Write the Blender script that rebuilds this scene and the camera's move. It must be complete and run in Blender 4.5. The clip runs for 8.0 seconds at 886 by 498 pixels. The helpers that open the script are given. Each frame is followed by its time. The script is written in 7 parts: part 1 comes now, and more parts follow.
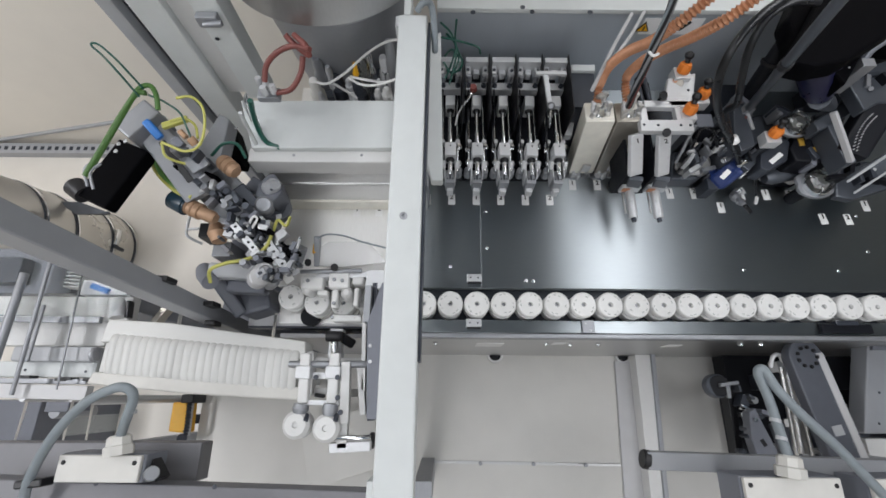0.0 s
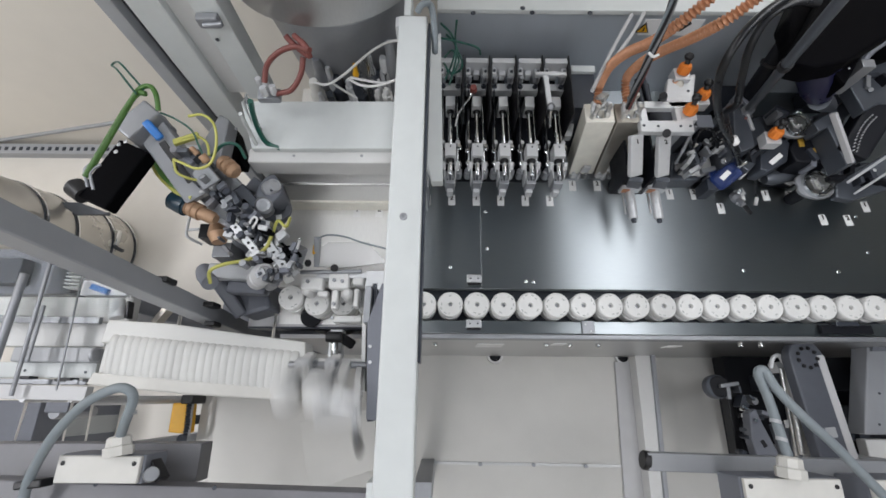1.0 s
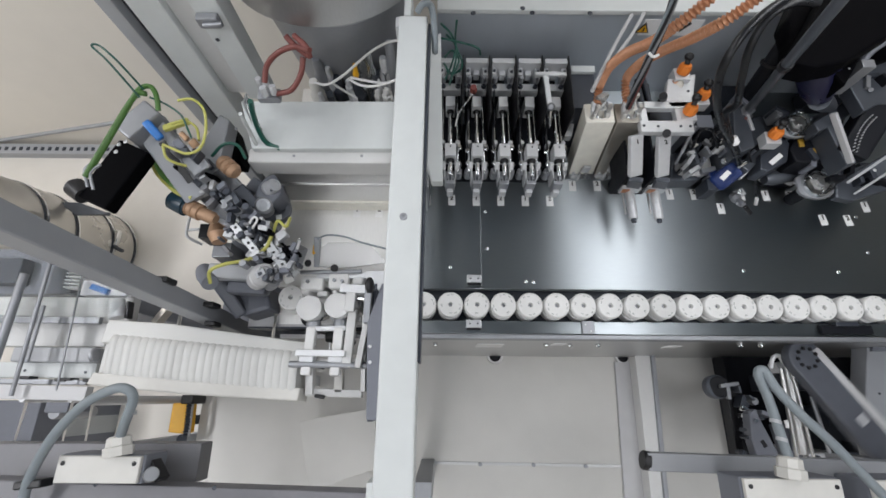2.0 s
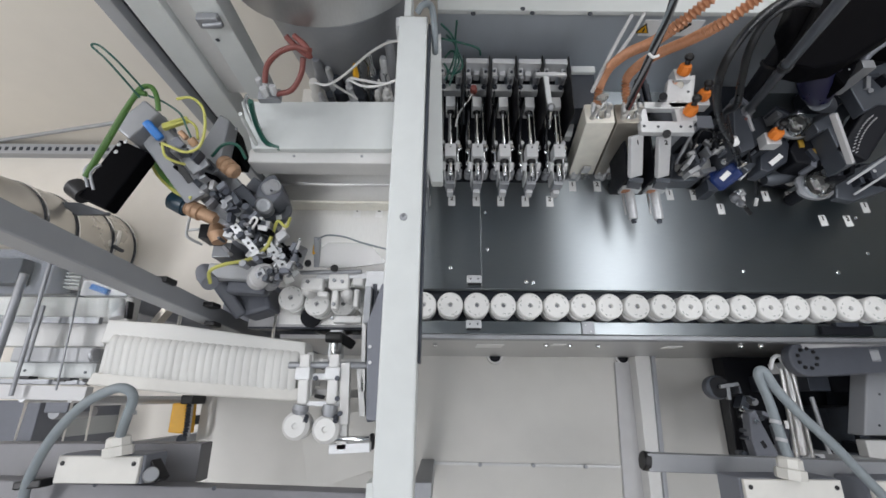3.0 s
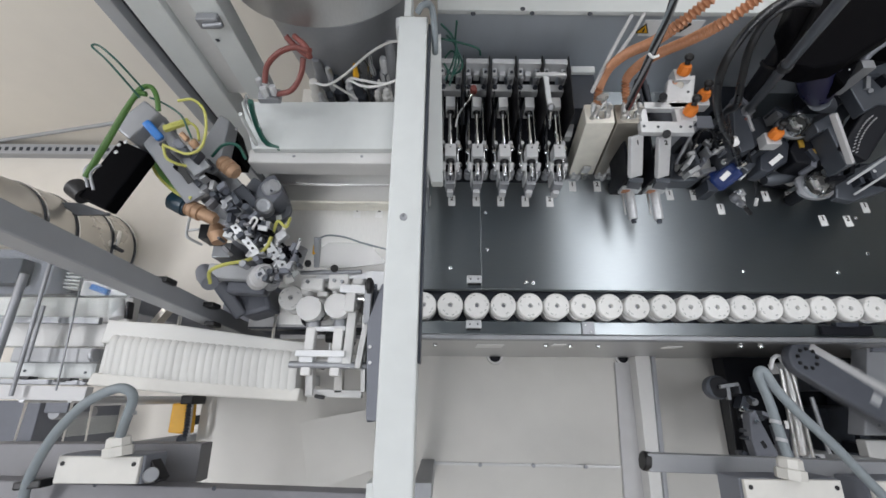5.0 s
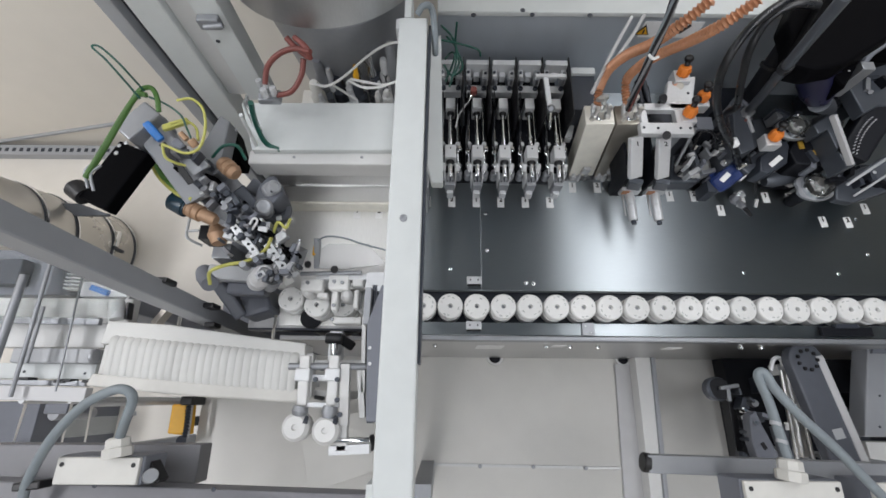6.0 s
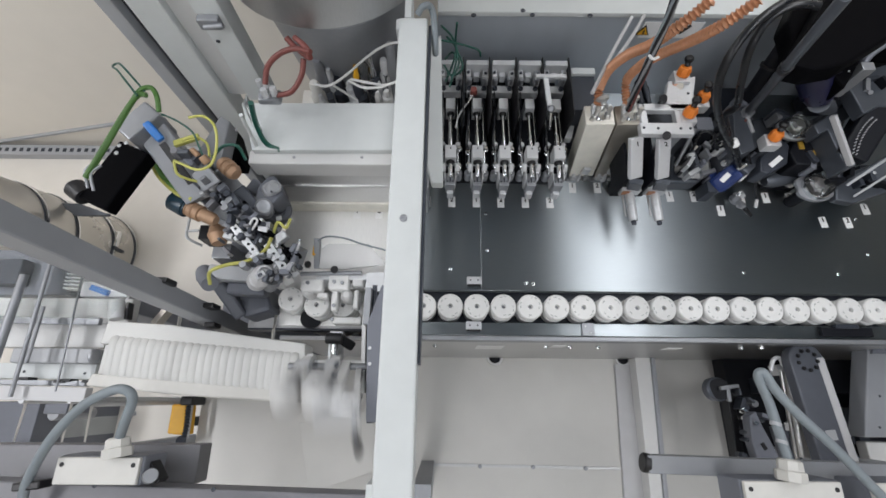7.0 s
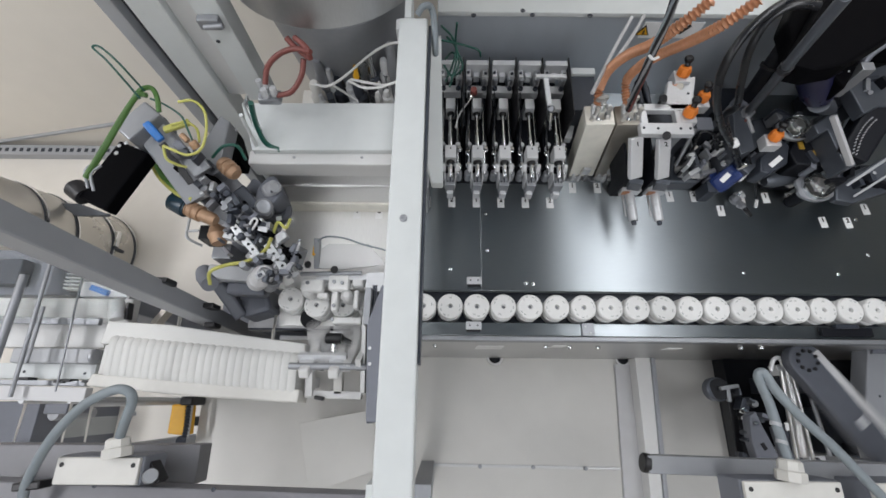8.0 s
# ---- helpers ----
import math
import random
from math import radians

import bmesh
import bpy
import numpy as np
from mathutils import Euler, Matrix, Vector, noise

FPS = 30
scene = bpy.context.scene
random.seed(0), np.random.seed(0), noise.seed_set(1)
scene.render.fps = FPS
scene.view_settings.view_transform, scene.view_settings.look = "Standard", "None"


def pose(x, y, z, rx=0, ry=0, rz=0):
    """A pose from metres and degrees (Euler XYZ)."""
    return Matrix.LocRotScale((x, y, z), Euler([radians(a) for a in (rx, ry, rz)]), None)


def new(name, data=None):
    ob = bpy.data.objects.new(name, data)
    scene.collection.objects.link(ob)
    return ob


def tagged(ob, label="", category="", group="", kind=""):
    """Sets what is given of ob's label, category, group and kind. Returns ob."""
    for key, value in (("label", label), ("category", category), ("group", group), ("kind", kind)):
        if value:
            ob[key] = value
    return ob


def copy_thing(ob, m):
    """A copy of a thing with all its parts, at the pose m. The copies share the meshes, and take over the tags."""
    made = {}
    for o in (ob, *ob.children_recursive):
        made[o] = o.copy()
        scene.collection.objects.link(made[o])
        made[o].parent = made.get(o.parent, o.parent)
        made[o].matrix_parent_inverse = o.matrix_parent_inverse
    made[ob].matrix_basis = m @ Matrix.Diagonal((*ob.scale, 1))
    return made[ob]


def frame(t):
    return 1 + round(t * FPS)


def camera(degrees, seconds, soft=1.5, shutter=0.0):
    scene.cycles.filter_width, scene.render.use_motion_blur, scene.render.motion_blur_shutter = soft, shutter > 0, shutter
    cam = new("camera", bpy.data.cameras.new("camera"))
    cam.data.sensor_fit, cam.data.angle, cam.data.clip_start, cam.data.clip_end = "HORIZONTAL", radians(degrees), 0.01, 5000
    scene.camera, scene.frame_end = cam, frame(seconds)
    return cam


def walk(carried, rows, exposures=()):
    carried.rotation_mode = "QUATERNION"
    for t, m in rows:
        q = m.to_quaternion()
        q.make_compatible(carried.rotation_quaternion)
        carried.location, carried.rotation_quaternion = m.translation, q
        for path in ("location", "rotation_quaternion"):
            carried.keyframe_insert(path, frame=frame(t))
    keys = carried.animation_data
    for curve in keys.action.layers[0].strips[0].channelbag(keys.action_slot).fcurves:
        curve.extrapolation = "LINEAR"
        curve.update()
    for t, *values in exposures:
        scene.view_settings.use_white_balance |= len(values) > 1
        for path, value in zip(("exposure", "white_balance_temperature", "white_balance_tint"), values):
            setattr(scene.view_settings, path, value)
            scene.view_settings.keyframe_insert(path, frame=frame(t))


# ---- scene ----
TILT, ROLL, EYE_Z = 18.5, 0.45, 1.985
cam = camera(90, 8.0, soft=1.6, shutter=0.5)


def eye(lift, lean):
    """The camera over the line: lift and lean are small turns of the held camera, in degrees."""
    return pose(0, 0, EYE_Z, TILT + lift, 0, 0) @ pose(0, 0, 0, 0, 0, ROLL + lean)


walk(cam, [
    (0.0, eye(0.0, 0.0)), (0.5, eye(-0.11, 0.0)), (1.0, eye(0.09, 0.02)), (1.5, eye(0.1, 0.02)),
    (3.0, eye(0.14, 0.07)), (3.5, eye(0.22, 0.09)), (4.0, eye(0.22, 0.07)), (4.5, eye(0.11, 0.05)),
    (6.0, eye(0.29, 0.10)), (6.5, eye(0.29, 0.11)), (7.0, eye(0.31, 0.13)), (7.5, eye(0.29, 0.11)),
    (8.0, eye(0.32, 0.13))])

# ---- light: ceiling lamps, two strip lamps over the machine, and the pale hall around ----
world = bpy.data.worlds.new("hall_air")
scene.world = world
world.use_nodes = True
world.node_tree.nodes["Background"].inputs[0].default_value = (0.82, 0.92, 1.0, 1)
world.node_tree.nodes["Background"].inputs[1].default_value = 0.30


def lamp(name, x, y, z, sx, sy, watts, color=(0.972, 0.97, 1.0)):
    data = bpy.data.lights.new(name, "AREA")
    data.shape, data.size, data.size_y, data.energy, data.color = "RECTANGLE", sx, sy, watts, color
    ob = new(name, data)
    ob.location = (x, y, z)
    return ob


LAMPS = ((-2.1, 0.1, 66.0), (-0.3, -1.5, 20.0), (1.5, -1.4, 20.0))
STRIPS = ((0.87, 0.45, 11.5), (-0.48, 0.45, 7.0))
for lx, ly, watts in LAMPS:
    lamp("ceiling_lamp_light", lx, ly, 2.82, 0.30, 1.9, watts)
for lx, ly, watts in STRIPS:
    lamp("strip_light", lx, ly, 2.195, 0.36, 1.4, watts)
scene.view_settings.exposure = -0.76


# ---- materials ----
def material(name, color, rough=0.5, metal=0.0, grain=0.06, scale=60.0, stretch=(1, 1, 1), bump=0.05,
             spots=0.0, coat=0.0, spec=0.5, rough_var=0.08):
    m = bpy.data.materials.new(name)
    m.use_nodes = True
    nt = m.node_tree
    n, link = nt.nodes, nt.links.new
    b = n["Principled BSDF"]
    tex = n.new("ShaderNodeTexCoord")
    mp = n.new("ShaderNodeMapping")
    mp.inputs["Scale"].default_value = stretch
    link(tex.outputs["Object"], mp.inputs[0])
    fine, broad = n.new("ShaderNodeTexNoise"), n.new("ShaderNodeTexNoise")
    fine.inputs["Scale"].default_value, fine.inputs["Detail"].default_value = scale, 6
    broad.inputs["Scale"].default_value, broad.inputs["Detail"].default_value = scale / 14, 3
    link(mp.outputs[0], fine.inputs[0])
    link(tex.outputs["Object"], broad.inputs[0])
    add = n.new("ShaderNodeMath")
    add.operation = "ADD"
    link(fine.outputs[0], add.inputs[0])
    link(broad.outputs[0], add.inputs[1])
    ramp = n.new("ShaderNodeMapRange")
    ramp.inputs["From Min"].default_value, ramp.inputs["From Max"].default_value = 0.6, 1.4
    ramp.inputs["To Min"].default_value, ramp.inputs["To Max"].default_value = 1 - grain, 1 + grain
    link(add.outputs[0], ramp.inputs[0])
    info = n.new("ShaderNodeObjectInfo")
    vary = n.new("ShaderNodeMapRange")
    vary.inputs["To Min"].default_value, vary.inputs["To Max"].default_value = 0.96, 1.04
    link(info.outputs["Random"], vary.inputs[0])
    tone = n.new("ShaderNodeMath")
    tone.operation = "MULTIPLY"
    link(ramp.outputs[0], tone.inputs[0])
    link(vary.outputs[0], tone.inputs[1])
    mix = n.new("ShaderNodeVectorMath")
    mix.operation = "SCALE"
    mix.inputs[0].default_value = color
    link(tone.outputs[0], mix.inputs["Scale"])
    link(mix.outputs[0], b.inputs["Base Color"])
    if spots:
        sp = n.new("ShaderNodeTexNoise")
        sp.inputs["Scale"].default_value = scale * 0.9
        link(tex.outputs["Object"], sp.inputs[0])
        sr = n.new("ShaderNodeMapRange")
        sr.inputs["From Min"].default_value, sr.inputs["From Max"].default_value = 0.66, 0.74
        sr.inputs["To Max"].default_value = spots
        link(sp.outputs[0], sr.inputs[0])
        mm = n.new("ShaderNodeMix")
        mm.data_type = "RGBA"
        mm.inputs[7].default_value = (color[0] * 0.4, color[1] * 0.4, color[2] * 0.4, 1)
        link(sr.outputs[0], mm.inputs[0])
        link(mix.outputs[0], mm.inputs[6])
        link(mm.outputs[2], b.inputs["Base Color"])
    rr = n.new("ShaderNodeMapRange")
    rr.inputs["From Min"].default_value, rr.inputs["From Max"].default_value = 0.6, 1.4
    rr.inputs["To Min"].default_value = max(0.02, rough - rough_var)
    rr.inputs["To Max"].default_value = min(1, rough + rough_var)
    link(add.outputs[0], rr.inputs[0])
    link(rr.outputs[0], b.inputs["Roughness"])
    b.inputs["Metallic"].default_value = metal
    b.inputs["Coat Weight"].default_value = coat
    b.inputs["Specular IOR Level"].default_value = spec
    bp = n.new("ShaderNodeBump")
    bp.inputs["Strength"].default_value, bp.inputs["Distance"].default_value = bump, 0.002
    link(fine.outputs[0], bp.inputs["Height"])
    link(bp.outputs[0], b.inputs["Normal"])
    return m


def clear(name, color, rough=0.08, amount=0.9, ior=1.2):
    m = bpy.data.materials.new(name)
    m.use_nodes = True
    b = m.node_tree.nodes["Principled BSDF"]
    b.inputs["Base Color"].default_value = (*color, 1)
    b.inputs["Roughness"].default_value = rough
    b.inputs["Transmission Weight"].default_value = amount
    b.inputs["IOR"].default_value = ior
    return m


def glow(name, color, strength):
    m = bpy.data.materials.new(name)
    m.use_nodes = True
    b = m.node_tree.nodes["Principled BSDF"]
    b.inputs["Base Color"].default_value = (*color, 1)
    b.inputs["Emission Color"].default_value = (*color, 1)
    b.inputs["Emission Strength"].default_value = strength
    return m


TABLE = material("brushed_table_steel", (0.338, 0.368, 0.388), 0.41, 1.0, 0.06, 90, (0.35, 9, 1), 0.012, rough_var=0.03)


def brushed(m, amount, turn):
    """Brush lines that draw a highlight out to a streak."""
    n = m.node_tree.nodes
    t = n.new("ShaderNodeTangent")
    t.direction_type, t.uv_map = "UV_MAP", "brush"
    b = n["Principled BSDF"]
    m.node_tree.links.new(t.outputs[0], b.inputs["Tangent"])
    b.inputs["Anisotropic"].default_value, b.inputs["Anisotropic Rotation"].default_value = amount, turn


brushed(TABLE, 0.97, 0.25)
STEEL = material("brushed_steel", (0.56, 0.56, 0.56), 0.36, 1.0, 0.08, 80, (6, 0.6, 1), 0.03)
PAN = material("satin_steel_pan", (0.56, 0.55, 0.525), 0.46, 0.35, 0.07, 10, (1, 1, 1), 0.02)
FEED = material("pale_brushed_feed_plate", (0.76, 0.755, 0.74), 0.36, 0.5, 0.06, 80, (6, 0.6, 1), 0.03)
DRUM = material("warm_drum_steel", (0.68, 0.65, 0.60), 0.30, 0.6, 0.03, 8, bump=0.01)
CHROME = material("polished_steel", (0.72, 0.73, 0.74), 0.14, 1.0, 0.04, 60)
ALU = material("machined_aluminium", (0.57, 0.58, 0.595), 0.42, 0.35, 0.06, 90, (1, 1, 1), 0.05, 0.2)
ALU_D = material("grey_anodised_aluminium", (0.30, 0.31, 0.33), 0.45, 0.6, 0.08, 90)
FRAME = material("pale_grey_painted_frame", (0.575, 0.60, 0.60), 0.45, 0.0, 0.05, 30, (1, 1, 1), 0.04)
PANEL = material("blue_grey_satin_panel", (0.47, 0.51, 0.56), 0.36, 0.4, 0.10, 14, (1, 1, 0.3))
FRAME_D = material("grey_painted_frame", (0.38, 0.39, 0.41), 0.5, 0.0, 0.08, 30)
FRAME_M = material("mid_pale_painted_frame", (0.47, 0.47, 0.48), 0.4, 0.0, 0.08, 20)
FRAME_G = material("scuffed_grey_frame_paint", (0.165, 0.165, 0.18), 0.45, 0.0, 0.12, 20)
MID = material("mid_grey_enamel", (0.16, 0.17, 0.20), 0.5, 0.1, 0.08, 40)
SLATE = material("slate_grey_enamel", (0.088, 0.095, 0.115), 0.45, 0.1, 0.1, 40)
WHITE = material("white_plastic", (0.60, 0.60, 0.595), 0.42, 0.0, 0.03, 70, (1, 1, 1), 0.03)
PUCK = material("white_puck_plastic", (0.70, 0.70, 0.69), 0.5, 0.0, 0.04, 60, (1, 1, 1), 0.05, 0.35)
MILK = material("milky_white_plastic", (0.56, 0.56, 0.545), 0.38, 0.0, 0.02, 60)
MILK.node_tree.nodes["Principled BSDF"].inputs["Subsurface Weight"].default_value = 0.35
MILK.node_tree.nodes["Principled BSDF"].inputs["Subsurface Radius"].default_value = (0.02, 0.02, 0.02)
CREAM = material("cream_plastic", (0.58, 0.57, 0.54), 0.5, 0.0, 0.05, 50)
SCUFF = material("grey_scuff", (0.42, 0.44, 0.43), 0.7, 0.0, 0.3, 300)
BEIGE = material("warm_plated_metal", (0.76, 0.735, 0.66), 0.36, 0.15, 0.12, 40, (1, 3, 1))
# darker copy of the plated metal, with the second heater's shade in its colour
WARM = material("dull_shaded_plated_metal", (0.46, 0.43, 0.38), 0.35, 0.8, 0.12, 40, (1, 3, 1))
BLACK = material("black_plastic", (0.011, 0.011, 0.013), 0.42, 0.0, 0.2, 60, spec=0.4)
JET = material("jet_black_enamel", (0.0022, 0.0022, 0.003), 0.6, 0.0, 0.2, 40, spec=0.03)
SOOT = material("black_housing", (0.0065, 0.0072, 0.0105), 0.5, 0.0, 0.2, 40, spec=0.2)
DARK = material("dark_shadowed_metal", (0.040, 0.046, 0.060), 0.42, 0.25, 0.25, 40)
RUBBER = material("grey_rubber_hose", (0.20, 0.23, 0.25), 0.5, 0.0, 0.08, 90)
CABLE = material("black_cable", (0.008, 0.009, 0.012), 0.3, spec=0.45)
GREEN = material("green_cable", (0.05, 0.13, 0.02), 0.45)
TEAL = material("teal_tube", (0.008, 0.075, 0.055), 0.35)
YELLOW = material("yellow_cable", (0.46, 0.45, 0.11), 0.45)
AMBER = material("amber_plastic", (0.80, 0.42, 0.02), 0.45)
ORANGE = material("orange_plastic", (0.78, 0.22, 0.03), 0.45, 0.0, 0.08)
COPPER = material("copper_braided_hose", (0.46, 0.22, 0.12), 0.42, 0.25, 0.25, 120)
RED = material("red_rubber_hose", (0.16, 0.045, 0.038), 0.5)
BLUE = material("blue_plastic", (0.02, 0.16, 0.50), 0.4)
NAVY = material("navy_enamel", (0.003, 0.0035, 0.026), 0.3)
ROYAL = material("blue_enamel", (0.012, 0.030, 0.13), 0.3)
OCHRE = material("worn_yellow_print", (0.40, 0.24, 0.03), 0.5, 0.0, 0.3, 120)
POST = material("dull_grey_post_paint", (0.27, 0.28, 0.30), 0.42, 0.0, 0.08, 24)
SMOKE = material("blue_grey_cast_metal", (0.080, 0.089, 0.106), 0.38, 0.35, 0.16, 30)
BRASS = material("bronze_fitting", (0.40, 0.25, 0.155), 0.5, 0.3, 0.25)
PETROL = material("dark_petrol_enamel", (0.008, 0.03, 0.05), 0.35)
PAPER = material("white_label_paper", (0.80, 0.80, 0.80), 0.6)
INK = material("black_ink", (0.02, 0.02, 0.02), 0.6)
FLOOR = material("cream_resin_floor", (0.77, 0.735, 0.68), 0.35, 0.0, 0.05, 12, (1, 1, 1), 0.03)
WALL = material("cream_wall_paint", (0.83, 0.79, 0.72), 0.55, 0.0, 0.03, 10)
# blue chosen to cool the table's dark reflections; the ceiling is out of view
CEIL = material("hall_ceiling", (0.205, 0.285, 0.385), 0.8, 0.0, 0.05, 8)
GLASS = clear("clear_acrylic", (0.95, 0.97, 0.97), 0.03, 0.97, 1.08)
LENS = clear("clear_glass", (0.97, 0.98, 0.96), 0.02, 1.0, 1.25)
FROST = clear("translucent_white_tube", (0.90, 0.90, 0.90), 0.25, 0.5, 1.2)
GLOW = glow("lamp_diffuser", (0.94, 0.98, 1.0), 1.6)


# ---- mesh helpers: all in place, in metres ----
def box(x0, y0, x1, y1, z0, z1, bevel=0.0015):
    bm = bmesh.new()
    bmesh.ops.create_cube(bm, size=1, matrix=Matrix.Translation(((x0 + x1) / 2, (y0 + y1) / 2, (z0 + z1) / 2))
                          @ Matrix.Diagonal((abs(x1 - x0), abs(y1 - y0), abs(z1 - z0), 1)))
    if bevel:
        b = min(bevel, abs(x1 - x0) / 3, abs(y1 - y0) / 3, abs(z1 - z0) / 3)
        for f in bmesh.ops.bevel(bm, geom=bm.edges[:], offset=b, segments=2, affect="EDGES", profile=0.5)["faces"]:
            f.smooth = True
    return bm


def bar(p0, p1, w, h, bevel=0.0015, up=(0, 0, 1)):
    """A box from p0 to p1, w across and h along up; the line p0 to p1 lies on its top where up is upward."""
    p0, p1 = Vector(p0), Vector(p1)
    d = p1 - p0
    y = d.normalized()
    x = y.cross(Vector(up)).normalized()
    z = x.cross(y)
    m = Matrix((x, y, z)).transposed().to_4x4()
    m.translation = (p0 + p1) / 2
    drop = h / 2 if Vector(up).normalized().z > 0.5 else 0
    bm = box(-w / 2, -d.length / 2, w / 2, d.length / 2, -h / 2 - drop, h / 2 - drop, bevel)
    bm.transform(m)
    return bm


def lathe(p0, p1, profile, seg=28):
    """Turned about the line p0 to p1; profile rows: share of the way, radius."""
    p0, p1 = Vector(p0), Vector(p1)
    z = (p1 - p0).normalized()
    x = z.orthogonal().normalized()
    y = z.cross(x)
    bm = bmesh.new()
    rings = []
    for s, r in profile:
        c = p0.lerp(p1, s)
        rings.append([bm.verts.new(c + (x * math.cos(a) + y * math.sin(a)) * max(r, 1e-5))
                      for a in (2 * math.pi * i / seg for i in range(seg))])
    for a, b in zip(rings, rings[1:]):
        for i in range(seg):
            bm.faces.new((a[i], a[(i + 1) % seg], b[(i + 1) % seg], b[i])).smooth = True
    bm.faces.new(rings[0][::-1])
    bm.faces.new(rings[-1])
    return bm


def rod(p0, p1, r, r2=None, seg=20, edge=0.06):
    r2 = r if r2 is None else r2
    k = min(0.25, edge * r / max(1e-6, (Vector(p1) - Vector(p0)).length) * 4)
    return lathe(p0, p1, ((0, r * 0.9), (k, r), (1 - k, r2), (1, r2 * 0.9)), seg)


def spline(points, steps=8):
    pts = [Vector(p) for p in points]
    pts = [2 * pts[0] - pts[1], *pts, 2 * pts[-1] - pts[-2]]
    out = []
    for i in range(1, len(pts) - 2):
        a, b, c, d = pts[i - 1:i + 3]
        for k in range(steps):
            t = k / steps
            out.append(0.5 * ((2 * b) + (c - a) * t + (2 * a - 5 * b + 4 * c - d) * t * t + (3 * b - a - 3 * c + d) * t ** 3))
    out.append(pts[-2])
    return out


def tube(points, r, seg=10, steps=8, ribs=0.0, rib_len=0.008):
    """A hose along a smooth line through the points; ribs: depth of its rings."""
    line = spline(points, steps)
    if ribs:
        along = [0.0]
        for a, b in zip(line, line[1:]):
            along.append(along[-1] + (b - a).length)
        count, j, fine = max(2, round(along[-1] / (rib_len / 2))), 0, []
        for i in range(count + 1):
            d = along[-1] * i / count
            while j < len(line) - 2 and along[j + 1] < d:
                j += 1
            fine.append(line[j].lerp(line[j + 1], (d - along[j]) / (along[j + 1] - along[j])))
        line = fine
    bm = bmesh.new()
    rings, side = [], None
    for i, c in enumerate(line):
        d = (line[min(i + 1, len(line) - 1)] - line[max(i - 1, 0)]).normalized()
        side = d.orthogonal() if side is None else side - d * side.dot(d)
        side = side.normalized()
        other = d.cross(side)
        rr = r - (ribs if i % 2 else 0)
        rings.append([bm.verts.new(c + (side * math.cos(t) + other * math.sin(t)) * rr)
                      for t in (2 * math.pi * k / seg for k in range(seg))])
    for a, b in zip(rings, rings[1:]):
        for i in range(seg):
            bm.faces.new((a[i], a[(i + 1) % seg], b[(i + 1) % seg], b[i])).smooth = True
    bm.faces.new(rings[0][::-1])
    bm.faces.new(rings[-1])
    return bm


def slab(points, z0, z1, bevel=0.001):
    """A plate with that outline, seen from above."""
    bm = bmesh.new()
    lo = [bm.verts.new((p[0], p[1], z0)) for p in points]
    hi = [bm.verts.new((p[0], p[1], z1)) for p in points]
    n = len(points)
    bm.faces.new(lo[::-1])
    bm.faces.new(hi)
    for i in range(n):
        bm.faces.new((lo[i], lo[(i + 1) % n], hi[(i + 1) % n], hi[i]))
    bmesh.ops.recalc_face_normals(bm, faces=bm.faces[:])
    if bevel:
        for f in bmesh.ops.bevel(bm, geom=bm.edges[:], offset=bevel, segments=2, affect="EDGES", profile=0.5)["faces"]:
            f.smooth = True
    return bm


def merge(*bms):
    out = bmesh.new()
    for b in bms:
        me = bpy.data.meshes.new("piece")
        b.to_mesh(me)
        out.from_mesh(me)
        b.free()
        bpy.data.meshes.remove(me)
    return out


def origin_of(ob):
    o = Vector((0, 0, 0))
    while ob:
        o += ob.location
        ob = ob.parent
    return o


def finish(bm, name, mat, at):
    bm.transform(Matrix.Translation(-Vector(at)))
    bmesh.ops.recalc_face_normals(bm, faces=bm.faces[:])
    me = bpy.data.meshes.new(name)
    bm.to_mesh(me)
    bm.free()
    me.materials.append(mat)
    smooth = [p.use_smooth for p in me.polygons]
    me.set_sharp_from_angle(angle=radians(32))
    me.polygons.foreach_set("use_smooth", smooth)
    return me


def brush_map(ob):
    """Lays the brush direction over a flat plate."""
    uv = ob.data.uv_layers.new(name="brush")
    for loop in ob.data.loops:
        co = ob.data.vertices[loop.vertex_index].co
        uv.data[loop.index].uv = (co.x, co.y)
    return ob


def part(name, bm, mat, parent, label=""):
    """One mesh under a thing or a part; the bmesh is given in place."""
    ob = new(name, finish(bm, name, mat, origin_of(parent)))
    ob.parent = parent
    return tagged(ob, label)


def thing(name, at, label, category, group="", kind=""):
    ob = new(name)
    ob.location = at
    ob.empty_display_size = 0.02
    return tagged(ob, label, category, group, kind)


def solid(name, bm, mat, at, label, category="", group="", kind=""):
    """A thing that is one mesh."""
    ob = new(name, finish(bm, name, mat, at))
    ob.location = at
    return tagged(ob, label, category, group, kind)


# ---- the hall ----
BACK = 1.211
solid("floor", box(-4, -3, 4, BACK, -0.05, 0, 0), FLOOR, (0, 0, 0), "cream resin factory floor", "floor", kind="structure")
solid("wall_north", box(-4, BACK, 4, BACK + 0.1, 0, 3.0, 0), WALL, (0, BACK, 0), "cream painted hall wall", "wall", kind="structure")
solid("wall_south", box(-4, -3.1, 4, -3, 0, 3.0, 0), WALL, (0, -3, 0), "cream painted hall wall", "wall", kind="structure")
solid("wall_west", box(-4.1, -3, -4, BACK, 0, 3.0, 0), WALL, (-4, 0, 0), "cream painted hall wall", "wall", kind="structure")
solid("wall_east", box(4, -3, 4.1, BACK, 0, 3.0, 0), WALL, (4, 0, 0), "cream painted hall wall", "wall", kind="structure")
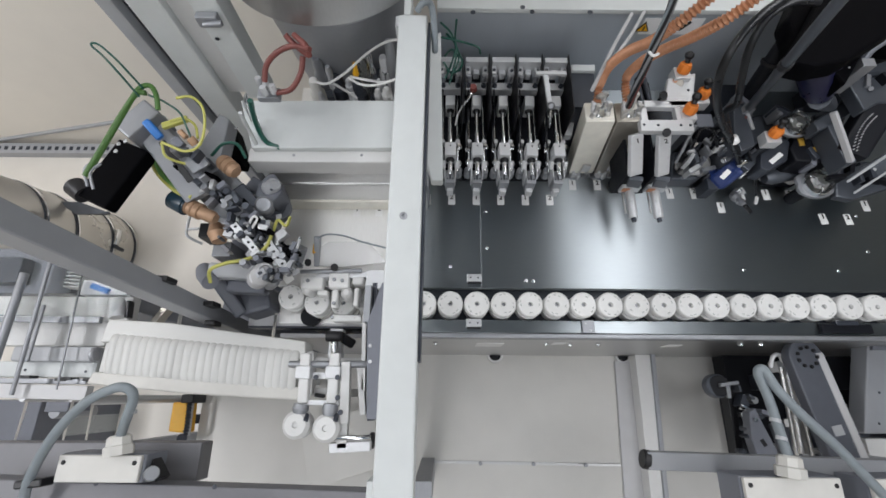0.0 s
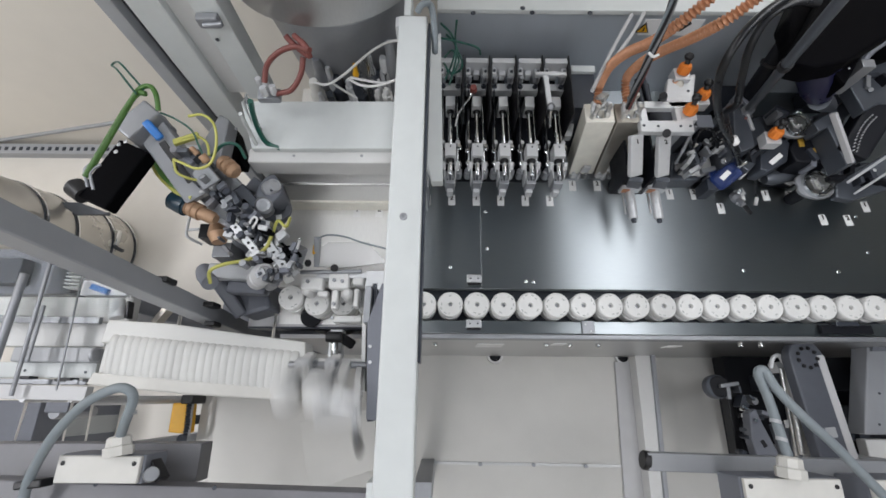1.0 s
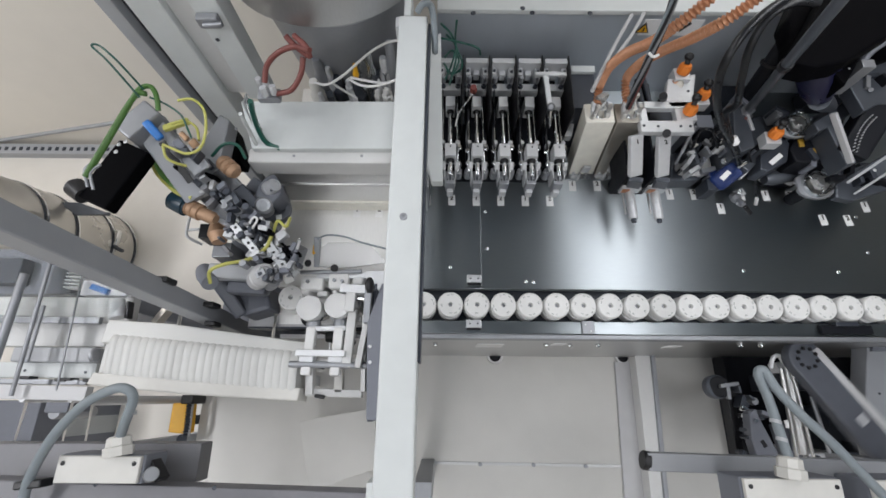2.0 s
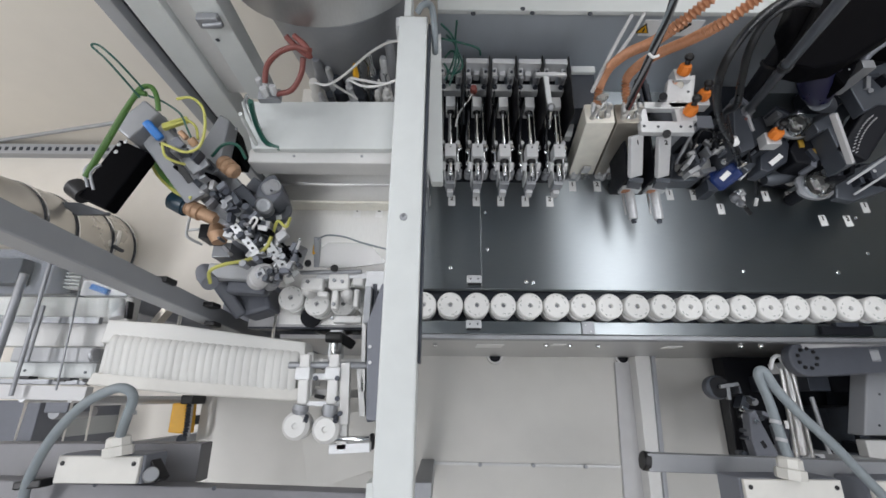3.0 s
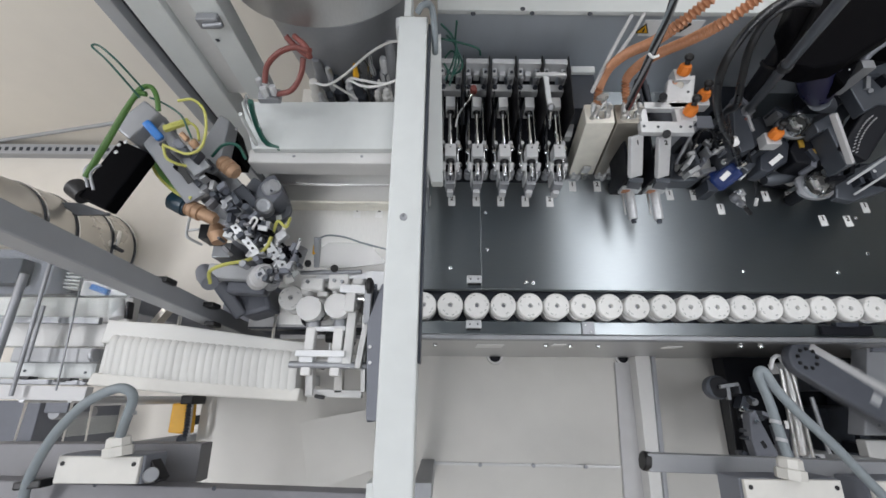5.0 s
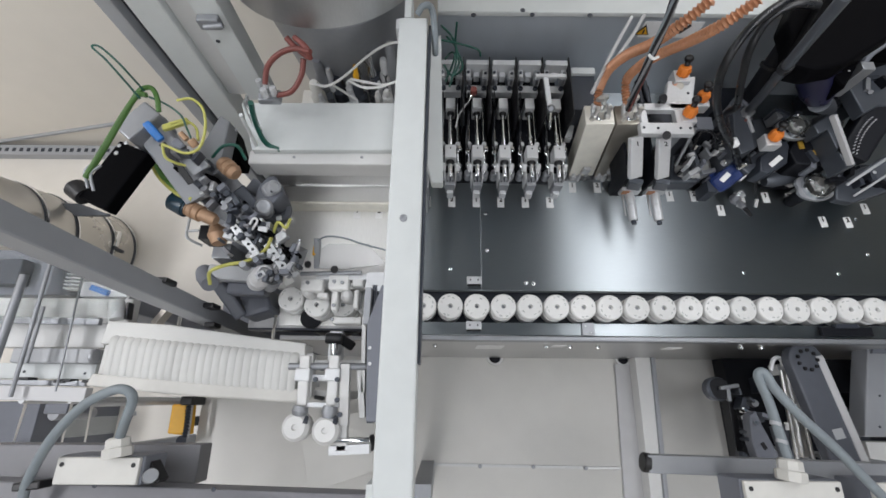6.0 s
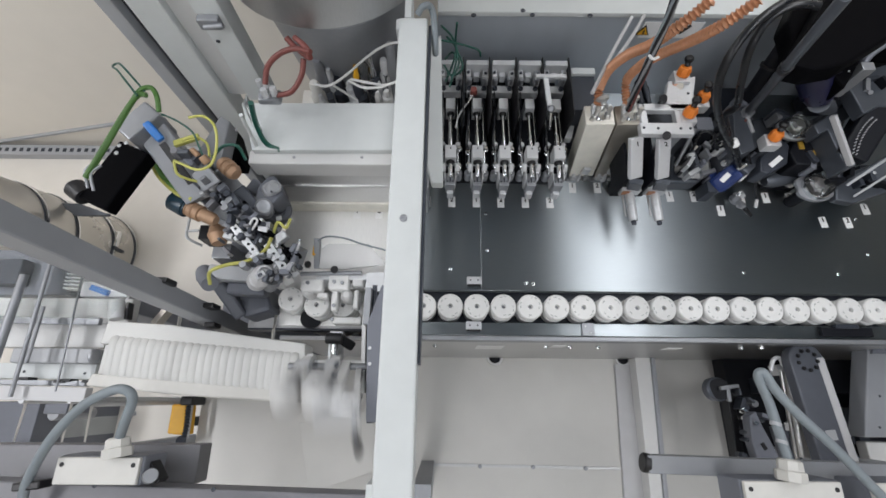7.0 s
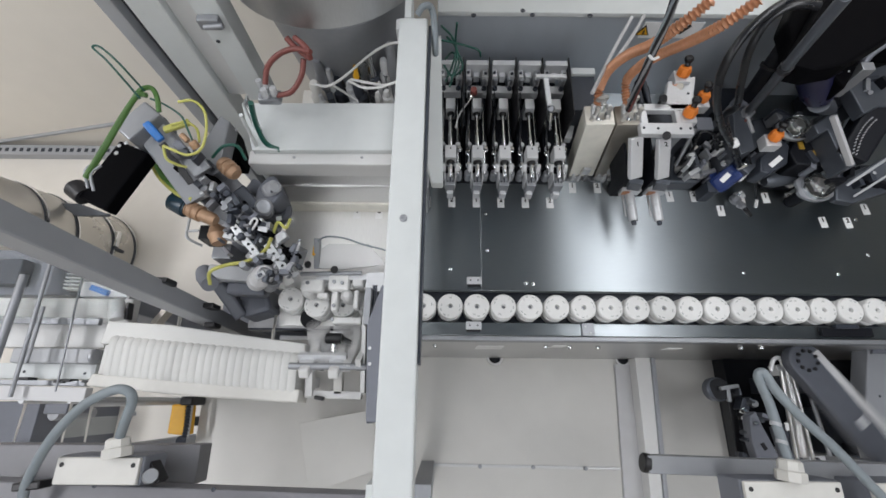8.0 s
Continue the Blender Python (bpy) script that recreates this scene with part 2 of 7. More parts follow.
solid("ceiling", box(-4.1, -3.1, 4.1, BACK + 0.1, 3.0, 3.1, 0), CEIL, (0, 0, 3), "unseen hall ceiling, blue-grey to tint the table's reflections", "ceiling", kind="structure")
for lx, ly, watts in LAMPS:
    cl = thing("ceiling_light", (lx, ly, 2.83), "white ceiling light with a glowing diffuser", "ceiling light", "ceiling lights")
    part("housing", box(lx - 0.18, ly - 1.0, lx + 0.18, ly + 1.0, 2.87, 3.0), WHITE, cl)
    part("diffuser", box(lx - 0.13, ly - 0.96, lx + 0.13, ly + 0.96, 2.83, 2.87), GLOW, cl)

for lx, ly, watts in STRIPS:
    st = thing("strip_lamp", (lx, ly, 2.2), "white strip lamp hung above the machine", "strip lamp", "strip lamps")
    part("housing", box(lx - 0.20, ly - 0.73, lx + 0.20, ly + 0.73, 2.215, 2.26), WHITE, st)
    part("diffuser", box(lx - 0.18, ly - 0.7, lx + 0.18, ly + 0.7, 2.2, 2.215), GLOW, st)
    for dy in (-0.35, 0.35):
        part("hanger", rod((lx, ly + dy, 2.26), (lx, ly + dy, 3.0), 0.006), ALU, st)

# ---- machine bed ----
TOP = 0.975
YB = 0.80
y_front = 0.2426
x_left, x_right = -0.3858, 1.35
x_split = -0.1147
solid("feed_plate", box(x_left, y_front, x_split - 0.001, YB, TOP - 0.02, TOP, 0.001), FEED, (x_left, 0.4, TOP),
      "pale brushed steel feed plate beside the machine table", "machine table", kind="structure")
x_seam = 0.0917
for tx0, tx1 in ((x_split, x_seam - 0.0003), (x_seam + 0.0003, x_right)):
    brush_map(solid("table_plate", box(tx0, y_front, tx1, YB, TOP - 0.02, TOP, 0.001), TABLE, (tx0, 0.4, TOP),
              "dark brushed stainless steel machine table plate", "machine table", kind="structure"))
y_lip0, y_lip1 = 0.1394, 0.1676
brush_map(solid("front_rail", box(x_split, y_lip0, x_right, y_lip1, TOP - 0.02, TOP, 0.001), TABLE, (0.3, y_lip0, TOP),
      "brushed steel guide plate before the puck track", "guide rail", kind="structure"))
solid("feed_bed", box(x_left, y_lip1 - 0.005, -0.131, y_front + 0.005, TOP - 0.05, TOP - 0.035, 0), FEED, (x_left, y_lip1, TOP - 0.04),
      "pale steel bed under the first pucks", "track", kind="structure")
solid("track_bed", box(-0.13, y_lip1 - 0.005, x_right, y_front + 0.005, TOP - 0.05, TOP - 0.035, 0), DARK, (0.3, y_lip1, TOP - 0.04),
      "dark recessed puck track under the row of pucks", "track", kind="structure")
solid("front_edge", box(-0.13, y_lip0 - 0.012, x_right, y_lip0 - 0.001, TOP - 0.03, TOP + 0.002, 0.003), ALU_D, (0.3, y_lip0, TOP),
      "polished steel front edge of the machine table", "edge trim", kind="structure")
y_skirt = y_lip0 - 0.004
PANZ = 0.5
solid("feed_skirt", box(x_left, y_skirt - 0.004, -0.132, y_skirt + 0.006, PANZ, TOP - 0.055, 0.001), FRAME_M, (x_left, y_skirt, 0.7),
      "pale grey painted skirt under the feed bed", "front panel", kind="structure")
solid("front_panel", box(-0.13, y_skirt - 0.004, x_right, y_skirt + 0.006, PANZ, TOP - 0.03, 0.001), STEEL, (0.3, y_skirt, 0.7),
      "brushed steel front panel below the table", "front panel", kind="structure")
solid("lower_pan", box(-0.7574, -0.75, x_right, y_skirt, PANZ - 0.02, PANZ, 0.001), PAN, (0.3, -0.2, PANZ),
      "pale satin steel floor pan under the machine", "pan", kind="structure")
solid("back_wall", box(-0.017, YB, x_right, YB + 0.012, 0.95, 1.23, 0.001), PANEL, (0.4, YB, 1.1),
      "grey brushed steel rear panel of the machine", "rear panel", kind="structure")
zt = 1.233
solid("rear_ledge", box(-0.017, YB - 0.006, x_right, YB + 0.3, zt, zt + 0.012, 0.002), FRAME, (0.4, YB, zt),
      "pale painted ledge on top of the rear panel", "ledge", kind="structure")

for q in ((0.0604, 0.7832, 1.26), (0.1872, 0.786, 1.26), (0.3114, 0.7858, 1.26), (0.1675, 0.7982, 1.26)):
    solid("ledge_hole", rod((q[0], q[1], zt + 0.012), (q[0], q[1], zt + 0.0135), 0.0055, seg=14), DARK, (q[0], q[1], zt + 0.012), "dark screw hole in the rear ledge", "screw hole", "ledge screw holes")

solid("machine_base", box(x_left + 0.01, y_front + 0.006, x_right - 0.01, YB - 0.002, 0.0, TOP - 0.021, 0.002), PANEL, (0.3, 0.4, 0),
      "grey steel machine base under the table", "machine base", kind="structure")
solid("pan_plinth", box(-0.7574 + 0.02, -0.73, x_right - 0.01, y_skirt - 0.006, 0.0, PANZ - 0.021, 0.002), PANEL, (0.3, -0.3, 0),
      "grey steel plinth under the floor pan", "machine base", kind="structure")

# ---- machine frame ----
ZB = 1.40
bm0, bm1 = (-0.0538, 0.6137, 1.4), (-0.0573, -0.1572, 1.4)
beam = thing("frame_beam", bm0, "pale grey painted beam crossing above the machine", "frame beam")
part("profile", bar(bm0, bm1, 0.04875, 0.045, 0.003), FRAME, beam)

post_a = thing("frame_post", (-0.54, 0.67, 0.0), "grey painted upright post of the machine frame", "frame post", "upright posts")
part("profile", box(-0.563, 0.655, -0.503, 0.71, 0.0, 2.18, 0.003), FRAME, post_a)
hq = (-0.426, 0.648, 1.354)
part("hinge_leaf", box(hq[0] - 0.022, 0.638, hq[0] + 0.018, 0.654, hq[2] - 0.012, hq[2] + 0.012, 0.003), ALU_D, post_a)
part("hinge_pin", rod((hq[0] - 0.01, 0.634, hq[2]), (hq[0] + 0.026, 0.634, hq[2] + 0.004), 0.005), ALU_D, post_a)
post_b = thing("frame_post", (-0.53, 0.18, 0.0), "grey painted upright post of the machine frame", "frame post", "upright posts")
part("profile", bar((-0.53, 0.1336, 0.0), (-0.53, 0.2251, 2.18), 0.044, 0.036, 0.003, (0, 1, 0)), POST, post_b)
# ---- pucks ----
PITCH = 0.0602
PUCK_X0, PUCK_Y = 0.0175, 0.2004


def make_puck():
    pk = thing("puck", (0, 0, TOP - 0.035), "white plastic carrier puck with a small centre hole", "puck", "pucks on the track")
    z = TOP - 0.035
    part("body", lathe((0, 0, z), (0, 0, z + 0.06), ((0, 0.026), (0.03, 0.0285), (0.46, 0.0285), (0.49, 0.023), (0.66, 0.023), (0.69, 0.0288),
                                                     (0.93, 0.0292), (0.98, 0.0278), (1.0, 0.0262), (1.0, 0.0062), (0.985, 0.005), (0.86, 0.0042)), 32), PUCK, pk)
    part("centre_hole", rod((0, 0, z + 0.0505), (0, 0, z + 0.0525), 0.0040), ALU_D, pk, "grey centre hole")
    for a, d in ((0.4, 0.0195), (0.9, 0.0225), (1.5, 0.0232), (3.3, 0.0228), (3.7, 0.0215), (5.2, 0.0190)):
        part("scuff", bar((d * math.cos(a) - 0.003 * math.sin(a), d * math.sin(a) + 0.003 * math.cos(a), z + 0.0601), (d * math.cos(a) + 0.003 * math.sin(a), d * math.sin(a) - 0.003 * math.cos(a), z + 0.0601), 0.0022, 0.0004, 0), SCUFF, pk, "grey scuff mark")
    return pk


# ---- swinging belt arm ----
def make_arm():
    c = (0.8727, 0.0979, 0.9)
    arm = thing("swing_arm", c, "grey enamelled belt arm swinging about its bolted hub", "machine arm")
    w = 0.04191
    ln = 0.338
    x, y, z = c
    outline = [(x + w * math.cos(a), y + w * math.sin(a)) for a in (math.pi / 2 + math.pi * i / 14 for i in range(15))]
    outline += [(x + ln, y - w), (x + ln, y + w)]
    part("cover", slab(outline, z - 0.03, z, 0.004), SLATE, arm)
    for i in range(9):
        a = 2 * math.pi * i / 9
        part("bolt", rod((x + 0.55 * w * math.cos(a), y + 0.55 * w * math.sin(a), z + 0.001), (x + 0.55 * w * math.cos(a), y + 0.55 * w * math.sin(a), z + 0.004), w * 0.11, seg=10), BLACK, arm)
    # pale colour imitates the lamp's reflection along this edge at every angle
    part("edge_strip", bar((x - 0.004, y + w - 0.0095, z + 0.0015), (x + ln, y + w - 0.0095, z + 0.0015), 0.018, 0.025, 0.001), FRAME_M, arm, "pale edge strip imitating a lamp reflection")
    part("label_patch", box(x + 0.155, y - 0.012, x + 0.177, y + 0.012, z, z + 0.0006, 0), FRAME_D, arm, "pale square label")
    return arm


arm = make_arm()

# ---- small fittings shared by the machines ----
def screws(parent, points, r=0.003, mat=ALU, name="screw", h=0.0015):
    for p in points:
        p = Vector(p)
        part(name, lathe(p, p + Vector((0, 0, h)), ((0, r), (0.6, r), (1, r * 0.7), (1, r * 0.35), (0.6, r * 0.3)), 10), mat, parent)


def digit(text, at, size, parent, turn=0.0, tilt=0.0):
    """A printed character, as thin ink, on a label."""
    data = bpy.data.curves.new("ink", "FONT")
    data.body, data.size, data.align_x, data.align_y, data.extrude, data.offset = text, size, "CENTER", "CENTER", 0.0002, size * 0.035
    tmp = new("ink", data)
    me = bpy.data.meshes.new_from_object(tmp.evaluated_get(bpy.context.evaluated_depsgraph_get()))
    bpy.data.objects.remove(tmp)
    me.transform(Matrix.Translation(Vector(at) - origin_of(parent)) @ pose(0, 0, 0, tilt, 0, turn))
    me.materials.clear()
    me.materials.append(INK)
    ob = new("printed_digit", me)
    ob.parent = parent
    return ob


# ---- numbered labels on the table ----
def number_label(at, text, w, h, turn=0.0, z=TOP):
    x, y = at[0], at[1]
    lab = thing("number_label", (x, y, z), "small white paper label with a printed number %s" % text, "label", "number labels on the table")
    bm = box(-w / 2, -h / 2, w / 2, h / 2, 0, 0.0005, 0)
    bm.transform(Matrix.Translation((x, y, z)) @ pose(0, 0, 0, 0, 0, turn))
    part("paper", bm, PAPER, lab)
    digit(text, (x, y + h * 0.2, z + 0.0009), 0.0155, lab, turn)


LW, LH = 0.01765, 0.02824
for i in range(6):
    p, q = (-0.0405, 0.4686, 0.975), (0.2657, 0.4681, 0.975)
    number_label((p[0] + (q[0] - p[0]) * i / 5, p[1]), "12"[i % 2], LW, LH)
for at, text, turn in (((0.3258, 0.5109, 0.975), "1", 0), ((0.3887, 0.5114, 0.975), "2", 0), ((0.5682, 0.4894, 0.975), "1", 3), ((0.6294, 0.4899, 0.975), "2", 3),
                       ((0.6902, 0.4518, 0.975), "1", 2), ((0.7468, 0.4878, 0.975), "2", 4), ((0.8093, 0.4883, 0.975), "1", 4), ((0.8701, 0.4873, 0.975), "2", 5),
                       ((0.937, 0.4236, 0.975), "1", 6), ((0.998, 0.4226, 0.975), "2", 6), ((1.051, 0.4595, 0.975), "1", 5),
                       ((-0.1587, 0.4354, 0.975), "2", -1), ((-0.2132, 0.4349, 0.975), "1", -1)):
    number_label(at, text, LW, LH, turn)
for at in ((0.1042, 0.4376, 0.975), (0.1061, 0.3417, 0.975), (0.0178, 0.2943, 0.975), (0.1957, 0.2612, 0.975), (0.2129, 0.2599, 0.975), (0.7131, 0.2916, 0.975), (0.9379, 0.2906, 0.975),
           (1.022, 0.3392, 0.975), (1.02, 0.4318, 0.975)):
    solid("table_screw", lathe(at, (at[0], at[1], at[2] + 0.0015), ((0, 0.0045), (0.6, 0.0042), (1, 0.003), (1, 0.0015), (0.5, 0.0013)), 14), CHROME, at,
          "bright countersunk screw in the table plate", "screw", "table screws")
for i, at in enumerate(((0.0736, 0.2643, 0.975), (0.0708, 0.1595, 0.975))):
    sb = thing("sensor_block", at, "small aluminium sensor block beside the puck track", "sensor", "sensor blocks")
    w = 0.01727
    part("block", box(at[0] - w, at[1] - 0.009, at[0] + w, at[1] + 0.009, TOP, TOP + 0.012), ALU, sb)
    part("slit", box(at[0] - w * 0.9, at[1] - 0.0125, at[0] + w * 0.9, at[1] - 0.0095, TOP, TOP + 0.009, 0.0005), BLACK, sb)
    screws(sb, ((at[0] - w * 0.5, at[1], TOP + 0.012), (at[0] + w * 0.5, at[1], TOP + 0.012)), 0.002, DARK)
rb = thing("rail_bracket", (0.3315, 0.1551, 0.975), "grey steel joint bracket on the guide rail", "bracket")
part("plate", box(0.316, 0.1393, 0.3442, 0.1686, TOP, TOP + 0.006), ALU_D, rb)
screws(rb, ((0.3237, 0.1605, 0.981), (0.335, 0.1454, 0.981)), 0.002)


# ---- five slide units at the rear of the table ----
SX0 = 0.0146
YA, YC, YD, YE, YF, YG = 0.7379, 0.708, 0.643, 0.5193, 0.4851, 0.4474


def slide_unit(x):
    su = thing("slide_unit", (x, YE, TOP), "pneumatic slide unit with steel rods and aluminium blocks", "pneumatic slide", "slide units")
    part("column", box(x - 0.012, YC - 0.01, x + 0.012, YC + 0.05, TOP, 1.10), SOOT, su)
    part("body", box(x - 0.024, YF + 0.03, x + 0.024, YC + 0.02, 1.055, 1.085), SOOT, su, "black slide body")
    part("rear_cap", merge(box(x - 0.026, YA - 0.014, x + 0.026, YA, 1.12, 1.165), box(x - 0.026, YA - 0.034, x - 0.015, YA - 0.013, 1.12, 1.15),
                           box(x + 0.013, YA - 0.036, x + 0.026, YA - 0.013, 1.12, 1.15), box(x - 0.007, YA - 0.026, x + 0.006, YA - 0.013, 1.12, 1.140)), ALU, su)
    part("cap_screw", rod((x - 0.0205, YA - 0.024, 1.15), (x - 0.0205, YA - 0.024, 1.153), 0.0035, seg=10), DARK, su)
    part("cap_screw", rod((x + 0.0195, YA - 0.026, 1.15), (x + 0.0195, YA - 0.026, 1.153), 0.0035, seg=10), DARK, su)
    part("divider", box(x + 0.0265, YC - 0.12, x + 0.0285, YA + 0.004, 1.06, 1.17, 0.0004), BLACK, su, "black divider plate")
    part("rear_block", box(x - 0.011, YD - 0.014, x + 0.011, YD + 0.014, 1.09, 1.135, 0.002), ALU, su)
    part("piston_rod", rod((x, YE, 1.115), (x, YD - 0.01, 1.115), 0.0052), CHROME, su)
    for dx in (-0.017, 0.017):
        part("guide_rod", rod((x + dx, YF, 1.09), (x + dx, YC, 1.09), 0.003), CHROME, su)
        part("fitting", rod((x + dx, YC - 0.004, 1.125), (x + dx, YC - 0.004, 1.143), 0.006, seg=12), ALU_D, su)
        part("nut", rod((x + dx * 0.9, YE - 0.032, 1.10), (x + dx * 0.9, YE - 0.02, 1.112), 0.006, seg=6), ALU, su)
    part("valve_plate", box(x - 0.024, YC - 0.026, x + 0.024, YC - 0.006, 1.1, 1.122, 0.0015), ALU, su)
    for dx in (-0.017, 0.017):
        part("port", lathe((x + dx, YC - 0.016, 1.122), (x + dx, YC - 0.016, 1.127), ((0, 0.0058), (1, 0.0052), (1, 0.003), (0.3, 0.0028)), 14), DARK, su)
        part("shoulder", lathe((x + dx * 1.1, YF + 0.008, 1.055), (x + dx * 1.1, YF + 0.008, 1.085), ((0, 0.009), (0.9, 0.009), (1, 0.006)), 16), ALU_D, su)
        part("stud", rod((x + dx, YE + 0.035, 1.08), (x + dx, YE + 0.035, 1.106), 0.0055, seg=8), ALU, su)
    part("rear_seal", lathe((x, YD - 0.0145, 1.115), (x, YD - 0.021, 1.115), ((0, 0.0085), (0.6, 0.0085), (1, 0.006)), 16), BLACK, su)
    part("front_seal", lathe((x, YE - 0.0155, 1.112), (x, YE - 0.022, 1.112), ((0, 0.0095), (0.6, 0.0095), (1, 0.007)), 16), BLACK, su)
    screws(su, ((x - 0.006, YG + 0.014, 1.1), (x + 0.006, YG + 0.014, 1.1), (x, YE + 0.008, 1.13)), 0.0018, DARK)
    for dx, dy in ((-0.020, 0.052), (0.021, 0.060), (-0.019, 0.02), (0.020, 0.016)):
        part("elbow", lathe((x + dx, YF + dy, 1.086), (x + dx, YF + dy, 1.104), ((0, 0.0045), (0.3, 0.0062), (0.6, 0.0062), (0.7, 0.004), (1, 0.0036)), 12), CHROME, su)
    part("air_tube", tube(((x - 0.020, YF + 0.052, 1.104), (x - 0.024, YE + 0.045, 1.118), (x - 0.020, YD - 0.03, 1.118), (x - 0.018, YC - 0.02, 1.12)), 0.0022, 8), CABLE, su)
    part("slot_line", box(x - 0.0016, YG + 0.012, x + 0.0016, YF - 0.008, 1.0995, 1.1008, 0), DARK, su)
    part("front_block", box(x - 0.0125, YE - 0.015, x + 0.0125, YE + 0.017, 1.09, 1.13, 0.002), ALU, su)
    part("front_rod", rod((x, YF - 0.02, 1.112), (x, YE - 0.014, 1.112), 0.005), CHROME, su)
    part("gripper_body", box(x - 0.0105, YG + 0.004, x + 0.0105, YF - 0.002, 1.06, 1.10, 0.002), ALU_D, su)
    part("gripper_cheek", box(x - 0.013, YG + 0.016, x - 0.0108, YF + 0.006, 1.06, 1.108, 0.0005), ALU, su)
    part("gripper_cheek", box(x + 0.0108, YG + 0.016, x + 0.013, YF + 0.006, 1.06, 1.108, 0.0005), ALU, su)
    part("gripper_tip", box(x - 0.007, YG - 0.005, x + 0.007, YG + 0.012, 1.05, 1.075, 0.002), ALU, su)
    # black block stands for the shade in the gaps under the slide
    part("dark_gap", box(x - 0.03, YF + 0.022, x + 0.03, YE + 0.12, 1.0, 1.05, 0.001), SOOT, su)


for i in range(5):
    slide_unit(SX0 + i * PITCH)
half = thing("slide_unit", (SX0 - PITCH, YE, TOP), "pneumatic slide unit half covered by the beam", "pneumatic slide", "slide units")
part("body", box(SX0 - PITCH - 0.012, YG, SX0 - PITCH + 0.012, YE, TOP, 1.09), ALU_D, half)
part("tip", box(SX0 - PITCH - 0.007, YG - 0.01, SX0 - PITCH + 0.007, YG + 0.01, TOP, 1.06), ALU, half)

knob_arm = thing("clamp_lever", (0.2269, 0.6428, 1.19), "white angled clamp lever with a round chrome knob", "lever")
part("lever", merge(bar((0.2208, 0.68, 1.19), (0.2312, 0.6027, 1.17), 0.011, 0.008), bar((0.1995, 0.6753, 1.19), (0.2662, 0.6759, 1.19), 0.009, 0.008)), ALU, knob_arm)
part("knob", lathe((0.2324, 0.6027, 1.17), (0.2267, 0.5879, 1.19), ((0, 0.006), (0.3, 0.009), (0.7, 0.009), (1, 0.005)), 18), ALU_D, knob_arm)
part("stem", rod((0.2389, 0.5835, 1.12), (0.2324, 0.6027, 1.17), 0.004), CHROME, knob_arm)
red_fit = thing("red_valve", (0.063, 0.6339, 1.19), "red knob on a small silver valve", "valve")
part("knob", rod((0.0645, 0.6424, 1.17), (0.0631, 0.6369, 1.19), 0.008, 0.007, 12), RED, red_fit)
part("stem", rod((0.0645, 0.6424, 1.17), (0.0505, 0.6307, 1.15), 0.0035), CHROME, red_fit)
part("tube", tube(((0.0505, 0.6307, 1.15), (0.0331, 0.605, 1.14), (0.026, 0.5861, 1.12)), 0.002), FROST, red_fit)

for pts, r in ((((0.0036, 0.7203, 1.25), (0.0233, 0.7192, 1.22), (0.0165, 0.692, 1.2), (0.002, 0.6637, 1.18)), 0.0022), (((0.0239, 0.7272, 1.28), (0.0233, 0.7268, 1.22), (0.0386, 0.6892, 1.2), (0.0244, 0.6821, 1.18), (0.0044, 0.6864, 1.18)), 0.0022),
               (((-0.0082, 0.7113, 1.25), (0.0393, 0.708, 1.24), (0.07, 0.695, 1.24), (0.0764, 0.6972, 1.22)), 0.0022), (((-0.0082, 0.7196, 1.28), (0.0154, 0.7174, 1.25), (0.0257, 0.6967, 1.22), (0.0108, 0.6488, 1.18)), 0.0022),
               (((-0.002, 0.6918, 1.2), (0.0167, 0.6705, 1.19), (0.0313, 0.6997, 1.2), (0.0164, 0.7256, 1.2), (0.0004, 0.707, 1.2)), 0.0022)):
    solid("green_air_tube", tube(pts, r), TEAL, pts[0], "thin dark green air tube looping behind the slides", "air tube", "green air tubes")

filler = thing("side_block", (0.3164, 0.715, 1.15), "dark steel mounting block with a pale top", "mounting block")
part("block", box(0.2901, 0.6226, 0.3472, 0.7349, TOP, 1.14), DARK, filler)
part("top_plate", box(0.2925, 0.7145, 0.3475, 0.7321, 1.14, 1.15), FRAME, filler)
part("flange", slab(((0.2961, 0.6664, 1.08), (0.322, 0.6666, 1.08), (0.3017, 0.5878, 1.08), (0.2857, 0.5876, 1.08)), 1.06, 1.08), ALU, filler)


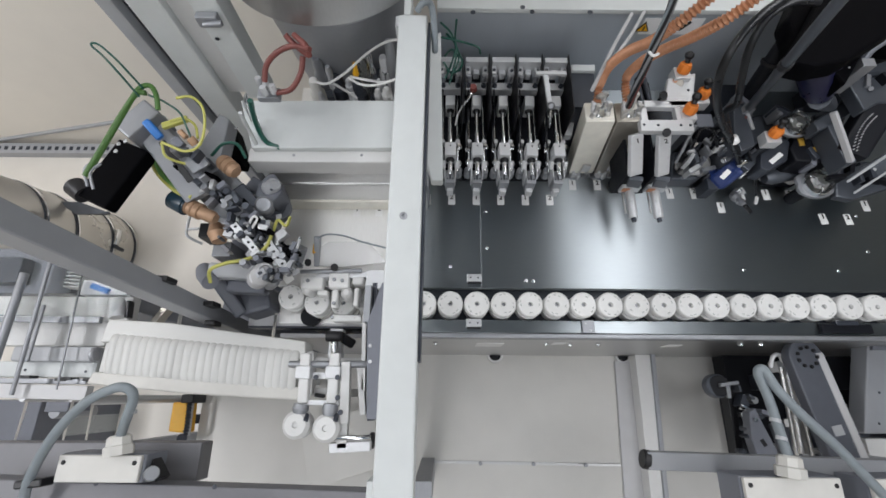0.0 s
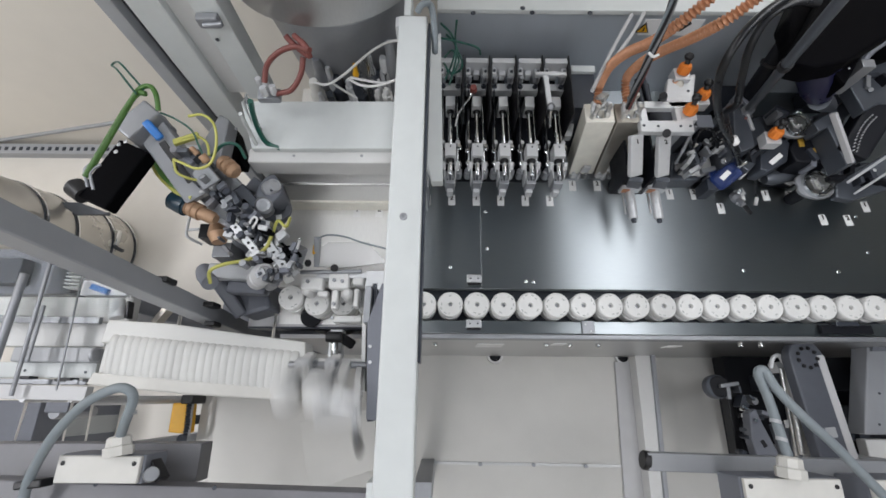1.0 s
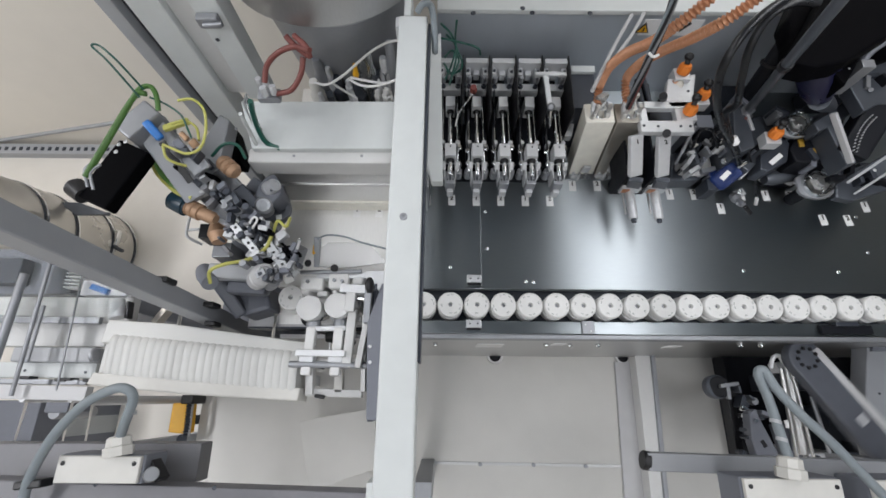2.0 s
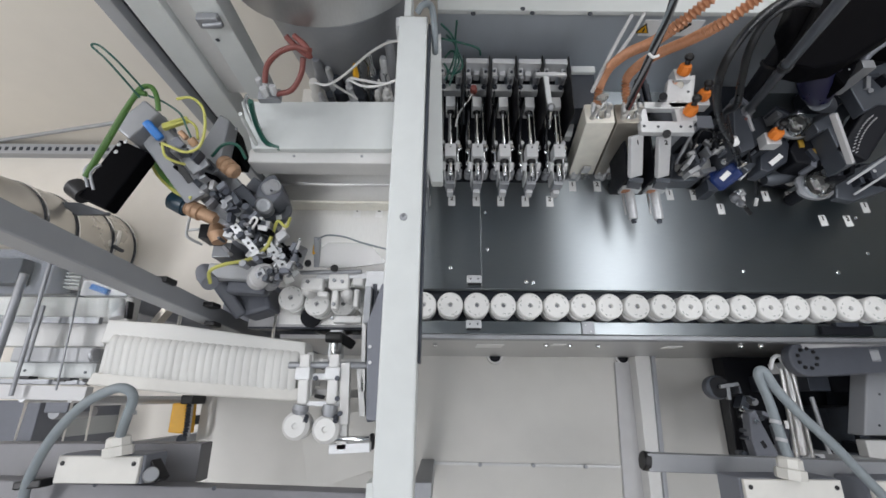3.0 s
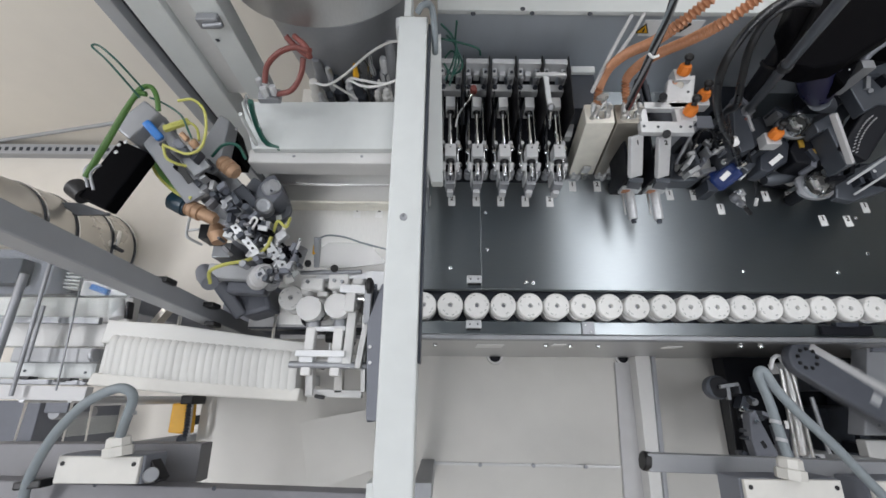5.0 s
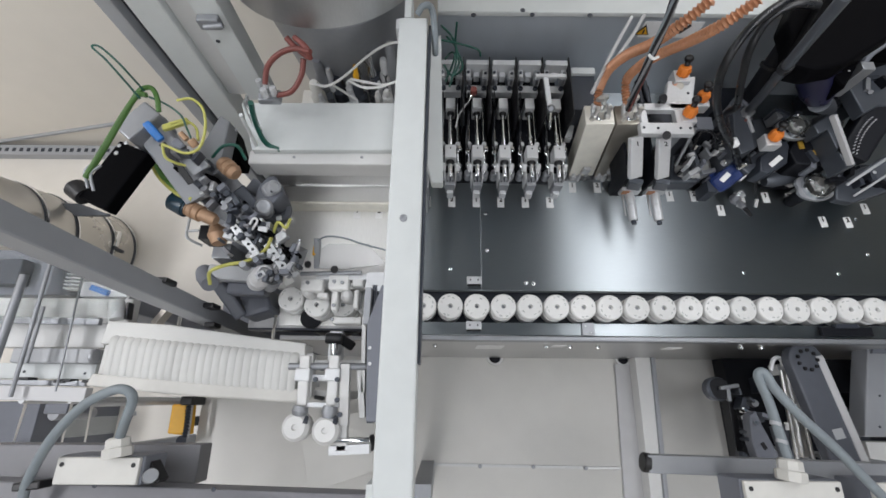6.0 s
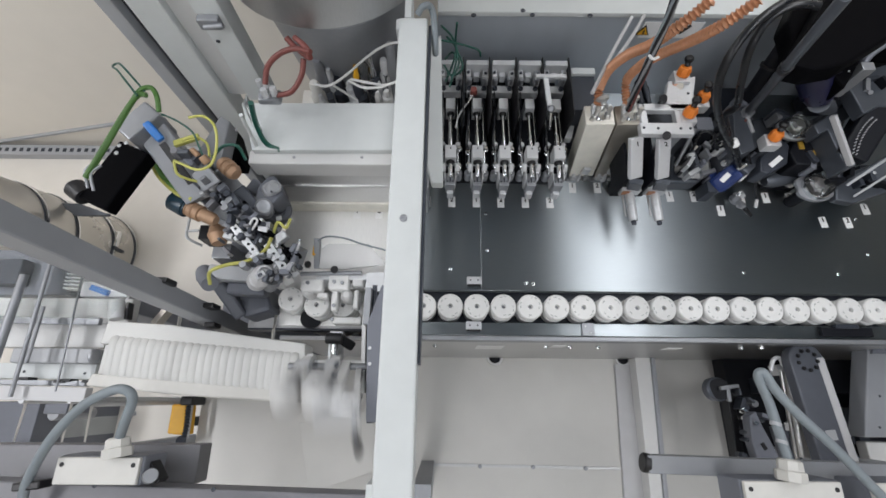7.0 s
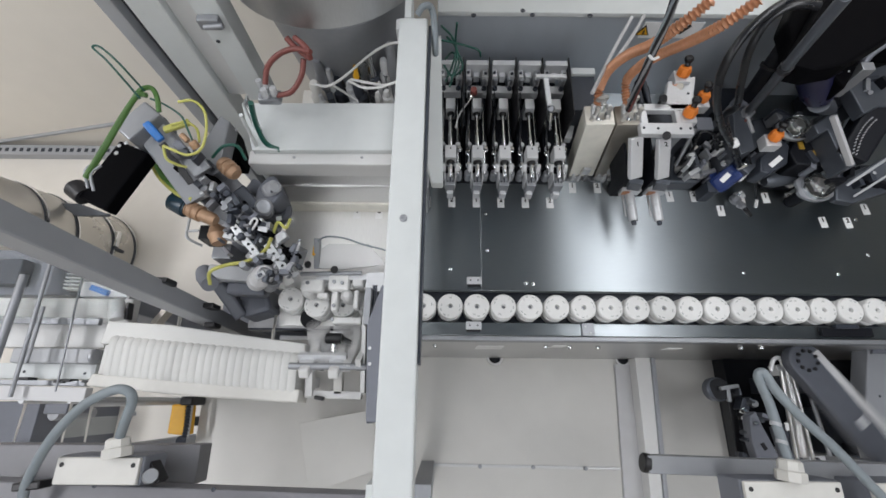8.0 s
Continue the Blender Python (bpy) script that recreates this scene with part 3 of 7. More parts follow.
# ---- two upright heater blocks with copper hoses ----
def heater(x0, x1, xb0, xb1, mat, label):
    """x0, x1: upper edge, xb0, xb1: foot, as points in place."""
    hb = thing("heater_block", ((xb0[0] + xb1[0]) / 2, xb0[1], TOP), label, "heater block", "heater blocks")
    w = x1[0] - x0[0]
    cx, cy = (x0[0] + x1[0]) / 2, x0[1]
    bx, by = (xb0[0] + xb1[0]) / 2, xb0[1]
    part("casing", bar((bx, by, xb0[2]), (cx, cy, x0[2]), w, 0.05, 0.002, (0, 1, 0.2)), mat, hb)
    part("foot", box(bx - 0.014, by + 0.03, bx + 0.014, by + 0.06, TOP, xb0[2] + 0.02), DARK, hb)
    part("clip", bar((bx + 0.008, by - 0.02, xb0[2] + 0.02), (bx + 0.008, by - 0.008, xb0[2] + 0.05), 0.016, 0.006), ALU, hb)
    part("nozzle", rod((bx, by + 0.008, xb0[2] - 0.02), (bx, by + 0.008, xb0[2] + 0.005), 0.006, 0.009), ALU, hb)
    part("spacer", bar((bx - w * 0.3, by - 0.016, xb0[2] + 0.004), (bx - w * 0.3, by - 0.03, xb0[2] + 0.004), 0.012, 0.02), ALU, hb)
    part("spacer", bar((bx + w * 0.25, by - 0.012, xb0[2] + 0.002), (bx + w * 0.25, by - 0.03, xb0[2] + 0.002), 0.016, 0.012), ALU_D, hb)
    part("collar", rod((cx, cy, x0[2] - 0.005), (cx, cy + 0.004, x0[2] + 0.014), 0.018, 0.012), CHROME, hb)
    for dx, dy, r in ((-0.017, -0.012, 0.006), (0.016, -0.010, 0.0055), (-0.004, 0.014, 0.0075), (0.009, 0.018, 0.006), (-0.013, 0.012, 0.005)):
        part("hose_nut", lathe((cx + dx, cy + dy, x0[2] - 0.002), (cx + dx * 0.7, cy + dy + 0.006, x0[2] + 0.03), ((0, r), (0.4, r), (0.45, r * 0.7), (0.8, r * 0.7), (0.82, r * 1.1), (1, r * 0.9)), 8), STEEL, hb)
    for dx, dy, r in ((-0.020, -0.022, 0.007), (-0.006, -0.028, 0.006), (0.012, -0.024, 0.007)):
        part("foot_screw", lathe((bx + dx, by + dy, xb0[2] - 0.03), (bx + dx, by + dy, xb0[2] + 0.012), ((0, r), (0.7, r), (0.72, r * 0.7), (1, r * 0.6)), 12), (ALU, STEEL)[dx > 0], hb)
    part("face_clamp", bar((bx + w * 0.02, by - 0.028, xb0[2] + 0.022), (bx + w * 0.06, by - 0.0275, xb0[2] + 0.045), 0.018, 0.008, 0.001, (0, -1, 0.2)), ALU, hb)
    part("foot_bar", bar((bx - w * 0.6, by - 0.026, xb0[2] - 0.012), (bx + w * 0.6, by - 0.022, xb0[2] - 0.012), 0.012, 0.012), ALU_D, hb)

    for dx in (-0.014, 0.015):
        part("clamp", bar((cx + dx, cy - 0.01, x0[2]), (cx + dx * 1.1, cy + 0.012, x0[2] + 0.02), 0.008, 0.01), ALU, hb)
    return hb


heater((0.2987, 0.5746, 1.1899), (0.3584, 0.5751, 1.1899), (0.3159, 0.5604, 0.9898), (0.3732, 0.5609, 0.9898), BEIGE, "upright plated heater block with copper hose")
# same block as the first; the darker metal carries its shade
heater((0.3632, 0.5751, 1.1899), (0.4230, 0.5757, 1.1899), (0.3790, 0.5610, 0.9898), (0.4391, 0.5614, 0.9898), WARM, "upright plated heater block, its shade put into a duller colour")
for pts in (((0.3198, 0.5858, 1.205), (0.3228, 0.6169, 1.2233), (0.3186, 0.6091, 1.2852), (0.3250, 0.5852, 1.3497), (0.3392, 0.5542, 1.4087), (0.3569, 0.5417, 1.4600), (0.3836, 0.5483, 1.5000)),
            ((0.3826, 0.5865, 1.205), (0.3785, 0.6316, 1.2233), (0.3788, 0.6177, 1.2852), (0.3858, 0.5883, 1.3497), (0.4049, 0.5617, 1.4087), (0.4233, 0.5445, 1.4600), (0.4509, 0.5490, 1.5000))):
    solid("copper_hose", tube(pts, 0.0094, 14, 8, 0.0036, 0.0068), COPPER, pts[0], "ribbed copper-coloured heated hose", "hose", "copper hoses")
strand_path = ((0.3421, 0.5151, 1.29), (0.3299, 0.5077, 1.35), (0.3262, 0.5121, 1.4), (0.3246, 0.5200, 1.44), (0.3241, 0.5287, 1.48), (0.3202, 0.5371, 1.52))
for k in range(7):
    a = k * 0.9 + 0.3
    pts = [Vector(p) + Vector((math.cos(a + 0.6 * j), math.sin(a + 0.6 * j), 0)) * (0.0042 if k else 0) for j, p in enumerate(strand_path)]
    solid("black_cable", tube(pts, 0.0026, 8), (CABLE, RUBBER, CABLE, ALU_D, CABLE, RED, CABLE)[k], pts[0], "thin dark lead tied in a bundle above the heaters", "cable", "heater cables")
solid("cable_tie", tube(((0.3182, 0.5107, 1.43), (0.3205, 0.4997, 1.435), (0.3318, 0.5076, 1.43)), 0.0022), PAPER, (0.3205, 0.4997, 1.435), "white cable tie round the bundle", "cable tie")
for pts in (((0.2743, 0.542, 1.3), (0.3338, 0.6589, 1.28), (0.3872, 0.7561, 1.27)), ((0.3219, 0.6156, 1.29), (0.3753, 0.6946, 1.28), (0.4136, 0.7609, 1.27))):
    solid("pale_conduit", tube(pts, 0.0036), FRAME_M, pts[0], "pale grey conduit running up the rear panel", "conduit", "pale conduits")

sign = thing("warning_sign", (0.4599, 0.8, 1.196), "warning label with a yellow triangle on a white ground", "warning sign", "warning signs")
a, b, c = (0.4453, 0.8, 1.173), (0.4973, 0.8, 1.174), (0.4502, 0.8, 1.218)
part("backing", box(a[0], 0.7985, b[0], 0.7998, a[2], c[2], 0), PAPER, sign)


def triangle(x, z, s, y0, y1):
    bm = bmesh.new()
    lo = [bm.verts.new((x + s * math.sin(k * 2.0944), y0, z + s * math.cos(k * 2.0944))) for k in range(3)]
    hi = [bm.verts.new((v.co.x, y1, v.co.z)) for v in lo]
    bm.faces.new(lo)
    bm.faces.new(hi[::-1])
    for k in range(3):
        bm.faces.new((lo[k], lo[(k + 1) % 3], hi[(k + 1) % 3], hi[k]))
    return bm


zc = a[2] + (c[2] - a[2]) * 0.42
part("border", triangle(c[0], zc, 0.0185, 0.7965, 0.7984), INK, sign)
part("triangle", triangle(c[0], zc, 0.0135, 0.7955, 0.7964), AMBER, sign)
part("mark", box(c[0] - 0.0015, 0.794, c[0] + 0.0015, 0.7954, zc - 0.004, zc + 0.007, 0), INK, sign)
sign2 = thing("warning_sign", (0.5374, 0.8, 1.197), "white warning label partly behind the hoses", "warning sign", "warning signs")
part("backing", box(0.5285, 0.7985, 0.5778, 0.7998, a[2], c[2], 0), PAPER, sign2)
part("mark", bar((0.5302, 0.797, 1.19), (0.5464, 0.797, 1.213), 0.003, 0.006, 0), INK, sign2)

# ---- white bracket with two finger columns ----
br = thing("finger_bracket", (0.4624, 0.5522, 1.2), "white aluminium bracket frame carrying two finger columns", "bracket")
part("front_rail", box(0.4062, 0.5223, 0.516, 0.5495, 1.185, 1.20), ALU, br)
part("rear_rail", box(0.4203, 0.58, 0.5179, 0.5969, 1.185, 1.20), ALU, br)
part("side_bar", box(0.4099, 0.5477, 0.4241, 0.5795, 1.185, 1.20), ALU, br)
part("side_bar", box(0.4831, 0.5484, 0.5185, 0.5803, 1.185, 1.20), ALU, br)
part("upper_plate", slab(((0.4807, 0.6548), (0.5439, 0.6689), (0.5292, 0.6118), (0.5171, 0.5833), (0.4765, 0.5814), (0.4654, 0.6025)), 1.185, 1.2, 0.003), ALU, br)
part("rod_block", box(0.4245, 0.6, 0.4555, 0.668, 1.10, 1.17, 0.003), SOOT, br)
for k in range(2):
    part("guide_rod", rod((0.432 + 0.016 * k, 0.604, 1.172), (0.4255 + 0.016 * k, 0.672, 1.176), 0.0055), DARK, br)
part("port", lathe((0.5039, 0.6404, 1.2), (0.5019, 0.6380, 1.203), ((0, 0.008), (1, 0.007), (1, 0.004)), 16), WARM, br)
part("port", lathe((0.4953, 0.6476, 1.2), (0.4934, 0.6452, 1.203), ((0, 0.006), (1, 0.005), (1, 0.003)), 16), COPPER, br)
part("window_plate", box(0.4809, 0.6194, 0.5447, 0.6538, 1.08, 1.10), DARK, br)
part("post", box(0.5115, 0.5597, 0.5308, 0.588, TOP, 1.184), ALU_D, br)
part("knob", rod((0.4633, 0.6053, 1.2), (0.4524, 0.5955, 1.22), 0.008), BLACK, br)
part("knob", rod((0.4628, 0.5235, 1.19), (0.4487, 0.5097, 1.215), 0.008), BLACK, br)
screws(br, ((0.4133, 0.5368, 1.2), (0.4424, 0.5357, 1.2), (0.4891, 0.5361, 1.2), (0.5089, 0.5363, 1.2), (0.5189, 0.623, 1.2)), 0.003, DARK)
for k in range(2):
    f = thing("finger_column", (0.4522 + k * 0.058, 0.4713, TOP), "white numbered finger column with steel rods", "gripper finger", "finger columns")
    q = 0.058 * k
    p_top, p_low = (0.4025, 0.5203, 1.19), (0.4169, 0.4566, 1.13)
    mv = Vector((q, 0, 0))
    part("face", bar(Vector(p_top) + mv, Vector(p_low) + mv, 0.031, 0.012, 0.002, (0, 0.4, 1)), ALU, f)
    part("lower_lip", bar(Vector(p_low) + mv, Vector((0.4263, 0.4595, 1.09)) + mv, 0.028, 0.012, 0.002, (0, 0.8, 1)), SMOKE, f)
    digit("12"[k], Vector((0.3979, 0.5009, 1.195)) + mv, 0.014, f)
    lo = Vector((0.4285, 0.4586, 1.075)) + mv
    part("foot_plate", box(lo.x - 0.023, lo.y - 0.004, lo.x + 0.023, lo.y + 0.006, 1.05, 1.075), ALU, f)
    part("stand", box(lo.x - 0.012, lo.y + 0.03, lo.x + 0.012, lo.y + 0.06, TOP, 1.12), SOOT, f)
    part("copper_strip", box(lo.x - 0.02, lo.y - 0.007, lo.x - 0.004, lo.y - 0.0045, 1.06, 1.074, 0.0005), COPPER, f)
    end = Vector((0.4316, 0.3891, 1.055)) + mv
    part("cylinder", rod((lo.x, lo.y - 0.004, 1.06), end, 0.0102, seg=24), ALU, f)
    for dx in (-0.013, 0.012):
        part("side_rod", rod((lo.x + dx, lo.y - 0.004, 1.052), (end.x + dx, end.y + 0.014, 1.049), 0.0024), STEEL, f)
    part("rod_end", rod(end, end + Vector((0.001, -0.009, 0)), 0.0055, seg=12), DARK, f)
    # black box added for the shadow left of the finger
    part("dark_web", box(lo.x - 0.03, lo.y + 0.0, lo.x - 0.024, lo.y + 0.15, 1.04, 1.13), SOOT, f)


# ---- orange valve knobs ----
def orange_valve(at, size, tilt):
    v = thing("orange_valve", at, "orange plastic pressure valve with a black ball knob", "valve", "orange valves")
    x, y, z = at
    part("block", box(x - size * 1.25, y - size * 1.6, x + size * 1.25, y + size * 0.6, z - 0.035, z - 0.009, 0.002), ALU, v)
    part("stem", rod((x, y - size * 0.2, TOP), (x, y - size * 0.2, z - 0.036), size * 0.5), SOOT, v)
    part("body", lathe((x, y - 0.004, z - 0.009), (x + tilt * 0.4, y + 0.001, z + 0.01), ((0, size * 0.95), (0.1, size), (0.75, size), (1, size * 0.8)), 8), ORANGE, v)
    part("neck", rod((x + tilt * 0.4, y + 0.001, z + 0.01), (x + tilt, y + 0.01, z + 0.016), size * 0.4), BLACK, v)
    part("ball", lathe((x + tilt, y + 0.008, z + 0.013), (x + tilt * 1.4, y + 0.016, z + 0.027), ((0, size * 0.3), (0.2, size * 0.6), (0.5, size * 0.72), (0.8, size * 0.6), (1, size * 0.2)), 14), BLACK, v)


for at, tilt in (((0.5072, 0.6659, 1.22), 0.002), ((0.5644, 0.6333, 1.18), 0.002), ((0.5096, 0.5717, 1.21), 0.004), ((0.7168, 0.5497, 1.16), 0.005)):
    orange_valve(at, 0.0135, tilt)
# ---- dark drives at the end of the rear row ----
drive = thing("drive_housing", (0.719, 0.6294, 1.35), "large black drive housing with a navy motor below it", "drive unit")
part("housing", slab(((0.6638, 0.618, 1.3), (0.6798, 0.6752, 1.3), (0.6807, 0.7203, 1.3), (0.731, 0.8095, 1.3), (0.9863, 0.8122, 1.3), (0.9561, 0.7231, 1.3), (0.8611, 0.677, 1.3), (0.807, 0.6355, 1.3), (0.7748, 0.5915, 1.3), (0.7507, 0.5591, 1.3), (0.7323, 0.6002, 1.3)), 1.255, 1.3, 0.006), JET, drive)
part("column", box(0.9452, 0.7321, 1.071, 0.7793, TOP, 1.199), SOOT, drive)
part("cover", slab(((0.7927, 0.6696, 1.25), (0.8636, 0.7139, 1.25), (1.031, 0.7914, 1.25), (1, 0.7006, 1.25), (0.918, 0.7071, 1.25), (0.8434, 0.6446, 1.25), (0.7987, 0.5999, 1.25)), 1.2, 1.25, 0.005), JET, drive)
part("motor", lathe((0.7597, 0.5775, 1.23), (0.7246, 0.6347, 1.295), ((0, 0.018), (0.2, 0.030), (0.5, 0.037), (1, 0.038)), 28), NAVY, drive, "navy motor body")
part("upper_cover", slab(((0.6156, 0.5731), (0.6599, 0.5613), (0.7187, 0.5743), (0.8459, 0.6552), (0.8867, 0.7807), (0.7551, 0.7790)), 1.3005, 1.345, 0.006), JET, drive)
part("motor_cap", lathe((0.8538, 0.6164, 1.16), (0.7638, 0.5810, 1.229), ((0, 0.012), (0.5, 0.018), (1, 0.02)), 20), SMOKE, drive)
screws(drive, ((0.7168, 0.6604, 1.3), (0.7875, 0.6434, 1.3), (0.767, 0.5979, 1.3), (0.7929, 0.7329, 1.3)), 0.0018, ALU)
for p0, p1, r, mat, lab in (((0.6869, 0.623, 1.14), (0.5300, 0.5108, 1.54), 0.0088, SMOKE, "polished steel guide shaft slanting up beside the drive"),
                            # second row is no real shaft: a black rod for the shadow band
                            ((0.6992, 0.6625, 1.12), (0.7166, 0.7268, 1.28), 0.015, SOOT, "black rod standing for the dark shadow beside the guide shaft")):
    gs = thing("guide_shaft", p0, lab, "guide shaft", "slanting guide shafts")
    part("shaft", rod(p0, p1, r), mat, gs)
    part("foot", box(p0[0] - r * 1.1, p0[1] - r, p0[0] + r * 1.1, p0[1] + r, TOP, p0[2] + 0.01), ALU_D, gs)
    part("collar", lathe(Vector(p0).lerp(Vector(p1), 0.49), Vector(p0).lerp(Vector(p1), 0.525), ((0, r * 1.3), (1, r * 1.3)), 20), BLACK, gs)
for pts, r in ((((0.6187, 0.6517, 1.42), (0.5613, 0.6300, 1.42), (0.5102, 0.5934, 1.4), (0.4887, 0.5583, 1.36), (0.5064, 0.5431, 1.3), (0.5594, 0.5379, 1.22), (0.6257, 0.5257, 1.15), (0.6748, 0.5132, 1.09)), 0.0074),
               (((0.6217, 0.6271, 1.42), (0.5793, 0.6266, 1.42), (0.5461, 0.6132, 1.4), (0.5359, 0.5858, 1.36), (0.5570, 0.5691, 1.3), (0.5850, 0.5626, 1.24), (0.5876, 0.5673, 1.2), (0.6222, 0.5511, 1.15)), 0.0070),
               (((0.6736, 0.5771, 1.12), (0.6943, 0.5339, 1.1), (0.7353, 0.5033, 1.05), (0.7657, 0.476, 1)), 0.0028),
               (((0.6134, 0.5627, 1.1), (0.6224, 0.5766, 1.12), (0.6431, 0.565, 1.12), (0.6902, 0.5458, 1.08)), 0.003),
               (((0.5674, 0.5445, 1.1), (0.5684, 0.5658, 1.14), (0.5954, 0.5632, 1.14), (0.6262, 0.548, 1.1)), 0.003)):
    solid("black_cable", tube(pts, r, 12), CABLE, pts[0], "black cable curving down beside the drive", "cable", "drive cables")
solid("cable_marker", rod((0.6178, 0.5329, 1.165), (0.6284, 0.5240, 1.155), 0.0085), PAPER, (0.6178, 0.5329, 1.165), "white marker sleeve on a black cable", "cable marker")

bl = thing("blue_cylinder", (0.6491, 0.4837, 1.08), "blue compact cylinder with a white label", "cylinder")
p0, p1 = (0.645, 0.486, 1.03), (0.6777, 0.5101, 1.08)
part("body", bar(p0, p1, 0.044, 0.045, 0.010), ROYAL, bl)
part("end_cap", lathe((0.6634, 0.5149, 1.015), (0.6586, 0.5168, 1.04), ((0, 0.016), (0.4, 0.02), (1, 0.02)), 20), ROYAL, bl)
part("label_plate", bar((0.6288, 0.4742, 1.087), (0.6428, 0.4883, 1.098), 0.011, 0.001, 0), PAPER, bl, "white label")
part("bracket", box(p1[0] - 0.012, p1[1] - 0.012, p1[0] + 0.012, p1[1] + 0.02, TOP, 1.06), ALU_D, bl)
part("rod", rod(p1, (0.6861, 0.5134, 1.1), 0.006), CHROME, bl)
part("foot", box(p0[0] - 0.012, p0[1] - 0.01, p0[0] + 0.012, p0[1] + 0.02, TOP, 1.03), DARK, bl)
noz = thing("spray_nozzle", (0.7079, 0.4586, 1.02), "steel spray nozzle with a black hose tip", "nozzle")
part("body", lathe((0.7103, 0.4756, 1), (0.7077, 0.4363, 1.03), ((0, 0.010), (0.3, 0.012), (0.5, 0.007), (0.8, 0.009), (1, 0.005)), 10), ALU_D, noz)
part("bracket", bar((0.7129, 0.4739, 1), (0.7259, 0.4874, 1.01), 0.009, 0.006), CHROME, noz)
part("spring", tube(((0.6988, 0.4465, 1.02), (0.7135, 0.4356, 1.025), (0.7208, 0.4291, 1.02)), 0.004, 8), ALU_D, noz)
part("tip", rod((0.7097, 0.4335, 1.03), (0.7344, 0.4249, 1.01), 0.005), BLACK, noz)
part("stand", rod((0.7308, 0.4861, 0.975), (0.7127, 0.4741, 1), 0.006), CHROME, noz)
part("sleeve", rod((0.7665, 0.4549, 0.99), (0.7675, 0.4715, 1), 0.004), FROST, noz)
part("holder", bar((0.7215, 0.4833, 1), (0.7409, 0.4896, 1), 0.018, 0.012), ALU, noz)


def cup(at, r, lab):
    c = thing("clear_cup", at, lab, "sight glass", "clear cups")
    x, y, z = at
    part("flange", slab([(x + r * 1.35 * math.cos(t) * (1.0 + 0.25 * (abs(math.sin(2 * t)))), y + r * 1.2 * math.sin(t)) for t in (k * math.pi / 10 for k in range(20))], z - 0.03, z - 0.022, 0.001), ALU_D, c)
    part("glass", lathe((x, y, z - 0.022), (x, y, z + 0.004), ((0, r), (0.8, r), (0.95, r * 0.9), (1, r * 0.8)), 20), GLASS, c, "clear glass bowl")
    part("core", lathe((x, y, z - 0.021), (x, y, z + 0.0), ((0, r * 0.8), (0.6, r * 0.75), (0.62, r * 0.5), (1, r * 0.45)), 6), STEEL, c)
    for k in range(3):
        a = 0.5 + k * 2.1
        part("rib", bar((x + r * 0.3 * math.cos(a), y + r * 0.3 * math.sin(a), z - 0.004), (x + r * 0.9 * math.cos(a), y + r * 0.9 * math.sin(a), z - 0.004), r * 0.18, 0.012, 0.0008), CHROME, c)
    part("ring", lathe((x, y, z - 0.022), (x, y, z - 0.012), ((0, r * 1.12), (1, r * 1.08), (1, r * 0.98), (0, r * 0.98)), 24), CHROME, c)
    part("stem", rod((x, y, TOP), (x, y, z - 0.03), r * 0.5), SOOT, c)


cup((0.7972, 0.5931, 1.14), 0.0235, "clear glass filter bowl on an aluminium flange")
cup((0.8641, 0.4758, 1.08), 0.0285, "large clear glass filter bowl in a steel ring")
blk = thing("valve_block", (0.7685, 0.5316, 1.08), "dark grey valve block with a white label", "valve block")
part("plate", slab(((0.7165, 0.6350), (0.7652, 0.6482), (0.7960, 0.5954), (0.7890, 0.5769), (0.6963, 0.4958), (0.6825, 0.5102), (0.7168, 0.5610)), 1.0, 1.085, 0.003), SMOKE, blk)
part("block", slab(((0.7210, 0.5312), (0.7858, 0.5764), (0.7953, 0.5616), (0.7787, 0.5144), (0.7318, 0.4881), (0.7127, 0.4936)), 1.05, 1.10, 0.003), DARK, blk)
part("pale_edge", bar((0.7881, 0.5829, 1.09), (0.6921, 0.4916, 1.06), 0.006, 0.01, 0.001), ALU, blk)
part("lower_shell", slab(((0.7699, 0.5302), (0.8307, 0.5400), (0.8910, 0.5468), (0.8792, 0.5222), (0.8541, 0.4978), (0.8308, 0.5126), (0.7786, 0.5090)), 1.0, 1.04, 0.008), FROST, blk, "milky rounded shell")
part("foot", box(0.8122, 0.5624, 0.855, 0.5948, TOP, 1.05), SOOT, blk)
part("label_plate", bar((0.7372, 0.5070, 1.102), (0.7670, 0.5305, 1.102), 0.011, 0.001, 0), PAPER, blk, "white label")

part("cover", lathe((0.7709, 0.5051, 1.03), (0.8674, 0.5212, 1.03), ((0, 0.012), (0.2, 0.018), (0.8, 0.015), (1, 0.006)), 16), SMOKE, blk)
fl = thing("angle_plate", (0.6718, 0.5794, 1.13), "grey steel angle plate with a red dot", "angle plate")
part("plate", slab(((0.6604, 0.6364), (0.6870, 0.6459), (0.6925, 0.5870), (0.6897, 0.5331), (0.6554, 0.5184), (0.6498, 0.5645)), TOP, 1.13, 0.002), SMOKE, fl)
part("edge", bar((0.6851, 0.6367, 1.134), (0.6921, 0.5740, 1.134), 0.007, 0.006, 0.001), ALU, fl)
part("dot", rod((0.6839, 0.6063, 1.13), (0.6807, 0.6035, 1.134), 0.003), RED, fl)
gold = thing("label_block", (0.8291, 0.5448, 1.12), "black block with worn yellow markings", "valve block")
part("block", slab(((0.7912, 0.5465, 1.1), (0.8156, 0.5825, 1.1), (0.8934, 0.5802, 1.1), (0.9053, 0.5387, 1.1), (0.8734, 0.5064, 1.1), (0.7985, 0.513, 1.1)), TOP, 1.1, 0.004), SOOT, gold)
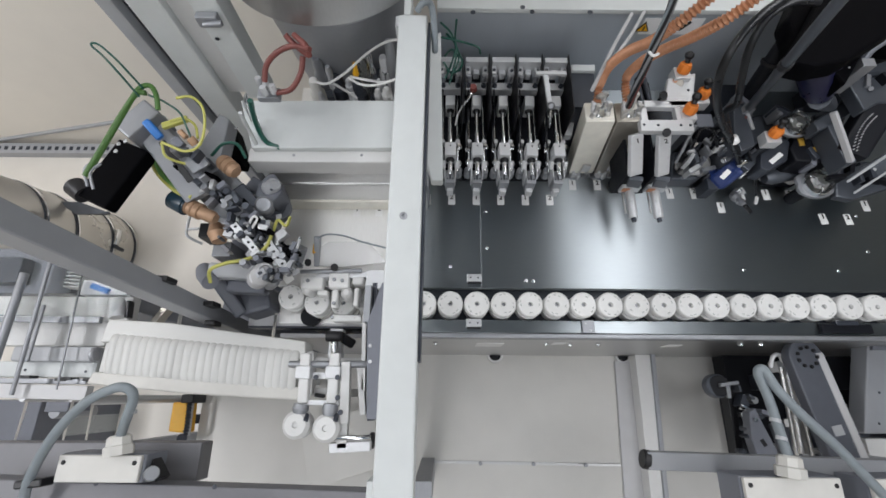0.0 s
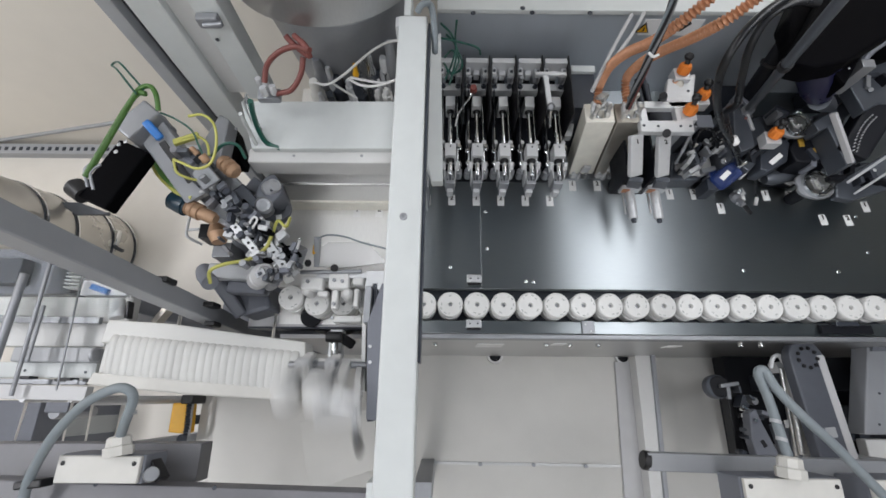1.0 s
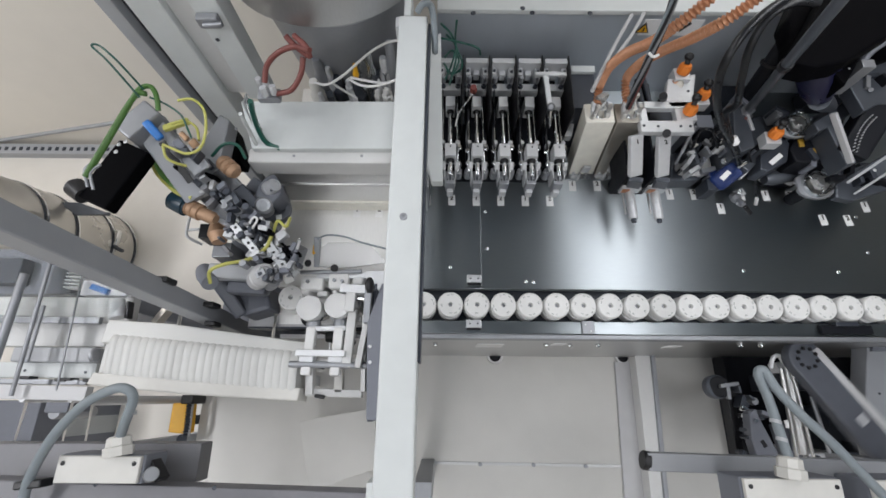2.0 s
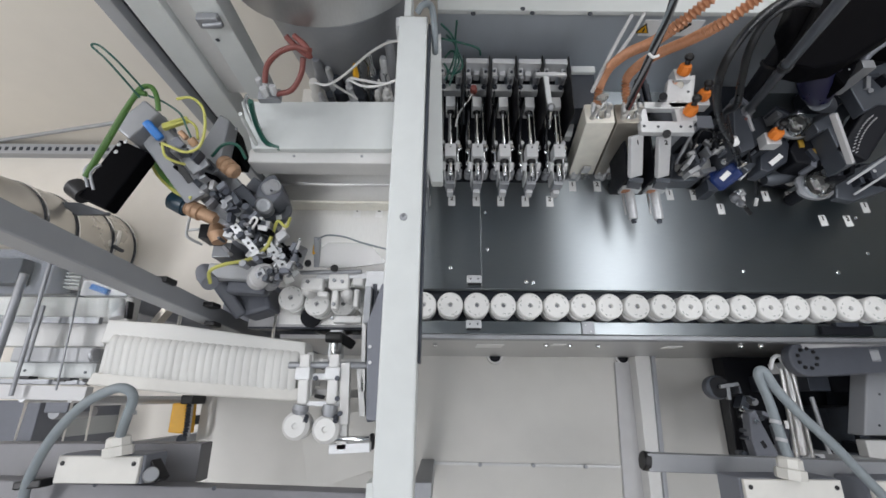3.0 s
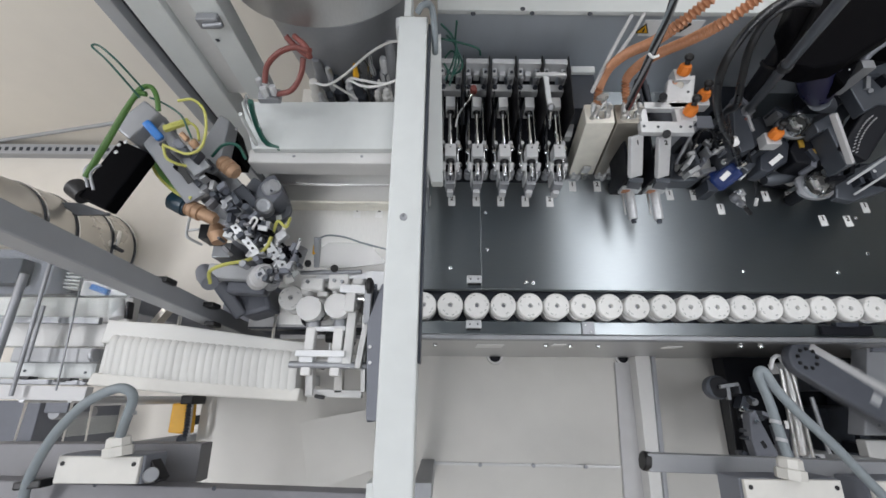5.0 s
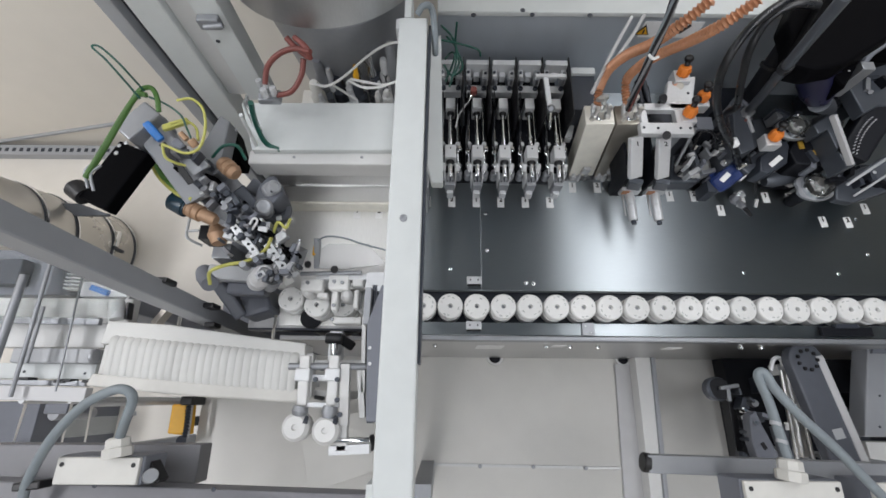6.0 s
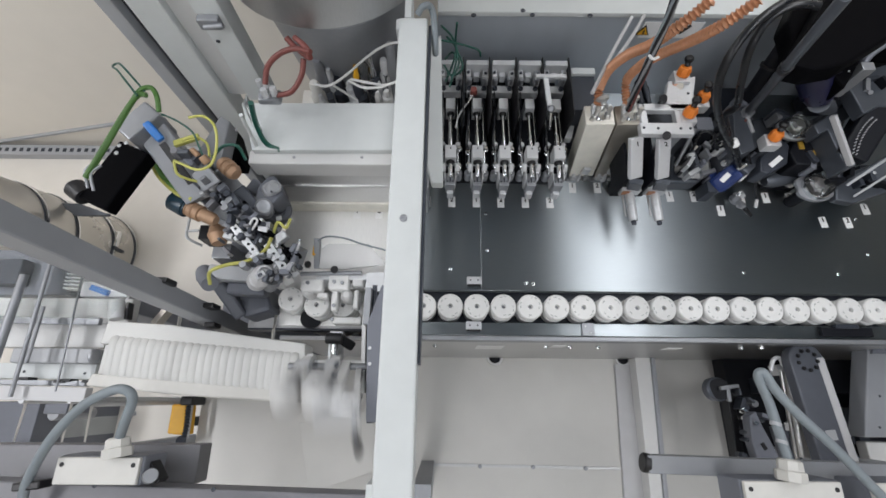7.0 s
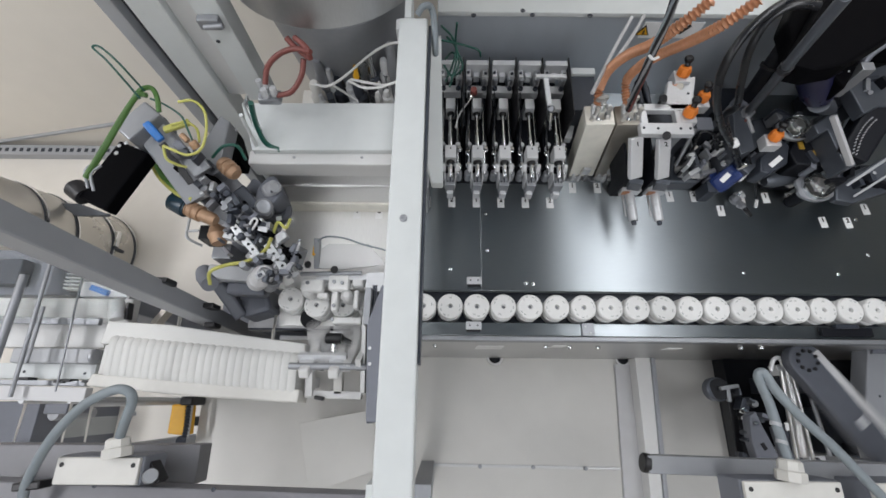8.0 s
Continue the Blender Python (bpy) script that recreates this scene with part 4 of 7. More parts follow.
part("mark", box(0.8136, 0.5514, 0.8253, 0.5783, 1.1, 1.103, 0.0005), OCHRE, gold)
part("mark", bar((0.8319, 0.5398, 1.102), (0.8721, 0.546, 1.102), 0.012, 0.002, 0.0005), OCHRE, gold)
plate = thing("feed_frame", (0.8272, 0.5149, 1.2), "pale bracket frame beside a black link chain", "bracket")
part("edge_plate", bar((0.8, 0.5575, 1.22), (0.8658, 0.4779, 1.16), 0.009, 0.012), FRAME_M, plate)
part("side_plate", slab(((0.8424, 0.5764, 1.16), (0.8637, 0.5911, 1.16), (0.8828, 0.484, 1.14), (0.8585, 0.4756, 1.14)), 1.1, 1.15, 0.002), SMOKE, plate)
part("upper_plate", slab(((0.8151, 0.5831, 1.15), (0.8836, 0.628, 1.15), (0.974, 0.6977, 1.15), (0.9904, 0.6669, 1.15), (0.8788, 0.588, 1.15), (0.8212, 0.5586, 1.15)), 1.11, 1.15, 0.003), SMOKE, plate)
part("lower_rail", bar((0.9448, 0.4697, 1.05), (1.045, 0.5341, 1.09), 0.04, 0.03), SMOKE, plate)
part("cup_arm", slab(((0.8468, 0.6212), (0.9066, 0.6496), (0.9285, 0.6252), (0.8993, 0.5767), (0.8500, 0.5643), (0.8333, 0.5789)), 1.08, 1.12, 0.004), SMOKE, plate)
part("rear_plate", slab(((0.8654, 0.6474), (0.8993, 0.6804), (0.9660, 0.7054), (1.0018, 0.6937), (0.9684, 0.5911), (0.9176, 0.5962), (0.8806, 0.5761)), 1.17, 1.2, 0.003), SMOKE, plate)
part("plate_bolt", rod((0.9100, 0.6305, 1.2), (0.9031, 0.6257, 1.206), 0.005, seg=6), ALU_D, plate)
part("lower_arm", slab(((0.9143, 0.4939), (0.9670, 0.5212), (1.0994, 0.5682), (1.0701, 0.4780), (0.9399, 0.4364), (0.9033, 0.4446)), 1.04, 1.06, 0.004), SMOKE, plate)
part("clear_bits", tube(((0.7911, 0.6005, 1.2), (0.8018, 0.6128, 1.21), (0.8216, 0.6244, 1.21), (0.8459, 0.6472, 1.2)), 0.006, 8), LENS, plate)
part("rail_strip", bar((0.9142, 0.4691, 1.085), (1.011, 0.5332, 1.125), 0.006, 0.004), FRAME_D, plate)
part("rail_strip", bar((0.9368, 0.4484, 1.07), (1.03, 0.5079, 1.11), 0.005, 0.004), FRAME_D, plate)
part("post", box(0.9943, 0.4961, 1.049, 0.5416, TOP, 1.05), DARK, plate)
screws(plate, ((0.9031, 0.6052, 1.155), (0.9798, 0.4985, 1.09), (0.9482, 0.5455, 1.15)), 0.004)
chain = thing("link_chain", (0.8922, 0.5561, 1.18), "black link chain with bright pins", "chain")
part("belt", bar((0.8713, 0.4969, 1.16), (0.9375, 0.6013, 1.2), 0.06, 0.05, 0.008), SOOT, chain)
for k in range(13):
    for c0, c1, c2 in (((0.8273, 0.4806, 1.205), (0.8311, 0.5222, 1.222), (0.8560, 0.5426, 1.235)), ((0.8334, 0.4781, 1.205), (0.8387, 0.5170, 1.222), (0.8623, 0.5374, 1.235))):
        u = k / 12
        q = Vector(c0) * (1 - u) ** 2 + Vector(c1) * 2 * u * (1 - u) + Vector(c2) * u * u
        part("pin", rod(q - Vector((0, 0, 0.004)), q, 0.0011, seg=8), ALU, chain)
part("bracket", box(0.785, 0.5935, 0.8095, 0.6117, 1.23, 1.31), ALU_D, chain)
part("guide_tube", tube(((0.8358, 0.6194, 1.24), (0.8413, 0.6521, 1.27), (0.8618, 0.67, 1.29), (0.9131, 0.6943, 1.3)), 0.008), MID, chain)
part("side_plate", slab(((0.9255, 0.6899, 1.17), (0.9966, 0.7153, 1.17), (1.009, 0.6663, 1.17), (0.9739, 0.642, 1.17), (0.9282, 0.6475, 1.17)), 1.12, 1.17, 0.003), ALU_D, chain)
part("pin_arm", bar((0.8149, 0.6357, 1.26), (0.8551, 0.6374, 1.26), 0.006, 0.006), BLACK, chain)
clamp = thing("actuator_cluster", (0.5985, 0.5378, 1.04), "cluster of small aluminium actuators on the table", "actuator")
part("base", slab(((0.5487, 0.5054, 1.02), (0.5679, 0.5836, 1.02), (0.6207, 0.5809, 1.02), (0.6542, 0.534, 1.02), (0.6174, 0.506, 1.02)), TOP, 1.02, 0.006), SMOKE, clamp)
part("pale_shell", slab(((0.5709, 0.5643), (0.6167, 0.5743), (0.6504, 0.5621), (0.6501, 0.5311), (0.6249, 0.5125), (0.5697, 0.5150), (0.5604, 0.5332)), 1.021, 1.036, 0.007), FROST, clamp, "milky rounded shell")
part("drum", lathe((0.5792, 0.524, 1.02), (0.6134, 0.5384, 1.05), ((0, 0.010), (0.1, 0.015), (0.8, 0.015), (1, 0.01)), 18), ALU_D, clamp)
part("arm", bar((0.553, 0.5318, 1.05), (0.5737, 0.5911, 1.12), 0.007, 0.008), ALU_D, clamp)
part("arm", bar((0.6042, 0.5629, 1.05), (0.5677, 0.6, 1.1), 0.007, 0.008), ALU_D, clamp)
part("body", bar((0.6211, 0.5503, 1.04), (0.6122, 0.5988, 1.1), 0.03, 0.03, 0.004), SOOT, clamp)
part("body", bar((0.671, 0.5497, 1.02), (0.6613, 0.6143, 1.08), 0.045, 0.04, 0.004), SOOT, clamp)
part("bracket", box(0.5894, 0.6018, 0.6291, 0.6358, TOP, 1.1), MID, clamp)
part("jaw", bar((0.6017, 0.57, 1.1), (0.6172, 0.5553, 1.1), 0.01, 0.012), ALU_D, clamp)
part("jaw", rod((0.6463, 0.5231, 1.08), (0.6703, 0.5381, 1.08), 0.007), CHROME, clamp)
part("back_plate", box(0.6751, 0.6923, 0.7751, 0.7604, TOP, 1.05), DARK, clamp)
for k, (q, s) in enumerate((((0.6275, 0.5482, 1.08), 0.006), ((0.6382, 0.5662, 1.09), 0.005), ((0.6124, 0.5376, 1.08), 0.005), ((0.5697, 0.5504, 1.1), 0.006))):
    part("fitting", rod(q, Vector(q) + Vector((0.006, 0.004, 0.01)), s, seg=6), (ALU, CHROME)[k % 2], clamp)

rng = random.Random(11)
for p0, p1, n, spread in (((0.5613, 0.5223, 1.08), (0.6635, 0.5716, 1.11), 20, 0.022), ((0.6432, 0.5175, 1.05), (0.7201, 0.5937, 1.1), 12, 0.02), ((0.7072, 0.534, 1.1), (0.668, 0.6562, 1.13), 8, 0.02)):
    for k in range(n):
        q = Vector(p0).lerp(Vector(p1), (k + rng.random()) / n) + Vector((rng.uniform(-spread, spread), rng.uniform(-spread, spread), rng.uniform(-0.02, 0.01)))
        a, s = rng.uniform(0, 6.28), rng.uniform(0.004, 0.009)
        d = Vector((math.cos(a), math.sin(a), 0)) * s * rng.uniform(1.0, 2.4)
        m = rng.choice((ALU, ALU_D, MID, DARK, BLACK, SOOT, SMOKE))
        if k % 3 == 0:
            part("fitting", rod(q - Vector((0, 0, 0.03)), q, s * 0.8, seg=rng.choice((6, 12))), m, clamp)
        else:
            part("lug", bar(q - d, q + d, s * 1.2, 0.03, 0.001), m, clamp)
for p0, p1, n, spread in (((0.787, 0.6421, 1.14), (0.8696, 0.4921, 1.1), 12, 0.03), ((0.8628, 0.6408, 1.2), (0.9264, 0.6539, 1.22), 8, 0.025), ((0.895, 0.4923, 1.1), (1.008, 0.4754, 1.08), 10, 0.02)):
    for k in range(n):
        q = Vector(p0).lerp(Vector(p1), (k + rng.random()) / n) + Vector((rng.uniform(-spread, spread), rng.uniform(-spread, spread), rng.uniform(-0.02, 0.01)))
        a, s = rng.uniform(0, 6.28), rng.uniform(0.004, 0.01)
        d = Vector((math.cos(a), math.sin(a), 0)) * s * rng.uniform(1.0, 2.4)
        part("lug", bar(q - d, q + d, s * 1.2, 0.04, 0.001), rng.choice((ALU_D, MID, DARK, SOOT, DARK)), plate)

# ---- below the front edge ----
yb = thing("floor_beam", (0.6182, -0.0546, 0.56), "pale painted beam across the floor pan", "frame beam")
part("profile", bar((0.6299, 0.1316, 0.56), (0.6221, -0.3777, 0.56), 0.04665, 0.06, 0.002), WHITE, yb)
part("edge_strip", bar((0.6610, 0.171, 0.57), (0.6365, -0.3749, 0.57), 0.012, 0.07, 0.001), ALU_D, yb)
part("groove", bar((0.6588, 0.1602, 0.556), (0.6365, -0.3787, 0.556), 0.006, 0.05, 0.0005), DARK, yb)
# grey bar laid in for the soft shadow along the beam
part("shadow_ledge", bar((0.5959, 0.1143, 0.51), (0.5756, -0.3915, 0.51), 0.072, 0.018, 0.001), FRAME_M, yb)
seam = thing("pan_strip", (0.2039, -0.1882, 0.505), "raised steel strip with rivets across the pan", "strip")
part("strip", bar((-0.0619, -0.1856, 0.503), (0.5676, -0.192, 0.503), 0.008, 0.006, 0.001), STEEL, seam)
for q in ((-0.0412, -0.1886, 0.503), (0.1184, -0.189, 0.503), (0.2797, -0.1894, 0.503), (0.4374, -0.1914, 0.503)):
    part("rivet", rod(q, (q[0], q[1], q[2] + 0.008), 0.006, seg=12), ALU_D, seam)
for q in ((0.1723, 0.1325, 0.503), (0.589, 0.1335, 0.503)):
    q = Vector(q)
    h = thing("drain_hole", q, "black round drain with a bright rim in the pan", "drain", "drain openings")
    part("rim", lathe(q, q + Vector((0, 0, 0.006)), ((0, 0.027), (1, 0.025), (1, 0.019), (0, 0.019)), 28), WHITE, h)
    part("opening", rod(q, q + Vector((0, 0, 0.002)), 0.02, seg=28), SOOT, h)
for q, w, tall in (((0.1229, 0.1314, 0.81), 0.03442, 0.035), ((0.2935, 0.1314, 0.8472), 0.01589, 0.018), ((0.5943, 0.1314, 0.8168), 0.01853, 0.02)):
    solid("panel_label", box(q[0] - w, q[1] - 0.0016, q[0] + w, q[1] - 0.0002, q[2] - tall, q[2] + tall, 0), PAPER, q,
          "pale strip label on the front panel", "label", "front panel labels")
for q in ((-0.0179, 0.1314, 0.8627), (0.2572, 0.1314, 0.869), (0.3183, 0.1314, 0.8611), (0.3873, 0.1314, 0.8658), (0.7273, 0.1314, 0.8887), (0.7747, 0.1314, 0.8919)):
    solid("panel_screw", rod((q[0], q[1], q[2]), (q[0], q[1] - 0.008, q[2]), 0.006, seg=12), CHROME, q, "bright screw in the front panel", "screw", "front panel screws")
solid("foot_block", box(-0.05979, -0.2279, -0.02041, -0.1754, PANZ, 0.9), ALU_D, (-0.0551, -0.2673, 0.5), "grey upright block standing on the pan", "block")

cb = thing("cross_beam", (0.5923, -0.124, 1), "grey painted cross beam with a black end cap", "frame beam")
part("profile", bar((0.4195, -0.1191, 1), (0.9771, -0.1337, 1), 0.03426, 0.035, 0.002), POST, cb)
part("end_cap", lathe((0.4125, -0.1167, 0.985), (0.425, -0.1188, 0.985), ((0, 0.017), (0.2, 0.019), (1, 0.019)), 20), BLACK, cb)
part("leg", box(0.9733, -0.1531, 1.008, -0.1217, 0, 0.98), FRAME_D, cb)
port = thing("sensor_port", (0.7032, 0.0345, 0.8), "black round port with a pale rim and a steel clamp", "port")
part("rim", lathe((0.7204, 0.0329, 0.755), (0.7207, 0.0337, 0.78), ((0, 0.03), (0.6, 0.031), (0.9, 0.03), (1, 0.027)), 24), SMOKE, port)
part("face", rod((0.7213, 0.0337, 0.781), (0.7204, 0.0336, 0.785), 0.0262, seg=24), SOOT, port)
part("clamp", bar((0.715, 0.0345, 0.8), (0.7626, 0.0419, 0.8), 0.009, 0.012), ALU_D, port)
part("arm", bar((0.74, 0.0434, 0.79), (0.7379, 0.0032, 0.79), 0.01, 0.01), ALU_D, port)
part("post", rod((0.8697, 0.0397, 0.5), (0.7174, 0.0327, 0.76), 0.016), DARK, port)
well = thing("drive_well", (1.031, -0.0187, 0.6), "black open drive well under the table", "machine housing")
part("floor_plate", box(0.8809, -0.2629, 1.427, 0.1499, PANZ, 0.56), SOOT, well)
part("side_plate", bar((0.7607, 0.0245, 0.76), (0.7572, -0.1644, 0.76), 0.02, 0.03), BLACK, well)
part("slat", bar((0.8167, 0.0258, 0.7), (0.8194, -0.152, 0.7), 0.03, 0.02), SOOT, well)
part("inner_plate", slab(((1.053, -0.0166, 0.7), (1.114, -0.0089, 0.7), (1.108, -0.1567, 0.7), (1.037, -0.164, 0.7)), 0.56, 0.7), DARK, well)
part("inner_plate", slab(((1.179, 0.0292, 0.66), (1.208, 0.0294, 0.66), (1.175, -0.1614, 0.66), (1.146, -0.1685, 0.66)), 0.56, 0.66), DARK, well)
cyl = thing("steel_cylinder", (0.8886, 0.0111, 0.8), "polished steel cylinder with tie rods", "cylinder")
part("barrel", rod((0.8642, 0.0808, 0.84), (0.8817, -0.1204, 0.8), 0.017, seg=24), STEEL, cyl)
part("tie_rod", rod((0.8346, 0.0766, 0.86), (0.8541, -0.137, 0.82), 0.0045), STEEL, cyl)
part("tie_rod", rod((0.8608, 0.0701, 0.86), (0.8937, -0.1306, 0.82), 0.004), STEEL, cyl)
part("tie_rod", rod((0.9087, 0.0111, 0.84), (0.9351, -0.1179, 0.82), 0.005), ALU_D, cyl)
part("head", bar((0.8335, 0.0772, 0.85), (0.8862, 0.0858, 0.85), 0.025, 0.03), ALU, cyl)
part("clip", tube(((0.8095, 0.0764, 0.86), (0.8133, 0.1, 0.87), (0.8285, 0.1056, 0.87), (0.8433, 0.0902, 0.86)), 0.005), ALU, cyl)
part("body", bar((0.8627, -0.0566, 0.79), (0.8812, -0.1506, 0.78), 0.04, 0.03), MID, cyl)
part("label_plate", box(0.8499, -0.06323, 0.8695, -0.04497, 0.809, 0.812, 0), PAPER, cyl)
part("mount", box(0.9491, 0.027, 1.004, 0.07237, 0.56, 0.79), DARK, cyl)
part("connector", box(0.8976, -0.1478, 0.9391, -0.1201, 0.56, 0.8), ALU, cyl)
part("connector_face", rod((0.9166, -0.1353, 0.8), (0.9123, -0.1333, 0.806), 0.01), DARK, cyl)
plw = thing("pawl", (0.796, -0.0826, 0.8), "grey steel pawl plate pivoting beside the cylinder", "lever")
part("plate", slab(((0.7604, -0.0297, 0.82), (0.7795, -0.019, 0.82), (0.7869, -0.0491, 0.82), (0.8123, -0.1188, 0.82), (0.7971, -0.1374, 0.82), (0.76, -0.134, 0.82), (0.7536, -0.0878, 0.82)), 0.79, 0.82, 0.003), MID, plw)
part("pin", rod((0.7732, -0.0479, 0.82), (0.7669, -0.0462, 0.83), 0.005), CHROME, plw)
part("slot", bar((0.7769, -0.0913, 0.821), (0.7845, -0.1064, 0.821), 0.01, 0.002, 0.0005), BLACK, plw)
part("post", rod((0.9537, -0.1149, 0.56), (0.7998, -0.0963, 0.79), 0.012), DARK, plw)
for q, r in (((0.7431, -0.1214, 0.8), 0.006), ((0.7659, -0.1439, 0.8), 0.009), ((0.7391, -0.1403, 0.8), 0.008)):
    part("bolt", lathe((q[0], q[1], 0.77), q, ((0, r), (0.5, r), (0.6, r * 1.3), (1, r)), 10), DARK, plw)
rng = random.Random(31)
for k in range(16):
    q = Vector((0.7850, 0.0296, 0.81)).lerp(Vector((0.7774, -0.1018, 0.81)), (k + rng.random()) / 16) + Vector((rng.uniform(-0.03, 0.035), rng.uniform(-0.012, 0.012), rng.uniform(-0.03, 0.0)))
    r, m = rng.uniform(0.004, 0.009), rng.choice((SMOKE, DARK, MID, ALU_D, BLACK, CHROME))
    if k % 2:
        part("bolt", lathe((q.x, q.y, q.z - 0.03), q, ((0, r), (0.6, r), (0.62, r * 1.3), (1, r * 1.2)), 8), m, plw)
    else:
        a = rng.uniform(0, 3.14)
        d = Vector((math.cos(a), math.sin(a), 0)) * r * 1.8
        part("lug", bar(q - d, q + d, r * 1.3, 0.03, 0.001), m, plw)
rbx = thing("control_box", (1.065, 0.0255, 0.84), "grey enamelled control box beside the arm", "control box")
part("case", slab(((1.093, 0.1641, 0.84), (1.244, 0.1653, 0.84), (1.163, -0.0744, 0.84), (1.014, -0.0755, 0.84)), 0.79, 0.84, 0.004), POST, rbx)
part("stand", box(1.27, -0.01489, 1.349, 0.1058, PANZ, 0.789), DARK, rbx)
part("lid_edge", slab(((1.1, 0.1631, 0.848), (1.236, 0.1641, 0.848), (1.221, 0.1217, 0.848), (1.084, 0.1206, 0.848)), 0.84, 0.848), MID, rbx)
screws(rbx, ((1.078, 0.019, 0.84), (1.056, -0.0525, 0.84)), 0.003, DARK)
wc = thing("white_connector", (1.063, -0.1254, 0.8), "white plastic connector standing by the beam", "connector")
part("body", box(1.03, -0.1319, 1.09, -0.08677, 0.79, 0.82, 0.004), WHITE, wc)
part("stand", box(1.069, -0.1251, 1.104, -0.0994, 0.56, 0.7898), SOOT, wc)
part("plug", rod((1.021, -0.1334, 0.84), (1.005, -0.1582, 0.86), 0.012), WHITE, wc)


# ---- junction boxes with grey hoses ----
def junction_box(x0, y0, x1, y1, z, label):
    jb = thing("junction_box", ((x0 + x1) / 2, (y0 + y1) / 2, z), label, "junction box", "junction boxes")
    part("case", box(x0, y0, x1, y1, z - 0.07, z - 0.003, 0.004), MID, jb)
    part("lid", box(x0 + 0.004, y0 + 0.002, x1 - 0.004, y1 - 0.002, z - 0.0028, z + 0.006, 0.002), CREAM, jb, "cream lid")
    screws(jb, ((x0 + 0.014, y1 - 0.014, z + 0.006), (x1 - 0.014, y1 - 0.014, z + 0.006)), 0.004, BLACK)
    return jb


zj = 1.12
jl = junction_box(-0.6783, -0.1473, -0.5251, -0.09963, zj, "cream junction box with a grey hose gland")
jr = junction_box(0.5237, -0.2278, 0.7014, -0.1271, zj, "cream junction box behind a curving grey hose")
junction_box(0.7459, -0.2265, 0.8573, -0.1285, zj, "cream junction box at the end of the beam")
part("gland_nut", lathe((-0.5673, -0.101, 1.13), (-0.5732, -0.0679, 1.13), ((0, 0.022), (0.1, 0.024), (0.45, 0.024), (0.5, 0.02), (0.9, 0.019), (1, 0.014)), 8), CREAM, jl, "cream hexagonal gland")
part("gland_nut", lathe((0.6082, -0.1284, 1.13), (0.6129, -0.0925, 1.13), ((0, 0.022), (0.1, 0.024), (0.45, 0.024), (0.5, 0.02), (0.9, 0.019), (1, 0.014)), 8), CREAM, jr, "cream hexagonal gland")
part("latch", rod((-0.5288, -0.1371, 1.09), (-0.5056, -0.1299, 1.125), 0.0125, seg=20), ALU_D, jl)
part("latch_bracket", bar((-0.531, -0.1125, 1.1), (-0.5068, -0.1446, 1.1), 0.012, 0.03), BLACK, jl)
for k, pts in enumerate((((-0.5719, -0.0735, 1.13), (-0.5487, -0.0429, 1.16), (-0.5304, -0.0055, 1.18), (-0.537, 0.01, 1.19), (-0.562, 0.0098, 1.19), (-0.6116, -0.0144, 1.18), (-0.663, -0.0619, 1.16), (-0.699, -0.1132, 1.14), (-0.7219, -0.1605, 1.12), (-0.7274, -0.2167, 1.1)),
                         ((0.6115, -0.098, 1.13), (0.5987, -0.0541, 1.14), (0.5845, 0.0027, 1.15), (0.5685, 0.044, 1.16), (0.5767, 0.0507, 1.165), (0.5926, 0.0189, 1.165), (0.6305, -0.025, 1.16), (0.6844, -0.0754, 1.15), (0.7587, -0.1501, 1.13), (0.843, -0.223, 1.1)))):
    solid("grey_hose", tube(pts, 0.0082, 14, 10), RUBBER, pts[0], "smooth grey rubber cable hose bending out of a gland", "hose", "grey hoses")
for k, (q, d) in enumerate((((-0.5388, -0.0288, 1.165), (0.2, -1, 0)), ((0.5917, -0.0343, 1.145), (0.3, 1, 0)), ((0.5993, -0.0642, 1.14), (0.3, 1, 0)))):
    dv = Vector(d).normalized() * 0.003
    solid("hose_tie", lathe(Vector(q) - dv, Vector(q) + dv, ((0, 0.0090), (1, 0.0090)), 16), FRAME_D, q, "pale tie round the grey hose", "cable tie", "hose ties")
solid("hose_clip", bar((-0.7385, -0.1501, 1.13), (-0.6912, -0.1455, 1.13), 0.014, 0.03, 0.003), BLACK, (-0.7167, -0.1483, 1.13), "black clip holding the grey hose", "clip")
door = thing("lower_frame", (-0.6855, -0.1259, 1), "grey painted lower frame bar along the machine front", "frame beam")
part("profile", bar((-0.9575, -0.131, 1), (-0.489, -0.1276, 1), 0.07291, 0.05, 0.003), FRAME_G, door)
part("front_bar", bar((-0.8596, -0.1778, 1.08), (-0.1273, -0.1952, 1.08), 0.06141, 0.05, 0.003), FRAME_G, door)
part("leg", box(-0.9804, -0.1684, -0.9455, -0.1369, 0, 0.975), FRAME_D, door)
screws(door, ((-0.6116, -0.1496, 1.107), (-0.4006, -0.1535, 1.107)), 0.004, DARK)

part("foot_cabinet", box(-1.579, -0.1798, -1.351, -0.01959, 0, 0.4, 0.004), MID, door)
blk2 = thing("rail_stop", (0.9209, 0.1546, 0.975), "black stop block at the end of the guide rail", "stop block")
part("block", box(0.8545, 0.143, 0.9692, 0.1633, TOP, 0.985), SOOT, blk2)
part("pad", box(0.8854, 0.1599, 0.9363, 0.1701, TOP, 0.99), DARK, blk2)
